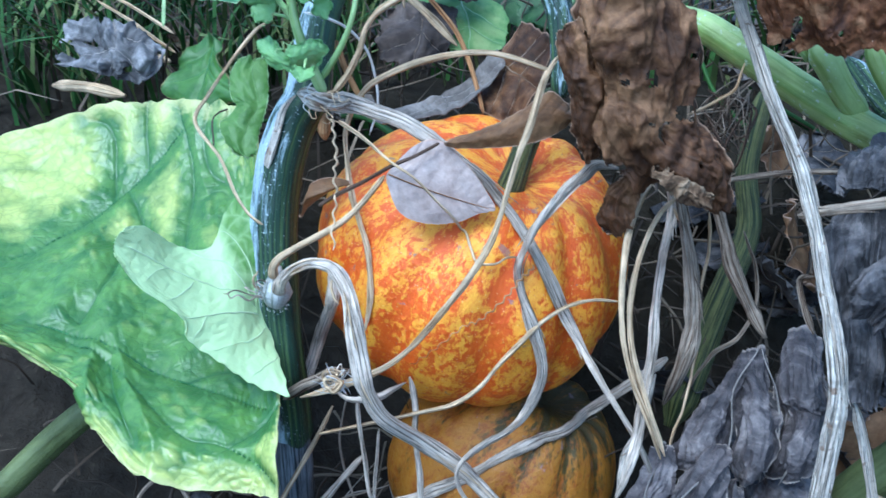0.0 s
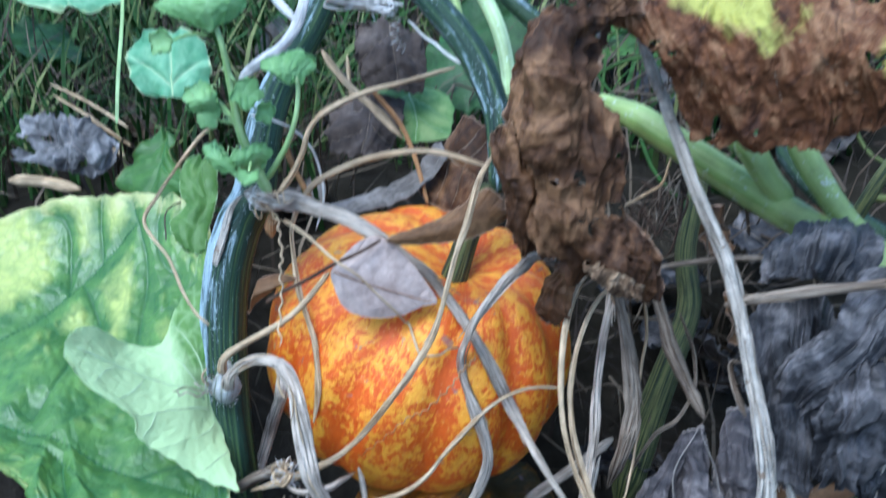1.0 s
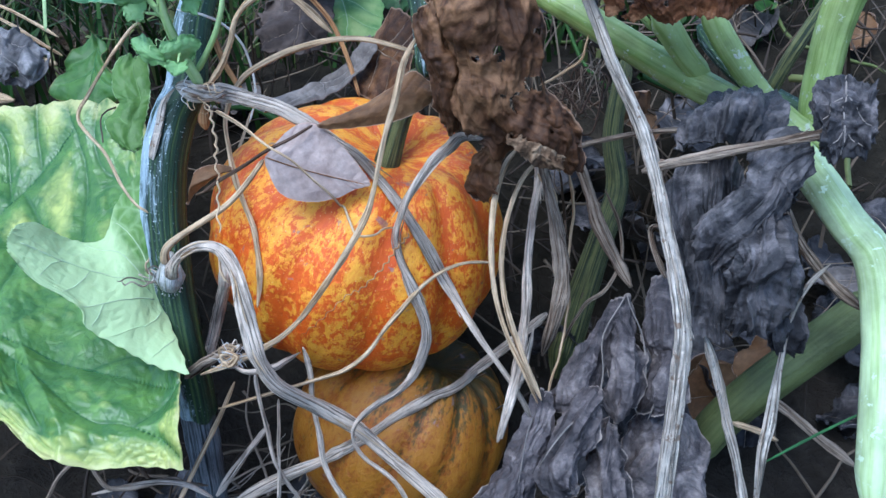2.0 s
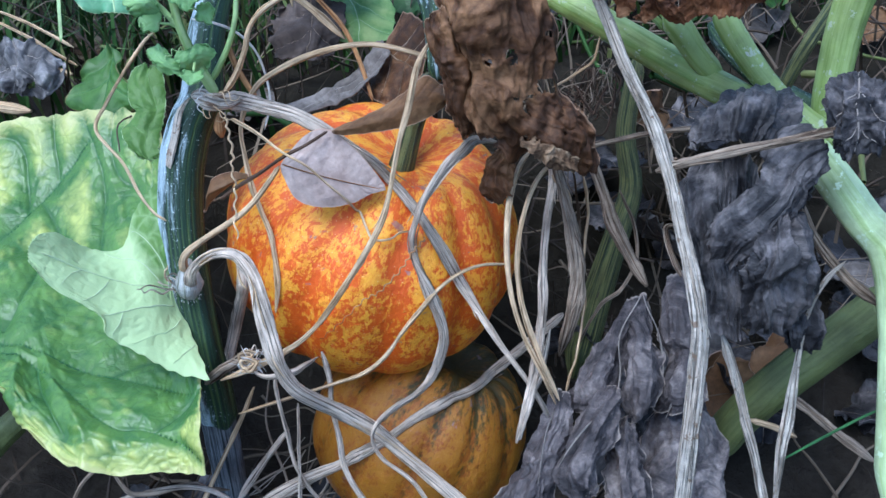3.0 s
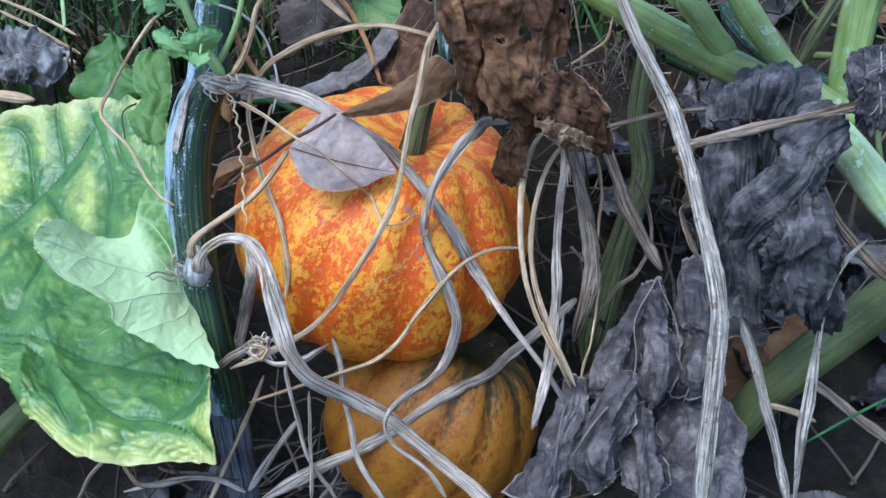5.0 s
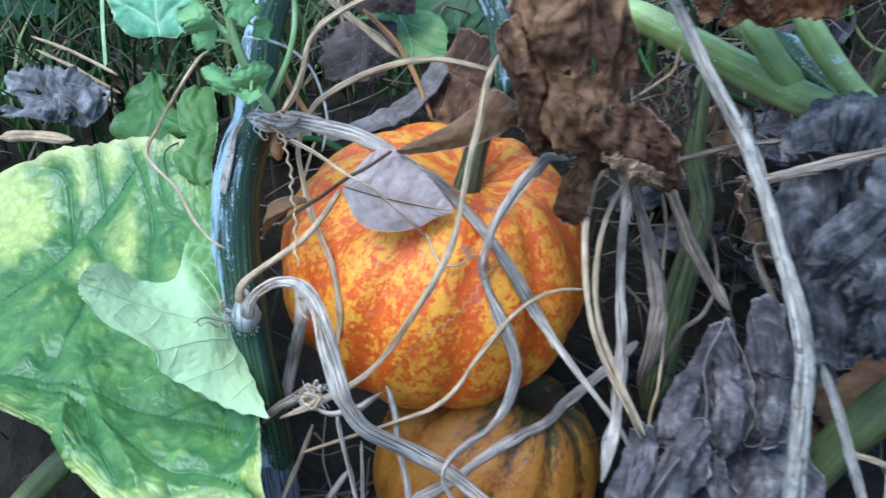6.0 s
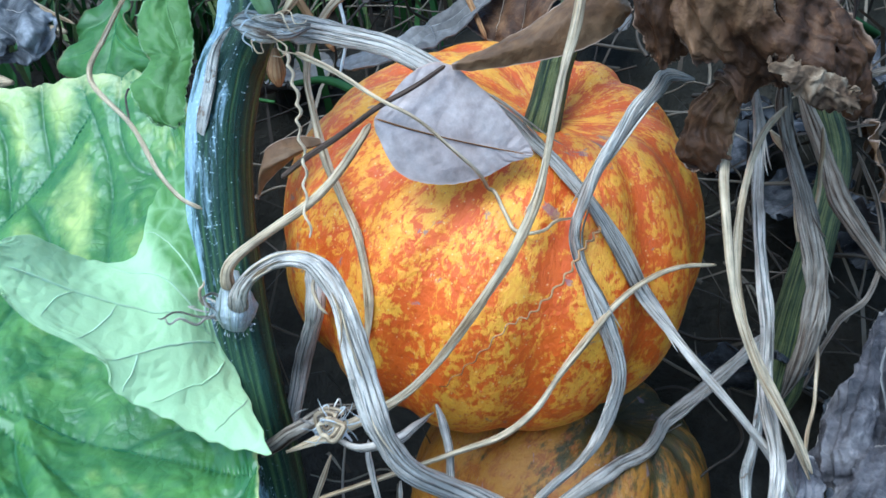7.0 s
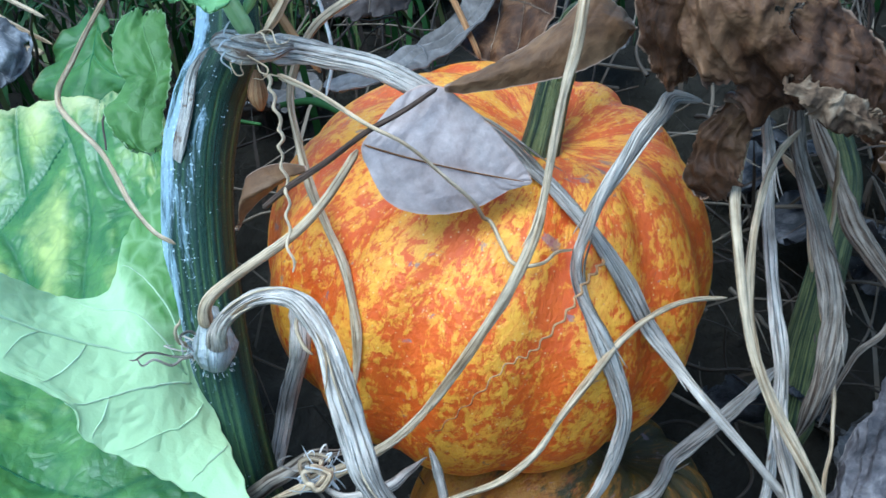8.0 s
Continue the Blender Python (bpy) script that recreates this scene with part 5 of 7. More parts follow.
strand("dry_straw", [(0.140, 0.510, 0.303), (0.130, 0.508, 0.292), (0.121, 0.497, 0.279), (0.114, 0.483, 0.260), (0.113, 0.472, 0.237), (0.116, 0.458, 0.218), (0.123, 0.434, 0.203), (0.132, 0.423, 0.180)], [0.0011, 0.0016, 0.0017, 0.0018, 0.0018, 0.0018, 0.0016, 0.0013], M_TAN, "tan straw hanging beside the pumpkin", "straw", G, flat=1.4, **FINE, rest=True)
strand("dead_stalk", [(0.140, 0.554, 0.295), (0.147, 0.560, 0.262), (0.140, 0.536, 0.246), (0.133, 0.506, 0.231), (0.129, 0.480, 0.214), (0.123, 0.459, 0.194), (0.111, 0.408, 0.201), (0.101, 0.392, 0.180)], [0.0026, 0.0032, 0.0033, 0.0032, 0.0030, 0.0030, 0.0021], M_STRAP, "grey ribbed dead stalk hanging beside the pumpkin", "dead stalk", G, loose=6, flat=1.5, **WIDE)
strand("dead_stalk", [(0.142, 0.524, 0.314), (0.146, 0.527, 0.284), (0.151, 0.514, 0.259), (0.153, 0.499, 0.238), (0.153, 0.489, 0.218), (0.147, 0.480, 0.197), (0.140, 0.482, 0.167)], [0.0033, 0.0035, 0.0042, 0.0056, 0.0058, 0.0026], M_TWIG, "brownish ribbed dead stalk with a swollen end", "dead stalk", G, loose=8, flat=1.5, **WIDE)
strand("dry_straw", [(0.162, 0.525, 0.282), (0.166, 0.532, 0.241), (0.161, 0.519, 0.207), (0.160, 0.498, 0.195), (0.150, 0.472, 0.178), (0.139, 0.448, 0.162)], [0.0010, 0.0011, 0.0011, 0.0011, 0.0010, 0.0008], M_TAN, "thin straw hanging under the withered leaf", "straw", G, kink=0.006, **FINE)
strand("dry_tendril", [(0.192, 0.553, 0.251), (0.202, 0.546, 0.226), (0.201, 0.530, 0.204), (0.185, 0.511, 0.196), (0.171, 0.506, 0.190), (0.160, 0.496, 0.176), (0.152, 0.488, 0.166)], [0.0015, 0.0013, 0.0012, 0.0012, 0.0011, 0.0008, 0.0007], M_TWIG, "thin curling brown tendril", "tendril", G, kink=0.005, **FINE)
strand("dry_tendril", [(-0.062, 0.538, 0.352), (-0.050, 0.537, 0.367), (-0.042, 0.536, 0.382), (-0.037, 0.539, 0.395), (-0.027, 0.541, 0.405), (-0.006, 0.547, 0.413), (0.021, 0.561, 0.415), (0.048, 0.576, 0.417)], [0.0018, 0.0016, 0.0016, 0.0016, 0.0016, 0.0015, 0.0015, 0.0013], M_TAN, "pale dry tendril rising from the vine's node", "tendril", G, **FINE)
strand("dry_tendril", [(-0.082, 0.588, 0.385), (-0.068, 0.586, 0.382), (-0.055, 0.591, 0.372), (-0.045, 0.592, 0.357), (-0.041, 0.590, 0.338), (-0.040, 0.580, 0.325), (-0.045, 0.570, 0.311)], [0.0008, 0.0009, 0.0009, 0.0008, 0.0008, 0.0008, 0.0006], M_BONE, "white thread-like tendril by the shoot", "tendril", G)
strand("dry_tendril", [(-0.099, 0.565, 0.388), (-0.107, 0.561, 0.383), (-0.120, 0.545, 0.370), (-0.133, 0.538, 0.354), (-0.142, 0.533, 0.339), (-0.124, 0.512, 0.326), (-0.114, 0.496, 0.313), (-0.102, 0.476, 0.311), (-0.089, 0.455, 0.317)], [0.0008, 0.0011, 0.0011, 0.0012, 0.0014, 0.0011, 0.0009, 0.0008, 0.0006], M_TAN, "bent tan tendril over the large leaf", "tendril", G, **FINE)
strand("dry_tendril", [(-0.061, 0.531, 0.342), (-0.058, 0.522, 0.336), (-0.056, 0.513, 0.327), (-0.058, 0.507, 0.319), (-0.057, 0.499, 0.308), (-0.057, 0.490, 0.297), (-0.057, 0.480, 0.283)], [0.0009, 0.0007, 0.0008, 0.0006, 0.0007, 0.0006, 0.0005], M_TAN, "crinkled fine tendril hanging before the pumpkin", "tendril", G, kink=0.008, coil=(0.0008, 9), step=0.0012, sides=8, rest=True)
strand("dry_tendril", [(-0.057, 0.527, 0.343), (-0.041, 0.514, 0.339), (-0.024, 0.497, 0.332), (-0.011, 0.491, 0.326), (0.001, 0.488, 0.315), (0.010, 0.490, 0.301), (0.014, 0.498, 0.288), (0.018, 0.501, 0.281), (0.021, 0.496, 0.275), (0.023, 0.491, 0.271), (0.028, 0.489, 0.268), (0.035, 0.490, 0.268), (0.041, 0.495, 0.269), (0.048, 0.497, 0.268)], [0.0014, 0.0011, 0.0008, 0.0007, 0.0007, 0.0008, 0.0008, 0.0008, 0.0008, 0.0008, 0.0008, 0.0007, 0.0007, 0.0005], M_TAN, "whitish crinkled tendril lying on the dry leaf", "tendril", G, kink=0.006, step=0.0015, sides=10, rest=0.003)
strand("dry_tendril", [(0.057, 0.476, 0.277), (0.049, 0.470, 0.271), (0.041, 0.462, 0.263), (0.028, 0.457, 0.253), (0.017, 0.456, 0.248), (0.001, 0.452, 0.236), (-0.014, 0.449, 0.225)], [0.0007, 0.0006, 0.0005, 0.0004, 0.0003, 0.0002], M_REDTWIG, "tightly coiled fine tendril on the pumpkin", "tendril", G, coil=(0.0008, 15), kink=0.006, step=0.001, sides=8, rest=True)
strand("twig", [(-0.017, 0.713, 0.352), (0.004, 0.689, 0.335), (0.014, 0.667, 0.323), (0.021, 0.645, 0.310), (0.026, 0.622, 0.300)], [0.0018, 0.0018, 0.0018, 0.0016, 0.0012], M_REDTWIG, "thin russet twig behind the pumpkin", "twig", G)
strand("twig", [(-0.070, 0.625, 0.352), (-0.065, 0.616, 0.339), (-0.057, 0.606, 0.326), (-0.048, 0.597, 0.313)], [0.0022, 0.0022, 0.0020, 0.0016], M_REDTWIG, "orange-brown dry stalk behind the vine", "twig", G)
strand("dead_stalk", [(0.161, 0.604, 0.435), (0.163, 0.589, 0.420), (0.168, 0.572, 0.406), (0.174, 0.559, 0.392), (0.185, 0.519, 0.360), (0.196, 0.489, 0.337), (0.200, 0.465, 0.321), (0.201, 0.433, 0.301), (0.203, 0.406, 0.281), (0.203, 0.388, 0.264), (0.200, 0.375, 0.239), (0.194, 0.358, 0.208), (0.188, 0.342, 0.171), (0.183, 0.329, 0.137)], [0.0026, 0.0032, 0.0036, 0.0039, 0.0041, 0.0041, 0.0039, 0.0041, 0.0044, 0.0046, 0.0047, 0.0047, 0.0048, 0.0048], M_PALE, "long bleached dead leaf stalk standing beside blackened leaves", "dead stalk", G, loose=14, flat=1.15, swell=0.45, ribs=9, rib=0.12, wobble=0.5, sides=44, step=0.0016)
strand("dead_stalk", [(0.194, 0.466, 0.316), (0.204, 0.463, 0.321), (0.215, 0.455, 0.328), (0.238, 0.444, 0.339), (0.260, 0.433, 0.349), (0.276, 0.423, 0.358), (0.291, 0.419, 0.363)], [0.0035, 0.0032, 0.0030, 0.0030, 0.0030, 0.0032], M_TWIG, "broken brown ribbed stalk lying across the bleached stalk", "dead stalk", G, loose=8, flat=1.3, **WIDE)
strand("dry_straw", [(0.231, 0.429, 0.220), (0.237, 0.413, 0.198), (0.241, 0.396, 0.175), (0.245, 0.379, 0.153), (0.248, 0.361, 0.128)], [0.0025, 0.0030, 0.0032, 0.0030, 0.0028], M_PALE, "grey-green dry straw standing from the soil", "straw", G, flat=1.5, **WIDE)
strand("dry_straw", [(0.299, 0.429, 0.268), (0.285, 0.422, 0.259), (0.276, 0.417, 0.236), (0.270, 0.406, 0.213), (0.263, 0.390, 0.183), (0.256, 0.376, 0.165), (0.251, 0.360, 0.128)], [0.0011, 0.0019, 0.0014, 0.0018, 0.0032, 0.0030, 0.0025], M_PALE, "bent flat pale straw", "straw", G, flat=2.5, **FINE)
strand("dead_stalk", [(0.278, 0.462, 0.296), (0.283, 0.449, 0.279), (0.292, 0.439, 0.265), (0.305, 0.428, 0.251), (0.321, 0.420, 0.239)], [0.0020, 0.0032, 0.0036, 0.0036, 0.0034], M_TWIG, "brown ribbed stalk under the blackened leaf", "dead stalk", G, flat=1.4, **WIDE)
strand("dead_stalk", [(0.280, 0.435, 0.160), (0.297, 0.426, 0.148), (0.313, 0.417, 0.135), (0.334, 0.406, 0.120)], [0.0030, 0.0034, 0.0036, 0.0036], M_TWIG, "brown stalk lying on the soil", "dead stalk", G, flat=1.4, **WIDE)
strand("dry_straw", [(0.165, 0.553, 0.286), (0.190, 0.547, 0.294), (0.214, 0.540, 0.301), (0.244, 0.532, 0.306)], [0.0018, 0.0022, 0.0020, 0.0020], M_TWIG, "brown straw behind the bleached stalk", "straw", G, **FINE)
strand("dead_stalk", [(0.172, 0.582, 0.275), (0.184, 0.570, 0.241), (0.189, 0.555, 0.222), (0.197, 0.532, 0.208), (0.205, 0.512, 0.197)], [0.0044, 0.0046, 0.0044, 0.0040], M_TWIG, "brown dead stalk in the shade", "dead stalk", G, **WIDE)
strand("dry_straw", [(-0.220, 0.463, 0.071), (-0.187, 0.476, 0.106), (-0.164, 0.463, 0.087), (-0.127, 0.459, 0.098), (-0.093, 0.448, 0.100)], [0.0016, 0.0018, 0.0018, 0.0020, 0.0016], M_TWIG, "thin dry runner on the soil", "straw", G, kink=0.01, **FINE)
strand("dry_straw", [(-0.332, 0.755, 0.262), (-0.304, 0.754, 0.261), (-0.267, 0.741, 0.259)], [0.0050, 0.0050, 0.0040], M_TAN, "pale dry stick above the large leaf", "straw", G, **WIDE)
strand("dry_straw", [(-0.266, 0.780, 0.283), (-0.248, 0.768, 0.283), (-0.230, 0.757, 0.282)], [0.0026, 0.0028, 0.0026], M_TAN, "short dry straw beside a grey clod", "straw", G, **FINE)

knot = (-0.060, 0.450, 0.215)
loops = []
for k in range(34):
    a, r = k * 0.62, 0.0055 - 0.0032 * math.sin(k * 0.21) ** 2
    loops.append((knot[0] + r * math.cos(a) + 0.0012 * math.sin(k * 1.7), knot[1] + r * 0.55 * math.sin(a) - 0.0002 * k, knot[2] + r * 0.83 * math.sin(a) + 0.0012 * math.cos(k * 2.3)))
strand("dry_tendril", loops, [0.0006, 0.0009, 0.0009, 0.0011], M_TAN, "knotted coil of dry tendril on a dead stalk", "tendril", G, step=0.001, sides=8, wobble=0.5)
strand("dry_tendril", [(-0.060, 0.446, 0.210), (-0.048, 0.441, 0.206), (-0.034, 0.446, 0.204), (-0.026, 0.454, 0.203), (-0.018, 0.462, 0.201)], [0.0013, 0.0018, 0.0020, 0.0018, 0.0010], M_STRAP, "grey tendril stub beneath the pumpkin", "tendril", G, kink=0.005, **FINE)
strand("dead_stalk", [(-0.108, 0.478, 0.160), (-0.094, 0.472, 0.180), (-0.079, 0.466, 0.196), (-0.062, 0.462, 0.208), (-0.046, 0.458, 0.214)], [0.0030, 0.0034, 0.0032, 0.0028, 0.0016], M_TWIG, "frayed grey stalk stub near the vine", "dead stalk", G, kink=0.006, **FINE)
strand("dead_stalk", [(-0.089, 0.498, 0.166), (-0.080, 0.517, 0.191), (-0.066, 0.501, 0.232), (-0.064, 0.507, 0.255)], [0.0050, 0.0050, 0.0046, 0.0040], M_STRAP, "shaded grey stalk beneath the pumpkin", "dead stalk", G, **FINE)
strand("dry_tendril", [(0.205, 0.454, 0.286), (0.203, 0.469, 0.273), (0.205, 0.460, 0.261), (0.210, 0.451, 0.249)], [0.0010, 0.0020, 0.0024, 0.0018], M_TWIG, "curled brown scrap on the bleached stalk", "tendril", G, flat=2.0, **FINE)
strand("dry_straw", [(0.106, 0.418, 0.156), (0.113, 0.445, 0.159), (0.126, 0.472, 0.161), (0.136, 0.497, 0.179)], [0.0014, 0.0022, 0.0024, 0.0018], M_PALE, "pale straw beside the grey leaf", "straw", G, **FINE)
strand("dry_straw", [(0.152, 0.513, 0.232), (0.154, 0.533, 0.260), (0.143, 0.535, 0.278)], [0.0014, 0.0018, 0.0014], M_TAN, "tan straw under the withered leaf", "straw", G, **FINE)
strand("dry_tendril", [(0.142, 0.524, 0.347), (0.157, 0.528, 0.353), (0.168, 0.533, 0.359), (0.174, 0.542, 0.370)], [0.0008, 0.0009, 0.0009, 0.0007], M_TAN, "thin tendril beside the withered leaf", "tendril", G, kink=0.006)

strand("grass_blade", [(0.255, 0.381, 0.155), (0.279, 0.384, 0.168), (0.301, 0.387, 0.179), (0.320, 0.388, 0.189)], [0.0005, 0.0009, 0.0009, 0.0007], M_LEAFRIB, "single slim green grass blade over dark soil", "grass", "", flat=3.0)
strand("dry_straw", [(0.261, 0.440, 0.134), (0.277, 0.436, 0.129), (0.291, 0.432, 0.122)], [0.0018, 0.0022, 0.0022], M_TAN, "short tan straw on dark soil", "straw", G, **FINE)
strand("dry_straw", [(-0.322, 0.857, 0.298), (-0.285, 0.827, 0.291), (-0.258, 0.808, 0.281), (-0.236, 0.791, 0.275)], [0.0014, 0.0016, 0.0016, 0.0012], M_TAN, "long dry straw across the grass", "straw", G, **FINE)
strand("dry_straw", [(-0.182, 0.468, 0.078), (-0.139, 0.458, 0.096), (-0.109, 0.449, 0.102), (-0.088, 0.436, 0.101)], [0.0016, 0.0020, 0.0020, 0.0016], M_STRAP, "arched grey straw on the soil", "straw", G, **FINE)
strand("dry_tendril", [(0.168, 0.573, 0.313), (0.176, 0.566, 0.303), (0.184, 0.575, 0.314), (0.192, 0.581, 0.323), (0.183, 0.561, 0.296), (0.171, 0.567, 0.288)], [0.0007, 0.0008, 0.0008, 0.0008, 0.0007, 0.0005], M_DARKTWIG, "tangled brown dry tendrils", "tendril", G, kink=0.012, wobble=0.4)
strand("dry_tendril", [(0.175, 0.589, 0.317), (0.187, 0.575, 0.306), (0.197, 0.588, 0.315), (0.183, 0.593, 0.322), (0.168, 0.573, 0.296)], [0.0007, 0.0009, 0.0009, 0.0008, 0.0005], M_DARKTWIG, "tangled dark dry tendrils", "tendril", G, kink=0.012, wobble=0.4)

tuft = holder("root_tuft", [(0.171, 0.587, 0.322), (0.183, 0.585, 0.328), (0.190, 0.577, 0.317), (0.177, 0.577, 0.310), (0.187, 0.577, 0.300), (0.172, 0.575, 0.298), (0.163, 0.585, 0.311)][0])
tr = np.random.RandomState(5)
for k in range(24):
    ends = np.array([(0.171, 0.587, 0.322), (0.183, 0.585, 0.328), (0.190, 0.577, 0.317), (0.177, 0.577, 0.310), (0.187, 0.577, 0.300), (0.172, 0.575, 0.298), (0.163, 0.585, 0.311)])
    mid = ends[tr.randint(0, len(ends), 4)] + tr.uniform(-0.008, 0.008, (4, 3))
    tube("root", mid, [0.0003, 0.0005, 0.0004, 0.0002], (M_DARKTWIG, M_TWIG, M_TWIG)[k % 3], tuft, kink=0.012, wobble=0.4, sides=7, step=0.0015)
seat(tuft)
tagged(tuft, "frizzy tuft of dry brown roots by the withered leaf", "dry roots", G)
frizz = holder("root_tuft", [(-0.034, 0.689, 0.432), (-0.020, 0.690, 0.432), (-0.008, 0.688, 0.428), (0.001, 0.683, 0.420)][0])
for k in range(18):
    mid = np.array([(-0.034, 0.689, 0.432), (-0.020, 0.690, 0.432), (-0.008, 0.688, 0.428), (0.001, 0.683, 0.420)])[tr.randint(0, 4, 4)] + tr.uniform(-0.009, 0.009, (4, 3))
    tube("root", mid, [0.0005, 0.0008, 0.0008, 0.0004], M_BONE, frizz, kink=0.014, wobble=0.4, sides=7, step=0.0015)
seat(frizz)
tagged(frizz, "frizzy tuft of white dried roots on the runner", "dry roots", G)
strand("dry_tendril", [(-0.038, 0.688, 0.431), (-0.024, 0.690, 0.434), (-0.010, 0.685, 0.424), (-0.000, 0.687, 0.427), (0.007, 0.680, 0.415), (0.006, 0.673, 0.403), (0.013, 0.669, 0.396)], [0.0010, 0.0016, 0.0012, 0.0014, 0.0010, 0.0012, 0.0006], M_BONE, "frizzy whitish tendril behind the pumpkin", "tendril", G, coil=(0.003, 14), step=0.0008, sides=8)
strand("dry_tendril", [(0.015, 0.680, 0.414), (0.031, 0.663, 0.405), (0.050, 0.637, 0.399), (0.065, 0.617, 0.394), (0.077, 0.601, 0.387)], [0.0009, 0.0009, 0.0010, 0.0009, 0.0006], M_BONE, "thin white tendril along the runner", "tendril", G, kink=0.006)
strand("dead_stalk", [(-0.056, 0.745, 0.371), (-0.037, 0.728, 0.351), (-0.015, 0.713, 0.335), (0.006, 0.697, 0.318)], [0.0026, 0.0030, 0.0030, 0.0024], M_TAN, "tan flat dead stalk behind the arched tendril", "dead stalk", G, flat=1.8, **WIDE)
strand("dry_straw", [(-0.039, 0.763, 0.361), (-0.035, 0.735, 0.333)], [0.0014, 0.0014], M_TAN, "short dry straw behind the pumpkin", "straw", G, **FINE)
strand("dead_stalk", [(-0.043, 0.673, 0.474), (-0.047, 0.653, 0.450), (-0.052, 0.629, 0.431), (-0.062, 0.611, 0.420), (-0.075, 0.595, 0.415), (-0.085, 0.586, 0.409)], [0.0034, 0.0036, 0.0036, 0.0034, 0.0032, 0.0022], M_BONE, "curved whitish dead stalk beside the young shoot", "dead stalk", G, flat=1.5, **WIDE)
strand("dead_stalk", [(-0.084, 0.692, 0.439), (-0.073, 0.680, 0.429), (-0.059, 0.668, 0.419)], [0.0018, 0.0030, 0.0026], M_BONE, "short whitish dead stalk beside the young shoot", "dead stalk", G, flat=1.5, **WIDE)
strand("grass_blade", [(-0.215, 0.803, 0.436), (-0.213, 0.765, 0.393), (-0.215, 0.737, 0.357), (-0.215, 0.714, 0.328)], [0.0010, 0.0016, 0.0016, 0.0014], M_YOUNG, "tall slim grass blade", "grass", "", flat=3.0)
strand("dry_straw", [(-0.308, 0.824, 0.321), (-0.273, 0.807, 0.311), (-0.233, 0.786, 0.294)], [0.0012, 0.0014, 0.0012], M_TAN, "thin dry straw across the grass", "straw", G, **FINE)
strand("dry_tendril", [(-0.055, 0.469, 0.276), (-0.058, 0.465, 0.271), (-0.056, 0.460, 0.265), (-0.053, 0.458, 0.262)], [0.0006, 0.0008, 0.0008, 0.0005], M_TAN, "fine curl of tendril on the hooked stalk", "tendril", G)

# ---- green leaf stalks ----
S = "green leaf stalks"
THICK = dict(ribs=7, rib=0.04, wobble=0.05, sides=36, step=0.004)
torn = np.random.RandomState(3)


def green_stalk(points, radii, mat, label, scars=(), torn_end=False, pale=0):
    """A thick living leaf stalk with pale scars and, where it is broken, a torn end."""
    thing = holder("leaf_stalk", min(points, key=lambda p: p[2]))
    tube("stem", points[:pale + 1] if pale else points, radii[:pale + 1] if pale else radii, mat, thing, **THICK)
    # Same stalk: its brighter-lit lower part is painted in with paler mint.
    if pale:
        tube("lower_stem", points[pale - 1:], radii[pale - 1:], M_MINT, thing, "lower stem painted paler mint for brighter light", **THICK)
    for t in scars:
        c = spline(points, np.linspace(t, t + 0.07, 5))
        r = np.interp(t, np.linspace(0, 1, len(radii)), radii)
        tube("scar", c + np.array([-0.12, -0.80, 0.58]) * r * 0.86, [0.001, r * 0.34, r * 0.26, 0.001], M_SCAR, thing, "pale scar", flat=3.0, wobble=0.5, sides=16, step=0.002)
    if torn_end:
        tip, way = np.array(points[0]), np.array(points[0]) - np.array(points[1])
        way /= np.linalg.norm(way)
        for k in range(9):
            off = torn.uniform(-1, 1, 3) * radii[0] * 0.75
            tube("torn_fibre", [tip - way * 0.008 + off, tip + off, tip + way * torn.uniform(0.004, 0.013) + off * 1.15], [0.0022, 0.0018, 0.0004], mat, thing, flat=1.8, sides=8, step=0.002)
    seat(thing)
    return tagged(thing, label, "leaf stalk", S)


M_SCAR = stalk_material("scarred_petiole", (0.42, 0.46, 0.28), (0.52, 0.55, 0.38), (0.62, 0.64, 0.50), 5.0, 0.6, 0.0004, None, (20, 200))
green_stalk([(0.150, 0.692, 0.350), (0.165, 0.674, 0.346), (0.179, 0.659, 0.343), (0.207, 0.637, 0.330), (0.240, 0.613, 0.314), (0.267, 0.587, 0.305), (0.284, 0.545, 0.306), (0.289, 0.500, 0.312), (0.297, 0.462, 0.305), (0.309, 0.439, 0.289), (0.320, 0.421, 0.275), (0.319, 0.393, 0.245), (0.311, 0.359, 0.208), (0.303, 0.325, 0.164)], [0.003, 0.0085, 0.0105, 0.011, 0.0115, 0.0115, 0.011, 0.0108, 0.0108, 0.0110, 0.0112, 0.0115, 0.012, 0.0125], M_GREENSTEM, "thick light green squash leaf stalk with pale scars", (0.22, 0.34, 0.42), pale=8)
green_stalk([(0.230, 0.606, 0.356), (0.239, 0.599, 0.346), (0.253, 0.596, 0.325), (0.271, 0.594, 0.305)], [0.009, 0.009, 0.0085, 0.008], M_GREENSTEM, "broken pale green leaf stalk", (0.3,), True)
green_stalk([(0.262, 0.600, 0.363), (0.272, 0.586, 0.344), (0.283, 0.573, 0.327), (0.296, 0.561, 0.311), (0.314, 0.544, 0.297), (0.336, 0.528, 0.283)], [0.0085, 0.0085, 0.008, 0.0075, 0.0075, 0.0075], M_GREENSTEM, "pale green leaf stalk crossing another", (0.3,), True)
green_stalk([(0.385, 0.568, 0.437), (0.364, 0.574, 0.408), (0.349, 0.575, 0.381), (0.340, 0.570, 0.355), (0.334, 0.562, 0.328), (0.329, 0.551, 0.297), (0.332, 0.540, 0.265)], [0.013, 0.013, 0.0125, 0.012, 0.0115, 0.011, 0.0105], M_GREENSTEM, "broad fresh green leaf stalk", (0.45, 0.7))
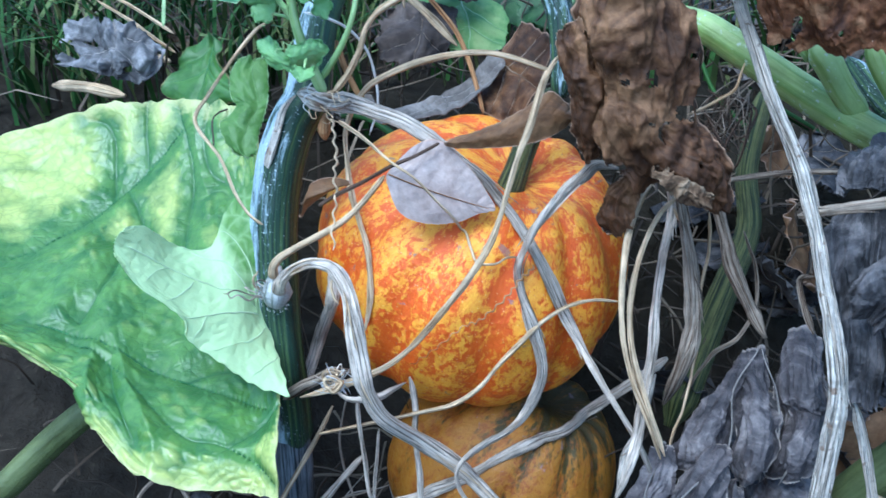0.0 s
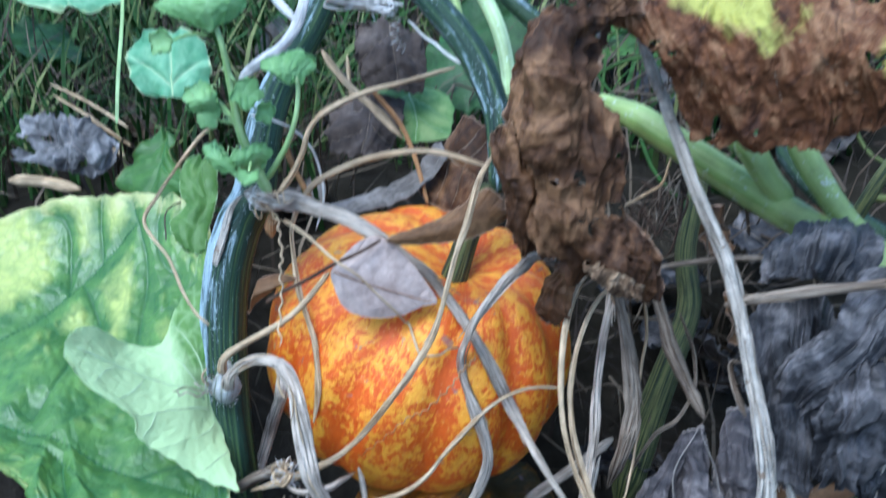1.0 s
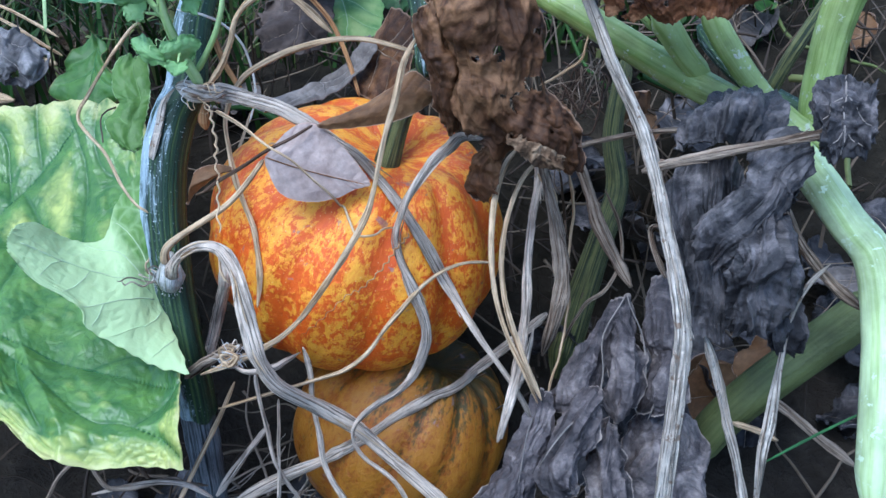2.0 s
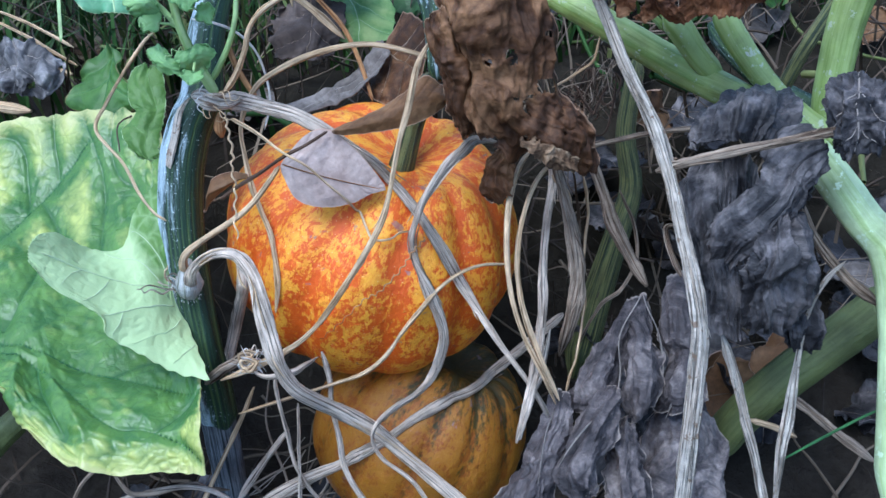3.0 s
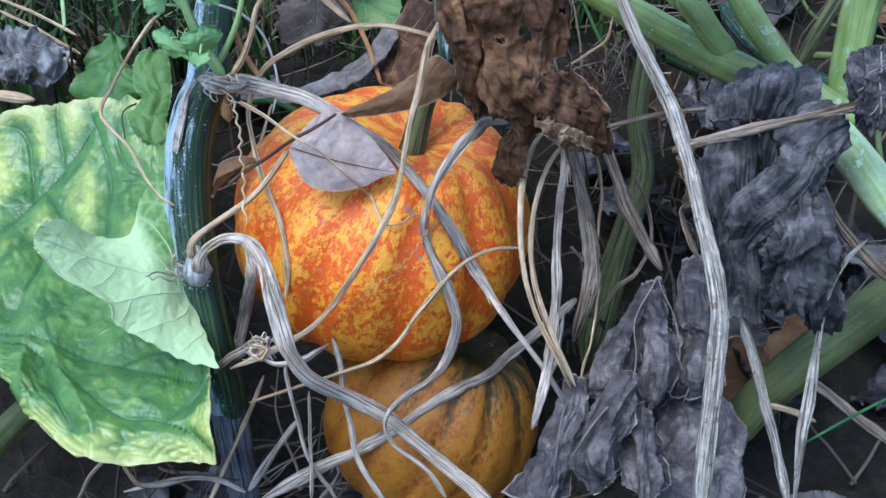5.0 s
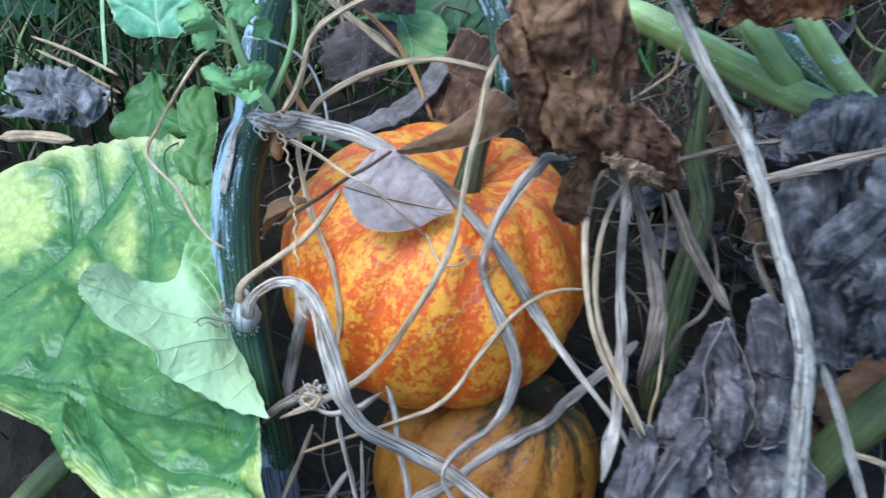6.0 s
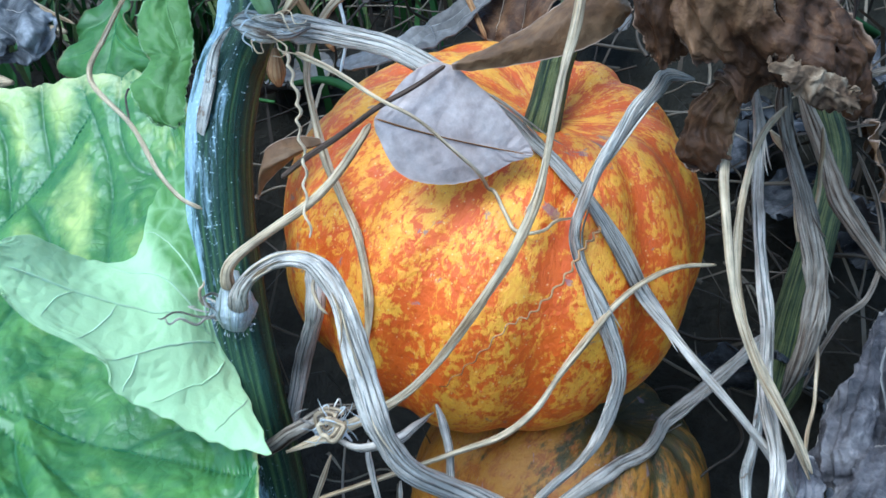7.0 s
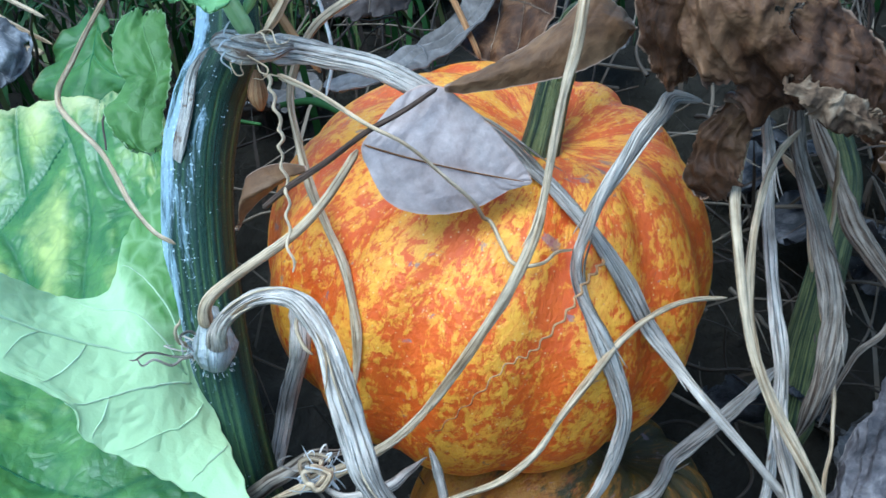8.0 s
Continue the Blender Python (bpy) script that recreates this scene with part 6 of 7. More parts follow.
green_stalk([(0.367, 0.474, 0.211), (0.340, 0.469, 0.188), (0.312, 0.465, 0.166), (0.283, 0.460, 0.143), (0.260, 0.461, 0.112), (0.238, 0.458, 0.075)], [0.014, 0.0145, 0.0145, 0.014, 0.0135, 0.0135], M_OLIVESTEM, "thick olive vine rising from shaded soil")
# The dark peduncle green paints this stalk's shade into its colour.
strand("leaf_stalk", [(0.240, 0.720, 0.274), (0.222, 0.674, 0.229), (0.220, 0.638, 0.198), (0.201, 0.604, 0.170), (0.180, 0.574, 0.130), (0.160, 0.543, 0.089)], [0.007, 0.008, 0.009, 0.010, 0.012, 0.013], M_PEDUNCLE, "shaded green stalk behind hanging straws", "leaf stalk", S, **THICK)
strand("leaf_stalk", [(0.378, 0.668, 0.336), (0.346, 0.631, 0.320), (0.332, 0.620, 0.305), (0.315, 0.610, 0.277)], [0.005, 0.005, 0.005], M_PEDUNCLE, "short green stalk among the dead vines", "leaf stalk", S, **THICK)
strand("leaf_stalk", [(0.185, 0.519, 0.360), (0.196, 0.489, 0.337), (0.200, 0.465, 0.321), (0.201, 0.433, 0.301), (0.203, 0.406, 0.281), (0.203, 0.388, 0.264), (0.200, 0.375, 0.239), (0.194, 0.358, 0.208), (0.188, 0.342, 0.171), (0.183, 0.329, 0.137)], [0.0020, 0.0024, 0.0024, 0.0024], M_YOUNG, "slim fresh green stalk by the node", "leaf stalk", S)
green_stalk([(-0.346, 0.508, 0.033), (-0.306, 0.533, 0.065), (-0.272, 0.541, 0.093), (-0.244, 0.552, 0.107)], [0.011, 0.011, 0.0105, 0.010], M_OLIVESTEM, "green stalk under the large leaf")
strand("leaf_stalk", [(0.056, 0.808, 0.430), (0.068, 0.781, 0.405), (0.080, 0.757, 0.383), (0.086, 0.732, 0.362), (0.087, 0.709, 0.343)], [0.0060, 0.0060, 0.0058, 0.0055, 0.0050], M_MINT, "light green stalk behind the runner", "leaf stalk", S, **THICK)
green_stalk([(0.041, 0.845, 0.415), (0.047, 0.816, 0.385), (0.053, 0.791, 0.364)], [0.0042, 0.0042, 0.0040], M_GREENSTEM, "slim light green stalk behind the runner")
strand("vine_runner", [(0.077, 0.735, 0.424), (0.094, 0.720, 0.409), (0.114, 0.706, 0.393), (0.124, 0.699, 0.382)], [0.0065, 0.0070, 0.0070, 0.0060], M_RUNNER, "bluish green runner under the half dead leaf", "vine", S, **THICK)
strand("vine_runner", [(0.384, 0.603, 0.249), (0.361, 0.632, 0.255), (0.336, 0.662, 0.262), (0.315, 0.698, 0.276), (0.301, 0.733, 0.290)], [0.008, 0.009, 0.009, 0.009, 0.008], M_RUNNER, "dark green runner behind the leaf stalks", "vine", S, **THICK)

# ---- withered leaves ----
W = "withered leaves"
brown = holder("withered_leaf", (0.14, 0.476, 0.32))
leaf_sheet("blade", [
        [(0.161, 0.558, 0.455), (0.160, 0.551, 0.454), (0.160, 0.553, 0.448)],
        [(0.137, 0.549, 0.461), (0.136, 0.541, 0.458), (0.138, 0.552, 0.447)],
        [(0.115, 0.541, 0.460), (0.117, 0.528, 0.457), (0.125, 0.542, 0.441)],
        [(0.095, 0.534, 0.450), (0.105, 0.511, 0.449), (0.121, 0.528, 0.428)],
        [(0.082, 0.529, 0.431), (0.101, 0.501, 0.433), (0.126, 0.520, 0.414)],
        [(0.073, 0.518, 0.405), (0.102, 0.491, 0.407), (0.148, 0.514, 0.394)],
        [(0.081, 0.506, 0.375), (0.107, 0.487, 0.381), (0.143, 0.505, 0.370)],
        [(0.085, 0.497, 0.350), (0.112, 0.484, 0.356), (0.151, 0.498, 0.348)],
        [(0.103, 0.493, 0.333), (0.131, 0.482, 0.333), (0.164, 0.494, 0.331)],
        [(0.120, 0.496, 0.318), (0.139, 0.486, 0.320), (0.163, 0.489, 0.313)]], M_RUSSET, brown, nu=200, nv=130, rounded=0.06, ragged=0.09, crumple=0.0045, crumple_scale=85.0, pleats=0.016, pleat_count=2, pleat_detail=2, wrinkle=0.010, wrinkles=(4.5, 5.0), thick=0.0006, seed=6.6, holes=0.16, stretch=(1.3, 1.0, 0.7))
leaf_sheet("torn_edge", [
        [(0.111, 0.482, 0.335), (0.116, 0.479, 0.340), (0.123, 0.482, 0.342)],
        [(0.113, 0.475, 0.329), (0.118, 0.470, 0.338), (0.126, 0.475, 0.339)],
        [(0.125, 0.471, 0.327), (0.129, 0.466, 0.335), (0.135, 0.473, 0.336)],
        [(0.139, 0.469, 0.321), (0.140, 0.463, 0.330), (0.144, 0.471, 0.330)],
        [(0.154, 0.471, 0.316), (0.153, 0.466, 0.325), (0.154, 0.473, 0.326)]], M_TATTER, brown, "straw-coloured frayed edge", nu=90, nv=40, rounded=0.1, ragged=0.34, teeth=0.02, crumple=0.005, crumple_scale=70.0, wrinkle=0.006, wrinkles=(6.0, 3.0), seed=2.9, holes=0.34)
leaf_sheet("fold", [
        [(0.104, 0.506, 0.324), (0.114, 0.499, 0.328), (0.125, 0.496, 0.327)],
        [(0.098, 0.506, 0.304), (0.106, 0.499, 0.312), (0.118, 0.496, 0.314)],
        [(0.092, 0.505, 0.289), (0.103, 0.498, 0.297), (0.116, 0.499, 0.301)],
        [(0.102, 0.501, 0.277), (0.109, 0.494, 0.281), (0.116, 0.496, 0.286)]], M_RUSSET, brown, nu=50, nv=50, rounded=0.2, ragged=0.2, crumple=0.004, crumple_scale=60.0, wrinkle=0.006, wrinkles=(2.0, 4.0), seed=12.9, holes=0.12)
for fold in ([
        [(0.069, 0.532, 0.406), (0.081, 0.518, 0.412), (0.094, 0.530, 0.403)],
        [(0.071, 0.520, 0.381), (0.081, 0.504, 0.388), (0.093, 0.517, 0.376)],
        [(0.077, 0.512, 0.362), (0.087, 0.497, 0.372), (0.101, 0.511, 0.361)],
        [(0.080, 0.507, 0.343), (0.086, 0.499, 0.345), (0.096, 0.508, 0.343)],
        [(0.083, 0.506, 0.329), (0.087, 0.503, 0.329), (0.093, 0.506, 0.329)]], [
        [(0.137, 0.524, 0.345), (0.145, 0.509, 0.349), (0.157, 0.515, 0.340)],
        [(0.133, 0.509, 0.333), (0.144, 0.487, 0.342), (0.162, 0.501, 0.330)],
        [(0.138, 0.498, 0.318), (0.150, 0.481, 0.324), (0.166, 0.491, 0.314)],
        [(0.145, 0.493, 0.307), (0.153, 0.486, 0.307), (0.161, 0.492, 0.305)]]):
    leaf_sheet("fold", fold, M_RUSSET, brown, nu=90, nv=70, rounded=0.25, ragged=0.10, crumple=0.004, crumple_scale=60.0, pleats=0.006, pleat_count=2, wrinkle=0.008, wrinkles=(2.0, 4.0), seed=fold[0][0][0] * 50, thick=0.0006)
seat(brown)
tagged(brown, "crumpled russet brown withered leaf hanging down", "withered leaf", W)
yellow = leaf_sheet("withered_leaf", [
        [(0.115, 0.636, 0.471), (0.160, 0.627, 0.474), (0.206, 0.613, 0.477), (0.243, 0.587, 0.471), (0.267, 0.550, 0.457), (0.299, 0.537, 0.473)],
        [(0.116, 0.598, 0.466), (0.155, 0.587, 0.466), (0.192, 0.573, 0.470), (0.230, 0.556, 0.469), (0.263, 0.526, 0.456), (0.297, 0.510, 0.466)],
        [(0.120, 0.559, 0.460), (0.156, 0.551, 0.454), (0.187, 0.537, 0.459), (0.225, 0.529, 0.462), (0.260, 0.507, 0.454), (0.296, 0.491, 0.463)],
        [(0.159, 0.555, 0.441), (0.174, 0.534, 0.435), (0.197, 0.515, 0.441), (0.231, 0.507, 0.445), (0.260, 0.496, 0.444), (0.294, 0.478, 0.453)],
        [(0.176, 0.547, 0.408), (0.187, 0.528, 0.405), (0.208, 0.510, 0.413), (0.239, 0.502, 0.418), (0.263, 0.497, 0.427), (0.294, 0.480, 0.437)],
        [(0.186, 0.537, 0.382), (0.200, 0.523, 0.378), (0.220, 0.511, 0.385), (0.241, 0.499, 0.384), (0.262, 0.504, 0.400), (0.293, 0.492, 0.418)]], M_RUSSET_YELLOW, nu=150, nv=200, rounded=0.06, ragged=0.11, crumple=0.0035, crumple_scale=70.0, pleats=0.012, pleat_count=6, wrinkle=0.009, wrinkles=(1.6, 15.0), fine=0.25, thick=0.0007, seed=1.7, holes=0.09,
    age=lambda u, v: 1.25 * (1 - np.clip((u - 0.28) / 0.25, 0, 1)) * (1 - np.clip((v - 0.55) / 0.12, 0, 1)) + 1.1 * np.exp(-(((v - 0.93) / 0.09) ** 2) - ((u - 0.55) / 0.3) ** 2) + 0.5 * np.exp(-(((v - 0.5) / 0.05) ** 2) - ((u - 0.5) / 0.15) ** 2),
    ribs=[("midrib", [(0.05, 0.45), (0.5, 0.49), (0.95, 0.5)], 0.0006, M_TWIG), ("vein", [(0.2, 0.46), (0.5, 0.33), (0.85, 0.15)], 0.0004, M_TWIG), ("vein", [(0.25, 0.47), (0.55, 0.6), (0.85, 0.8)], 0.0004, M_TWIG)], proud=-0.0004)
tagged(yellow, "half dead leaf, yellow-green above with brown drooping margin", "withered leaf", W)
def folded_leaf(name, folds, mat, rib_mat, label, seed, **more):
    """A dead leaf crumpled into several overlapping folds."""
    thing = holder(name, min((p for f in folds for row in f for p in row), key=lambda p: p[2]))
    for k, f in enumerate(folds):
        leaf_sheet("fold", f, mat, thing, nu=120, nv=110, rounded=0.6, ragged=0.06, seed=seed + 1.7 * k, veins=(0.0, 0.5, 1, 0.5, 6), vein_depth=-0.0012, thick=0.0009, **more)
    seat(thing)
    tagged(thing, label, "withered leaf", W)
    return thing


BLACK_FOLDS = []
BLACK_FOLDS.append([[(0.244, 0.527, 0.314), (0.260, 0.531, 0.327), (0.278, 0.528, 0.332), (0.294, 0.513, 0.328)],
        [(0.225, 0.503, 0.316), (0.239, 0.492, 0.331), (0.259, 0.484, 0.340), (0.281, 0.491, 0.329)],
        [(0.217, 0.490, 0.307), (0.231, 0.476, 0.321), (0.249, 0.468, 0.327), (0.264, 0.474, 0.318)]])
BLACK_FOLDS.append([[(0.219, 0.497, 0.307), (0.237, 0.484, 0.316), (0.262, 0.480, 0.318)],
        [(0.213, 0.476, 0.289), (0.231, 0.459, 0.299), (0.257, 0.457, 0.304)],
        [(0.217, 0.458, 0.264), (0.234, 0.443, 0.277), (0.251, 0.443, 0.286)],
        [(0.222, 0.446, 0.244), (0.235, 0.431, 0.254), (0.246, 0.431, 0.261)],
        [(0.224, 0.434, 0.216), (0.235, 0.422, 0.217), (0.246, 0.425, 0.221)]])
BLACK_FOLDS.append([[(0.284, 0.452, 0.347), (0.279, 0.431, 0.345), (0.283, 0.434, 0.332)],
        [(0.268, 0.462, 0.336), (0.262, 0.434, 0.332), (0.274, 0.434, 0.315)],
        [(0.254, 0.451, 0.314), (0.253, 0.428, 0.316), (0.267, 0.433, 0.306)],
        [(0.233, 0.450, 0.295), (0.233, 0.425, 0.295), (0.249, 0.427, 0.281)],
        [(0.220, 0.448, 0.267), (0.228, 0.433, 0.273), (0.238, 0.430, 0.269)]])
BLACK_FOLDS.append([[(0.248, 0.439, 0.298), (0.257, 0.432, 0.308), (0.272, 0.438, 0.304)],
        [(0.240, 0.421, 0.281), (0.246, 0.402, 0.298), (0.269, 0.419, 0.287)],
        [(0.238, 0.413, 0.263), (0.245, 0.397, 0.275), (0.268, 0.413, 0.263)],
        [(0.240, 0.411, 0.240), (0.247, 0.400, 0.245), (0.263, 0.411, 0.240)]])
BLACK_FOLDS.append([[(0.269, 0.442, 0.242), (0.274, 0.435, 0.250), (0.287, 0.442, 0.243)],
        [(0.266, 0.427, 0.232), (0.271, 0.419, 0.237), (0.284, 0.424, 0.228)],
        [(0.268, 0.420, 0.214), (0.272, 0.415, 0.215), (0.279, 0.418, 0.211)]])
black = folded_leaf("withered_leaf", BLACK_FOLDS, M_BLACK, M_GREYRIB, "shrivelled blackened leaf folded over a green stalk", 3.3, crumple=0.0012, crumple_scale=50.0, pleats=0.010, pleat_count=3, pleat_detail=2, wrinkle=0.013, wrinkles=(0.9, 8.0), fine=0.10)
curl = leaf_sheet("withered_leaf", [
        [(0.283, 0.455, 0.370), (0.293, 0.445, 0.382), (0.307, 0.438, 0.380)],
        [(0.275, 0.436, 0.362), (0.286, 0.425, 0.372), (0.301, 0.419, 0.372)],
        [(0.274, 0.423, 0.353), (0.283, 0.413, 0.356), (0.299, 0.410, 0.359)],
        [(0.277, 0.423, 0.344), (0.285, 0.418, 0.346), (0.300, 0.415, 0.349)]], M_BLACK, nu=80, nv=80, rounded=0.4, ragged=0.10, crumple=0.005, crumple_scale=60.0, pleats=0.006, pleat_count=3, thick=0.0008, seed=5.3, wrinkle=0.012, wrinkles=(4.0, 5.0), proud=-0.0001, trough=0.004, ribs=[("midrib", [(0.02, 0.5), (0.5, 0.53), (0.95, 0.5)], 0.0007, M_GREYRIB), ("vein", [(0.2, 0.5), (0.4, 0.75), (0.55, 0.95)], 0.0004, M_GREYRIB), ("vein", [(0.2, 0.5), (0.4, 0.27), (0.55, 0.06)], 0.0004, M_GREYRIB), ("vein", [(0.5, 0.53), (0.68, 0.75), (0.8, 0.93)], 0.0004, M_GREYRIB), ("vein", [(0.5, 0.53), (0.68, 0.3), (0.8, 0.08)], 0.0004, M_GREYRIB)])
tagged(curl, "small crumpled black leaf at a stalk's end", "withered leaf", W)
GREY_FOLDS = []
GREY_FOLDS.append([[(0.133, 0.454, 0.160), (0.137, 0.449, 0.170), (0.142, 0.449, 0.162)],
        [(0.121, 0.439, 0.149), (0.130, 0.427, 0.165), (0.143, 0.431, 0.154)],
        [(0.107, 0.421, 0.134), (0.119, 0.405, 0.154), (0.137, 0.417, 0.144)],
        [(0.095, 0.408, 0.124), (0.111, 0.390, 0.142), (0.128, 0.399, 0.129)],
        [(0.068, 0.397, 0.110), (0.103, 0.377, 0.125), (0.126, 0.386, 0.111)]])
GREY_FOLDS.append([[(0.190, 0.507, 0.189), (0.194, 0.507, 0.196), (0.198, 0.507, 0.191)],
        [(0.172, 0.484, 0.175), (0.177, 0.475, 0.188), (0.183, 0.480, 0.178)],
        [(0.153, 0.464, 0.165), (0.165, 0.453, 0.180), (0.177, 0.458, 0.165)],
        [(0.140, 0.452, 0.158), (0.155, 0.436, 0.169), (0.172, 0.441, 0.160)],
        [(0.138, 0.445, 0.149), (0.150, 0.431, 0.155), (0.169, 0.436, 0.152)]])
GREY_FOLDS.append([[(0.167, 0.445, 0.164), (0.171, 0.444, 0.172), (0.174, 0.440, 0.162)],
        [(0.146, 0.431, 0.154), (0.157, 0.420, 0.173), (0.169, 0.427, 0.165)],
        [(0.133, 0.415, 0.142), (0.144, 0.399, 0.162), (0.161, 0.411, 0.152)],
        [(0.126, 0.405, 0.137), (0.135, 0.386, 0.148), (0.151, 0.401, 0.144)],
        [(0.132, 0.396, 0.128), (0.140, 0.383, 0.133), (0.151, 0.391, 0.126)]])
GREY_FOLDS.append([[(0.197, 0.507, 0.192), (0.200, 0.507, 0.197), (0.204, 0.505, 0.189)],
        [(0.182, 0.480, 0.178), (0.192, 0.471, 0.190), (0.204, 0.474, 0.170)],
        [(0.182, 0.459, 0.167), (0.190, 0.446, 0.188), (0.203, 0.459, 0.174)],
        [(0.177, 0.443, 0.153), (0.185, 0.430, 0.169), (0.199, 0.447, 0.166)],
        [(0.176, 0.435, 0.143), (0.180, 0.432, 0.148), (0.185, 0.438, 0.151)]])
GREY_FOLDS.append([[(0.170, 0.441, 0.151), (0.176, 0.434, 0.150), (0.184, 0.439, 0.144)],
        [(0.165, 0.425, 0.138), (0.174, 0.413, 0.150), (0.185, 0.421, 0.133)],
        [(0.160, 0.410, 0.127), (0.169, 0.394, 0.136), (0.184, 0.412, 0.128)],
        [(0.153, 0.394, 0.113), (0.170, 0.380, 0.120), (0.192, 0.392, 0.110)]])
GREY_FOLDS.append([[(0.216, 0.523, 0.193), (0.229, 0.522, 0.204), (0.242, 0.520, 0.197)],
        [(0.211, 0.491, 0.175), (0.220, 0.474, 0.194), (0.235, 0.480, 0.186)],
        [(0.212, 0.478, 0.166), (0.220, 0.464, 0.177), (0.235, 0.467, 0.168)],
        [(0.202, 0.455, 0.153), (0.210, 0.437, 0.175), (0.230, 0.449, 0.160)],
        [(0.197, 0.441, 0.133), (0.209, 0.431, 0.154), (0.231, 0.440, 0.149)]])
GREY_FOLDS.append([[(0.194, 0.458, 0.131), (0.214, 0.452, 0.140), (0.249, 0.457, 0.130)],
        [(0.187, 0.433, 0.115), (0.210, 0.418, 0.128), (0.246, 0.427, 0.107)],
        [(0.161, 0.402, 0.082), (0.197, 0.384, 0.091), (0.242, 0.396, 0.074)]])
grey = folded_leaf("withered_leaf", GREY_FOLDS, M_SLATE, M_GREYRIB, "slate grey dead leaf with curled pleats hanging to the soil", 8.1, crumple=0.0022, crumple_scale=65.0, pleats=0.005, pleat_count=2, pleat_detail=2, ruffle=0.002, wrinkle=0.008, wrinkles=(1.4, 4.0), fine=0.16)
for ridge in ([(0.198, 0.498, 0.201), (0.179, 0.472, 0.189), (0.175, 0.451, 0.174), (0.170, 0.434, 0.166)], [(0.199, 0.498, 0.201), (0.205, 0.472, 0.183), (0.203, 0.449, 0.171), (0.193, 0.437, 0.162)], [(0.138, 0.444, 0.169), (0.124, 0.422, 0.163), (0.118, 0.403, 0.155), (0.113, 0.389, 0.145)], [(0.170, 0.431, 0.168), (0.149, 0.412, 0.171), (0.133, 0.401, 0.161), (0.127, 0.400, 0.147)], [(0.127, 0.400, 0.143), (0.137, 0.382, 0.139), (0.155, 0.392, 0.141)], [(0.221, 0.437, 0.176), (0.206, 0.431, 0.167), (0.202, 0.433, 0.148)]):
    tube("vein", ridge, [0.0004, 0.0006, 0.0006, 0.0003], M_GREYRIB, grey, "", wobble=0.4, kink=0.003, step=0.002, sides=8)
seat(grey)
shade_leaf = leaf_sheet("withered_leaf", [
        [(0.173, 0.526, 0.132), (0.206, 0.524, 0.130), (0.237, 0.515, 0.134)],
        [(0.167, 0.491, 0.103), (0.206, 0.482, 0.107), (0.248, 0.473, 0.111)],
        [(0.150, 0.442, 0.071), (0.196, 0.430, 0.072), (0.244, 0.424, 0.079)]], M_BLACK, nu=70, nv=70, rounded=0.3, ragged=0.1, crumple=0.008, crumple_scale=25.0, seed=9.1, proud=-0.0001, trough=0.004, ribs=[("midrib", [(0.02, 0.5), (0.5, 0.53), (0.95, 0.5)], 0.0007, M_GREYRIB), ("vein", [(0.2, 0.5), (0.4, 0.75), (0.55, 0.95)], 0.0004, M_GREYRIB), ("vein", [(0.2, 0.5), (0.4, 0.27), (0.55, 0.06)], 0.0004, M_GREYRIB), ("vein", [(0.5, 0.53), (0.68, 0.75), (0.8, 0.93)], 0.0004, M_GREYRIB), ("vein", [(0.5, 0.53), (0.68, 0.3), (0.8, 0.08)], 0.0004, M_GREYRIB)])
tagged(shade_leaf, "dark dead leaf in the shade near the soil", "withered leaf", W)
bd1 = leaf_sheet("withered_leaf", [
        [(-0.059, 0.651, 0.286), (-0.024, 0.651, 0.294), (0.012, 0.656, 0.308), (0.035, 0.683, 0.327)],
        [(-0.048, 0.629, 0.290), (-0.019, 0.626, 0.293), (0.018, 0.629, 0.305), (0.045, 0.656, 0.325)]], M_LITTER, nu=50, nv=100, rounded=0.3, ragged=0.06, crumple=0.005, crumple_scale=35.0, seed=2.6, proud=-0.0001, trough=0.004, ribs=[("midrib", [(0.02, 0.5), (0.5, 0.53), (0.95, 0.5)], 0.0007, M_GREYRIB), ("vein", [(0.2, 0.5), (0.4, 0.75), (0.55, 0.95)], 0.0004, M_GREYRIB), ("vein", [(0.2, 0.5), (0.4, 0.27), (0.55, 0.06)], 0.0004, M_GREYRIB), ("vein", [(0.5, 0.53), (0.68, 0.75), (0.8, 0.93)], 0.0004, M_GREYRIB), ("vein", [(0.5, 0.53), (0.68, 0.3), (0.8, 0.08)], 0.0004, M_GREYRIB)])
tagged(bd1, "grey curled dead leaf behind the pumpkin", "withered leaf", W)
bd2 = leaf_sheet("withered_leaf", [
        [(0.010, 0.659, 0.296), (0.034, 0.676, 0.317), (0.054, 0.695, 0.343)],
        [(0.026, 0.633, 0.293), (0.048, 0.644, 0.317), (0.066, 0.670, 0.343)],
        [(0.046, 0.618, 0.290), (0.063, 0.625, 0.316), (0.077, 0.655, 0.339)]], M_RUSSET, nu=60, nv=80, rounded=0.3, ragged=0.06, crumple=0.004, crumple_scale=30.0, seed=4.6, proud=-0.0001, trough=0.004, ribs=[("midrib", [(0.02, 0.5), (0.5, 0.53), (0.95, 0.5)], 0.0007, M_TWIG), ("vein", [(0.2, 0.5), (0.4, 0.75), (0.55, 0.95)], 0.0004, M_TWIG), ("vein", [(0.2, 0.5), (0.4, 0.27), (0.55, 0.06)], 0.0004, M_TWIG), ("vein", [(0.5, 0.53), (0.68, 0.75), (0.8, 0.93)], 0.0004, M_TWIG), ("vein", [(0.5, 0.53), (0.68, 0.3), (0.8, 0.08)], 0.0004, M_TWIG)])
tagged(bd2, "brown dead leaf behind the pumpkin", "withered leaf", W)
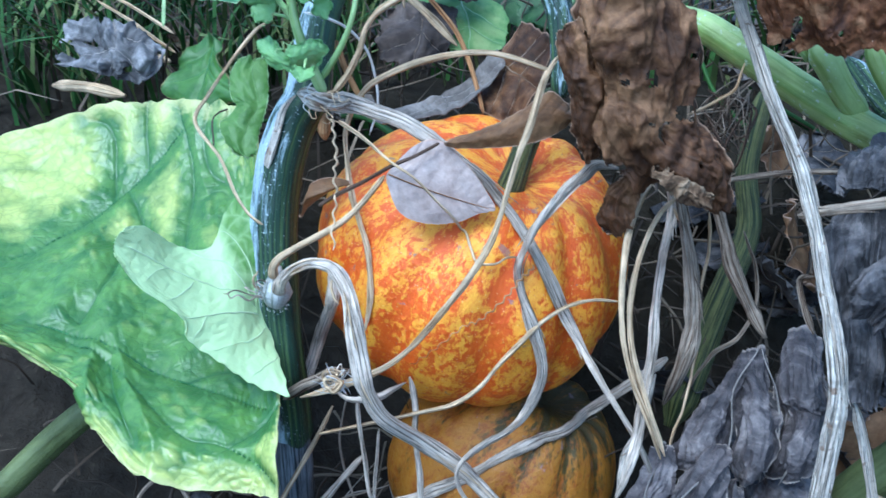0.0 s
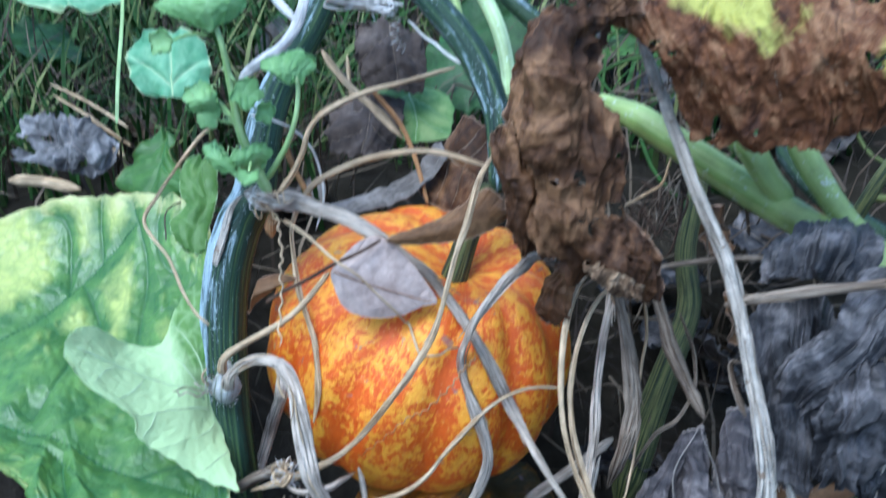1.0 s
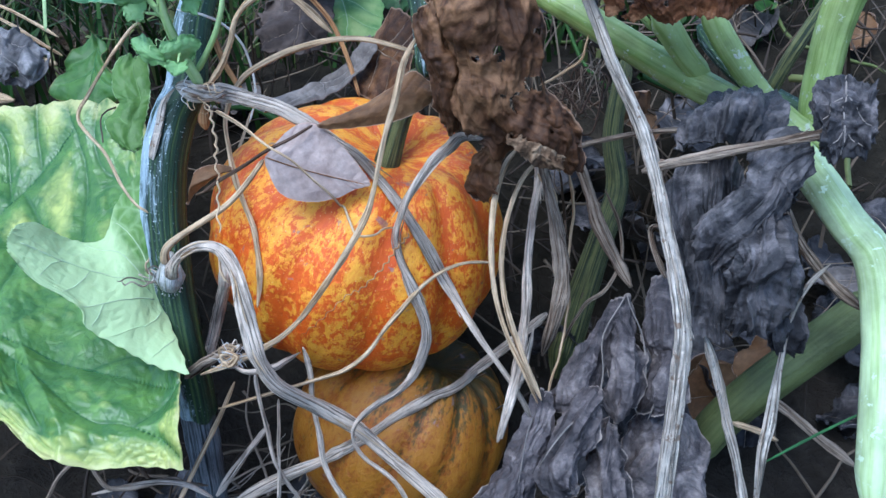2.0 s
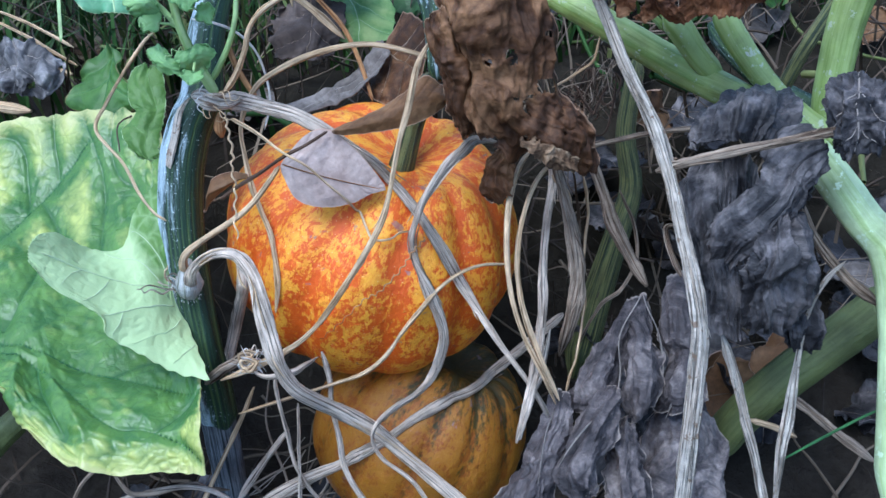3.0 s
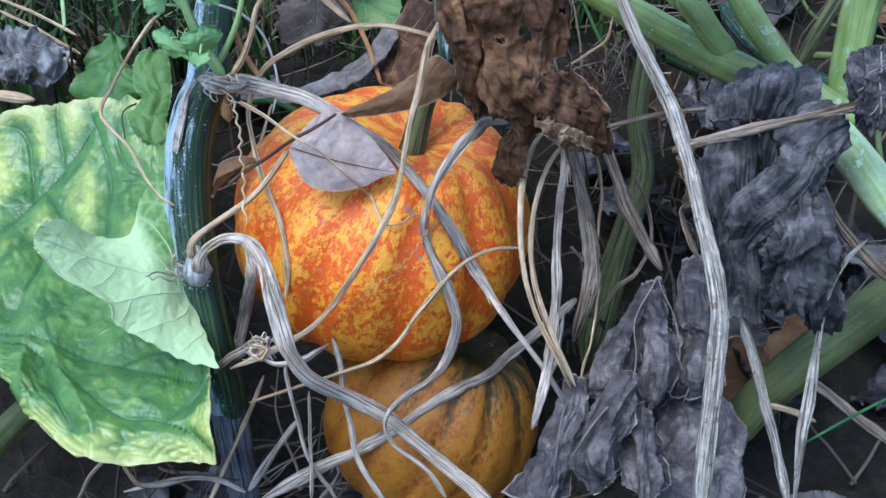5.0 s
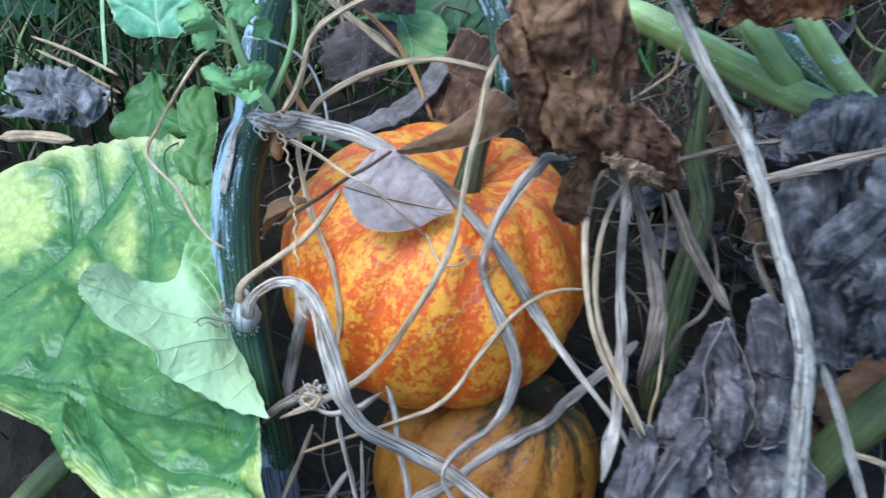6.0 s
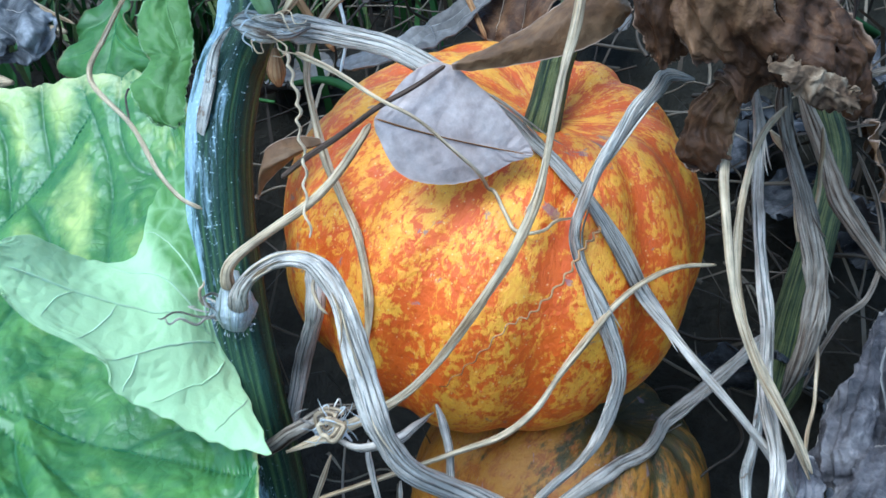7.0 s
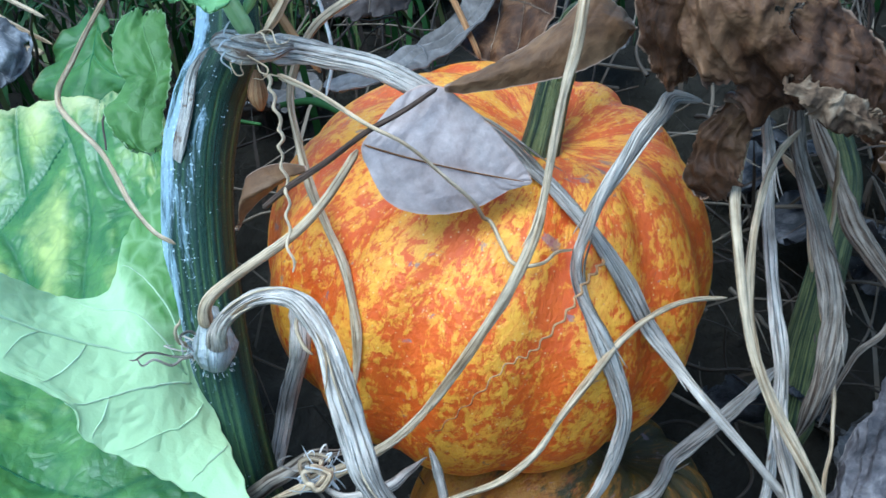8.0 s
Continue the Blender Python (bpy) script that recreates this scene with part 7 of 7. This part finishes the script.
bd3 = leaf_sheet("withered_leaf", [
        [(-0.045, 0.837, 0.368), (-0.010, 0.830, 0.373), (0.023, 0.832, 0.356)],
        [(-0.044, 0.800, 0.346), (-0.004, 0.782, 0.351), (0.027, 0.795, 0.334)],
        [(-0.030, 0.775, 0.323), (-0.001, 0.765, 0.323), (0.024, 0.773, 0.316)]], M_DULL, nu=60, nv=60, rounded=0.2, ragged=0.2, crumple=0.002, crumple_scale=30.0, seed=5.6, wrinkle=0.008, wrinkles=(1.5, 3.0), proud=-0.0001, trough=0.004, ribs=[("midrib", [(0.02, 0.5), (0.5, 0.53), (0.95, 0.5)], 0.0007, M_TWIG), ("vein", [(0.2, 0.5), (0.4, 0.75), (0.55, 0.95)], 0.0004, M_TWIG), ("vein", [(0.2, 0.5), (0.4, 0.27), (0.55, 0.06)], 0.0004, M_TWIG), ("vein", [(0.5, 0.53), (0.68, 0.75), (0.8, 0.93)], 0.0004, M_TWIG), ("vein", [(0.5, 0.53), (0.68, 0.3), (0.8, 0.08)], 0.0004, M_TWIG)])
tagged(bd3, "brown dead leaf further back on the litter", "withered leaf", W)
tb = leaf_sheet("withered_leaf", [
        [(-0.325, 1.030, 0.228), (-0.287, 1.039, 0.239), (-0.238, 1.032, 0.230)],
        [(-0.310, 0.967, 0.228), (-0.265, 0.959, 0.233), (-0.225, 0.963, 0.220)],
        [(-0.284, 0.924, 0.220), (-0.253, 0.912, 0.219), (-0.222, 0.921, 0.214)]], M_TATTER, nu=50, nv=50, rounded=0.2, ragged=0.2, crumple=0.002, crumple_scale=30.0, seed=15.6, wrinkle=0.006, wrinkles=(1.5, 3.0), proud=-0.0001, trough=0.004, ribs=[("midrib", [(0.02, 0.5), (0.5, 0.53), (0.95, 0.5)], 0.0007, M_TWIG), ("vein", [(0.2, 0.5), (0.4, 0.75), (0.55, 0.95)], 0.0004, M_TWIG), ("vein", [(0.2, 0.5), (0.4, 0.27), (0.55, 0.06)], 0.0004, M_TWIG), ("vein", [(0.5, 0.53), (0.68, 0.75), (0.8, 0.93)], 0.0004, M_TWIG), ("vein", [(0.5, 0.53), (0.68, 0.3), (0.8, 0.08)], 0.0004, M_TWIG)])
tagged(tb, "dull tan dead leaf lying in the grass", "withered leaf", W)
tb2 = leaf_sheet("withered_leaf", [
        [(-0.057, 0.796, 0.313), (-0.027, 0.801, 0.318), (0.010, 0.796, 0.311)],
        [(-0.065, 0.764, 0.303), (-0.026, 0.744, 0.310), (0.004, 0.760, 0.297)],
        [(-0.061, 0.728, 0.289), (-0.032, 0.716, 0.289), (-0.001, 0.728, 0.287)]], M_DULL, nu=50, nv=50, rounded=0.2, ragged=0.2, crumple=0.002, crumple_scale=30.0, seed=16.6, wrinkle=0.008, wrinkles=(1.5, 3.0), proud=-0.0001, trough=0.004, ribs=[("midrib", [(0.02, 0.5), (0.5, 0.53), (0.95, 0.5)], 0.0007, M_TWIG), ("vein", [(0.2, 0.5), (0.4, 0.75), (0.55, 0.95)], 0.0004, M_TWIG), ("vein", [(0.2, 0.5), (0.4, 0.27), (0.55, 0.06)], 0.0004, M_TWIG), ("vein", [(0.5, 0.53), (0.68, 0.75), (0.8, 0.93)], 0.0004, M_TWIG), ("vein", [(0.5, 0.53), (0.68, 0.3), (0.8, 0.08)], 0.0004, M_TWIG)])
tagged(tb2, "grey-brown dead leaf behind the arched tendril", "withered leaf", W)
gb = leaf_sheet("squash_leaf", [
        [(-0.040, 0.818, 0.308), (0.001, 0.824, 0.316), (0.049, 0.816, 0.304)],
        [(-0.029, 0.789, 0.303), (0.010, 0.778, 0.304), (0.047, 0.785, 0.296)],
        [(-0.015, 0.757, 0.293), (0.012, 0.752, 0.287), (0.045, 0.753, 0.288)]], M_FADED, nu=50, nv=50, rounded=0.4, ragged=0.08, crumple=0.004, crumple_scale=25.0, seed=17.6, proud=-0.0001, trough=0.004, ribs=[("midrib", [(0.02, 0.5), (0.5, 0.53), (0.95, 0.5)], 0.0007, M_PALERIB), ("vein", [(0.2, 0.5), (0.4, 0.75), (0.55, 0.95)], 0.0004, M_PALERIB), ("vein", [(0.2, 0.5), (0.4, 0.27), (0.55, 0.06)], 0.0004, M_PALERIB), ("vein", [(0.5, 0.53), (0.68, 0.75), (0.8, 0.93)], 0.0004, M_PALERIB), ("vein", [(0.5, 0.53), (0.68, 0.3), (0.8, 0.08)], 0.0004, M_PALERIB)])
tagged(gb, "yellow-green leaf behind the dead leaves", "leaf", "living leaves")
clod = leaf_sheet("withered_leaf", [
        [(-0.346, 0.823, 0.286), (-0.302, 0.805, 0.295), (-0.274, 0.793, 0.295), (-0.254, 0.783, 0.281)],
        [(-0.339, 0.792, 0.278), (-0.295, 0.776, 0.289), (-0.263, 0.762, 0.287), (-0.240, 0.766, 0.275)],
        [(-0.341, 0.781, 0.263), (-0.298, 0.760, 0.269), (-0.274, 0.758, 0.265), (-0.250, 0.758, 0.264)]], M_CLOD, nu=80, nv=90, rounded=0.5, ragged=0.08, crumple=0.003, crumple_scale=40.0, seed=7.6, pleats=0.024, pleat_count=3, pleat_detail=2, wrinkle=0.020, wrinkles=(1.2, 3.5), fine=0.1, holes=0.16, proud=-0.0001, trough=0.004, ribs=[("midrib", [(0.02, 0.5), (0.5, 0.53), (0.95, 0.5)], 0.0007, M_GREYRIB), ("vein", [(0.2, 0.5), (0.4, 0.75), (0.55, 0.95)], 0.0004, M_GREYRIB), ("vein", [(0.2, 0.5), (0.4, 0.27), (0.55, 0.06)], 0.0004, M_GREYRIB), ("vein", [(0.5, 0.53), (0.68, 0.75), (0.8, 0.93)], 0.0004, M_GREYRIB), ("vein", [(0.5, 0.53), (0.68, 0.3), (0.8, 0.08)], 0.0004, M_GREYRIB)])
tagged(clod, "crumpled grey dead leaf lying on grass", "withered leaf", W)


# ---- grass, straw and litter ----
def blades(name, count, box, height, width, mat, lean, label, category, seed, high=None, down=False):
    rng = np.random.RandomState(seed)
    verts, faces = [], []
    for k in range(count):
        x, y = rng.uniform(box[0], box[1]), rng.uniform(box[2], box[3])
        z = float(ground_height(np.array(x), np.array(y))) - 0.004
        if high:
            z += rng.uniform(0, high)
        h, w = height * rng.uniform(0.5, 1.2), width * rng.uniform(0.6, 1.3)
        a, b = rng.uniform(0, 6.283), rng.uniform(0.2, 1) * lean
        dx, dy = math.cos(a), math.sin(a)
        sx, sy = -dy * w, dx * w
        base = len(verts)
        for s in (0.0, 0.35, 0.7):
            out = h * b * s * s
            up = h * s * ((1 - 0.45 * b * s) if not down else 0.12)
            q = 1 - 0.6 * s
            verts += [(x + dx * out - sx * q, y + dy * out - sy * q, z + up), (x + dx * out + sx * q, y + dy * out + sy * q, z + up + w * 0.5)]
        out = h * b
        verts.append((x + dx * out, y + dy * out, z + h * ((1 - 0.45 * b) if not down else 0.1)))
        faces += [(base, base + 1, base + 3, base + 2), (base + 2, base + 3, base + 5, base + 4), (base + 4, base + 5, base + 6)]
    ob = link_mesh(name, verts, faces, mat)
    tagged(ob, label, category, kind="stuff")
    return ob


blades("grass", 5500, (-1.3, -0.08, 0.80, 2.3), 0.16, 0.0026, M_GRASS, 0.9, "thin green grass growing behind the leaves", "grass", 3)
blades("grass", 4500, (-0.2, 1.6, 0.86, 2.6), 0.15, 0.0026, M_GRASS, 0.9, "thin dark green grass behind the vines", "grass", 4)
blades("straw_litter", 800, (-0.5, 0.8, 0.62, 1.3), 0.14, 0.0014, M_STRAW, 1.2, "tangled dry straw among the vines", "straw", 5, high=0.05)
blades("straw_litter", 130, (-0.5, 0.12, 0.30, 0.62), 0.10, 0.0012, M_STRAW, 1.6, "dry straw scattered on dark soil", "straw", 6, high=0.01, down=True)


def tangle(name, count, box, reach, thick, mat, label, category, seed, high, wild=0.6):
    """Many thin curved dry stems lying over one another, in one mesh."""
    r = np.random.RandomState(seed)
    verts, faces = [], []
    for k in range(count):
        x, y = r.uniform(box[0], box[1]), r.uniform(box[2], box[3])
        z = float(ground_height(np.array(x), np.array(y))) + r.uniform(0.0, high)
        a, e = r.uniform(0, 6.283), r.uniform(-0.25, 0.7)
        pts = [np.array([x, y, z])]
        for q in range(4):
            a += r.uniform(-wild, wild)
            e += r.uniform(-wild, wild) * 0.7
            pts.append(pts[-1] + reach * r.uniform(0.15, 0.35) * np.array([math.cos(a) * math.cos(e), math.sin(a) * math.cos(e), math.sin(e)]))
        c = spline(np.array(pts), np.linspace(0, 1, 18))
        d = np.gradient(c, axis=0)
        d /= np.linalg.norm(d, axis=1)[:, None] + 1e-9
        s = np.cross(d, np.array([0.3, 0.2, 0.9]))
        s /= np.linalg.norm(s, axis=1)[:, None] + 1e-9
        u = np.cross(s, d)
        rad = thick * r.uniform(0.5, 1.4) * (1 - 0.5 * np.linspace(0, 1, 18))
        base = len(verts)
        for q in range(18):
            for j in range(5):
                verts.append(c[q] + rad[q] * (math.cos(j * 1.2566) * s[q] + math.sin(j * 1.2566) * u[q]))
        faces += [(base + q * 5 + j, base + q * 5 + (j + 1) % 5, base + q * 5 + 5 + (j + 1) % 5, base + q * 5 + 5 + j) for q in range(17) for j in range(5)]
    tagged(link_mesh(name, verts, faces, mat), label, category, kind="stuff")


tangle("dry_stem_tangle", 170, (-0.25, 0.55, 0.66, 1.0), 0.14, 0.0011, M_STRAW, "tangle of thin dry stems behind the pumpkins", "dry stems", 21, 0.08)
tangle("dry_stem_tangle", 90, (0.11, 0.38, 0.56, 0.76), 0.08, 0.0012, M_STRAW, "brown tangle of thin dry stems under the leaf stalks", "dry stems", 22, 0.16)
tangle("dry_stem_tangle", 50, (-0.30, 0.05, 0.42, 0.60), 0.11, 0.0015, M_STRAW, "dry stems lying on dark soil", "dry stems", 31, 0.03)
M_LITTERSTEM = blade_material("pale_straw_blade", (0.14, 0.10, 0.07), (0.36, 0.28, 0.21), (0.62, 0.52, 0.43))
tangle("dry_stem_tangle", 34, (-0.13, 0.06, 0.40, 0.50), 0.10, 0.0012, M_LITTERSTEM, "pale dry stems scattered below the pumpkins", "dry stems", 41, 0.05)
tangle("dry_stem_tangle", 12, (0.02, 0.40, 0.36, 0.56), 0.11, 0.0014, M_STRAW, "sparse dry stems on dark soil", "dry stems", 25, 0.02)
tangle("green_stem_tangle", 26, (-0.3, 0.7, 0.72, 1.2), 0.20, 0.003, M_GRASS, "thin green runners among dead stems", "green stems", 24, 0.10)

# ---- background foliage and litter leaves ----
def small_leaf(name, at, size, turn, mat, label, group, seed, curl=0.25):
    """A loose leaf lying or standing at a place."""
    m = Matrix.Translation(at) @ Euler(turn).to_matrix().to_4x4()
    rib = M_LEAFRIB if name == "squash_leaf" else M_TWIG
    rows = []
    for i in (-0.5, -0.17, 0.17, 0.5):
        rows.append([tuple(m @ Vector((size * i, size * j * 0.9, size * (curl * (j * j * 1.4 - i * i)))) ) for j in (-0.5, -0.17, 0.17, 0.5)])
    ob = leaf_sheet(name, rows, mat, nu=36, nv=36, rounded=0.75, ragged=0.12, teeth=0.03, crumple=0.04 * size, crumple_scale=2.2 / size, ruffle=0.04 * size, seed=seed, proud=-0.0001, trough=0.004,
                    ribs=[("midrib", [(0.03, 0.5), (0.5, 0.52), (0.95, 0.5)], 0.009 * size, rib), ("vein", [(0.25, 0.5), (0.5, 0.8), (0.6, 0.93)], 0.005 * size, rib), ("vein", [(0.25, 0.5), (0.5, 0.2), (0.6, 0.07)], 0.005 * size, rib)])
    tagged(ob, label, "leaf", group)
    return ob


rng = random.Random(11)
for k in range(26):
    x, y = rng.uniform(-0.15, 0.75), rng.uniform(0.74, 1.15)
    z = float(ground_height(np.array(x), np.array(y)))
    small_leaf("litter_leaf", (x, y, z + rng.uniform(0.01, 0.05)), rng.uniform(0.05, 0.11), (rng.uniform(-0.5, 0.9), rng.uniform(-0.5, 0.5), rng.uniform(0, 6.28)),
               rng.choice([M_LITTER, M_LITTER, M_BROWNDRY, M_BLACK]), "crumpled grey-brown dead leaf on the ground", "litter leaves", k * 1.3)
for k in range(26):
    x, y = rng.uniform(0.13, 0.46), rng.uniform(0.53, 0.78)
    z = float(ground_height(np.array(x), np.array(y)))
    small_leaf("litter_leaf", (x, y, z + rng.uniform(0.01, 0.10)), rng.uniform(0.05, 0.10), (rng.uniform(-0.3, 1.1), rng.uniform(-0.6, 0.6), rng.uniform(0, 6.28)),
               rng.choice([M_LITTER, M_BLACK, M_BLACK, M_BROWNDRY]), "withered dark leaf among dry stems", "litter leaves", 200 + k * 1.3)
for k in range(16):
    x, y = rng.uniform(-0.3, 0.5), rng.uniform(0.30, 0.62)
    z = float(ground_height(np.array(x), np.array(y)))
    small_leaf("litter_leaf", (x, y, z + 0.012), rng.uniform(0.04, 0.08), (rng.uniform(-0.4, 0.4), rng.uniform(-0.4, 0.4), rng.uniform(0, 6.28)),
               rng.choice([M_LITTER, M_BLACK, M_BLACK]), "dark dead leaf on moist soil", "litter leaves", 40 + k * 1.3)
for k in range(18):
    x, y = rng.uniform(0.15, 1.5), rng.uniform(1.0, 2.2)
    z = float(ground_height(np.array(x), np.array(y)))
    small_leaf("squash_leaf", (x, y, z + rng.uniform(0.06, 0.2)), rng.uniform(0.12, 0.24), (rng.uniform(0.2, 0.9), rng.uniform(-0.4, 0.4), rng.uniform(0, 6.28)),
               rng.choice([M_SHADEDLEAF, M_LEAF]), "green squash leaf among the dead vines", "background leaves", 80 + k * 1.7)
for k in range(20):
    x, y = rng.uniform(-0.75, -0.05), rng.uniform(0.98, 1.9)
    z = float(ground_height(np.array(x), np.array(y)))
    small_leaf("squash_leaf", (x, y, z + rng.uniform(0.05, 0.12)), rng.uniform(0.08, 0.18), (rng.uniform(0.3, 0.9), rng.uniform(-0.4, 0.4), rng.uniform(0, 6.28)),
               rng.choice([M_SHADEDLEAF, M_SHADEDLEAF, M_LEAF]), "green leaf in the grass, mostly darkened for shade", "background leaves", 160 + k * 1.7)
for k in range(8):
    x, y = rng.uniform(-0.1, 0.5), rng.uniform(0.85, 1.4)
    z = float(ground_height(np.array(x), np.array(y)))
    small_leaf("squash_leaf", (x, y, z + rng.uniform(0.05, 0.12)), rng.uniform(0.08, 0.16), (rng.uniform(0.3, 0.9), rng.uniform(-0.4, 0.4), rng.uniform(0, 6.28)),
               rng.choice([M_SHADEDLEAF, M_LEAF, M_FADED]), "green squash leaf behind the pumpkins", "background leaves", 120 + k * 1.7)
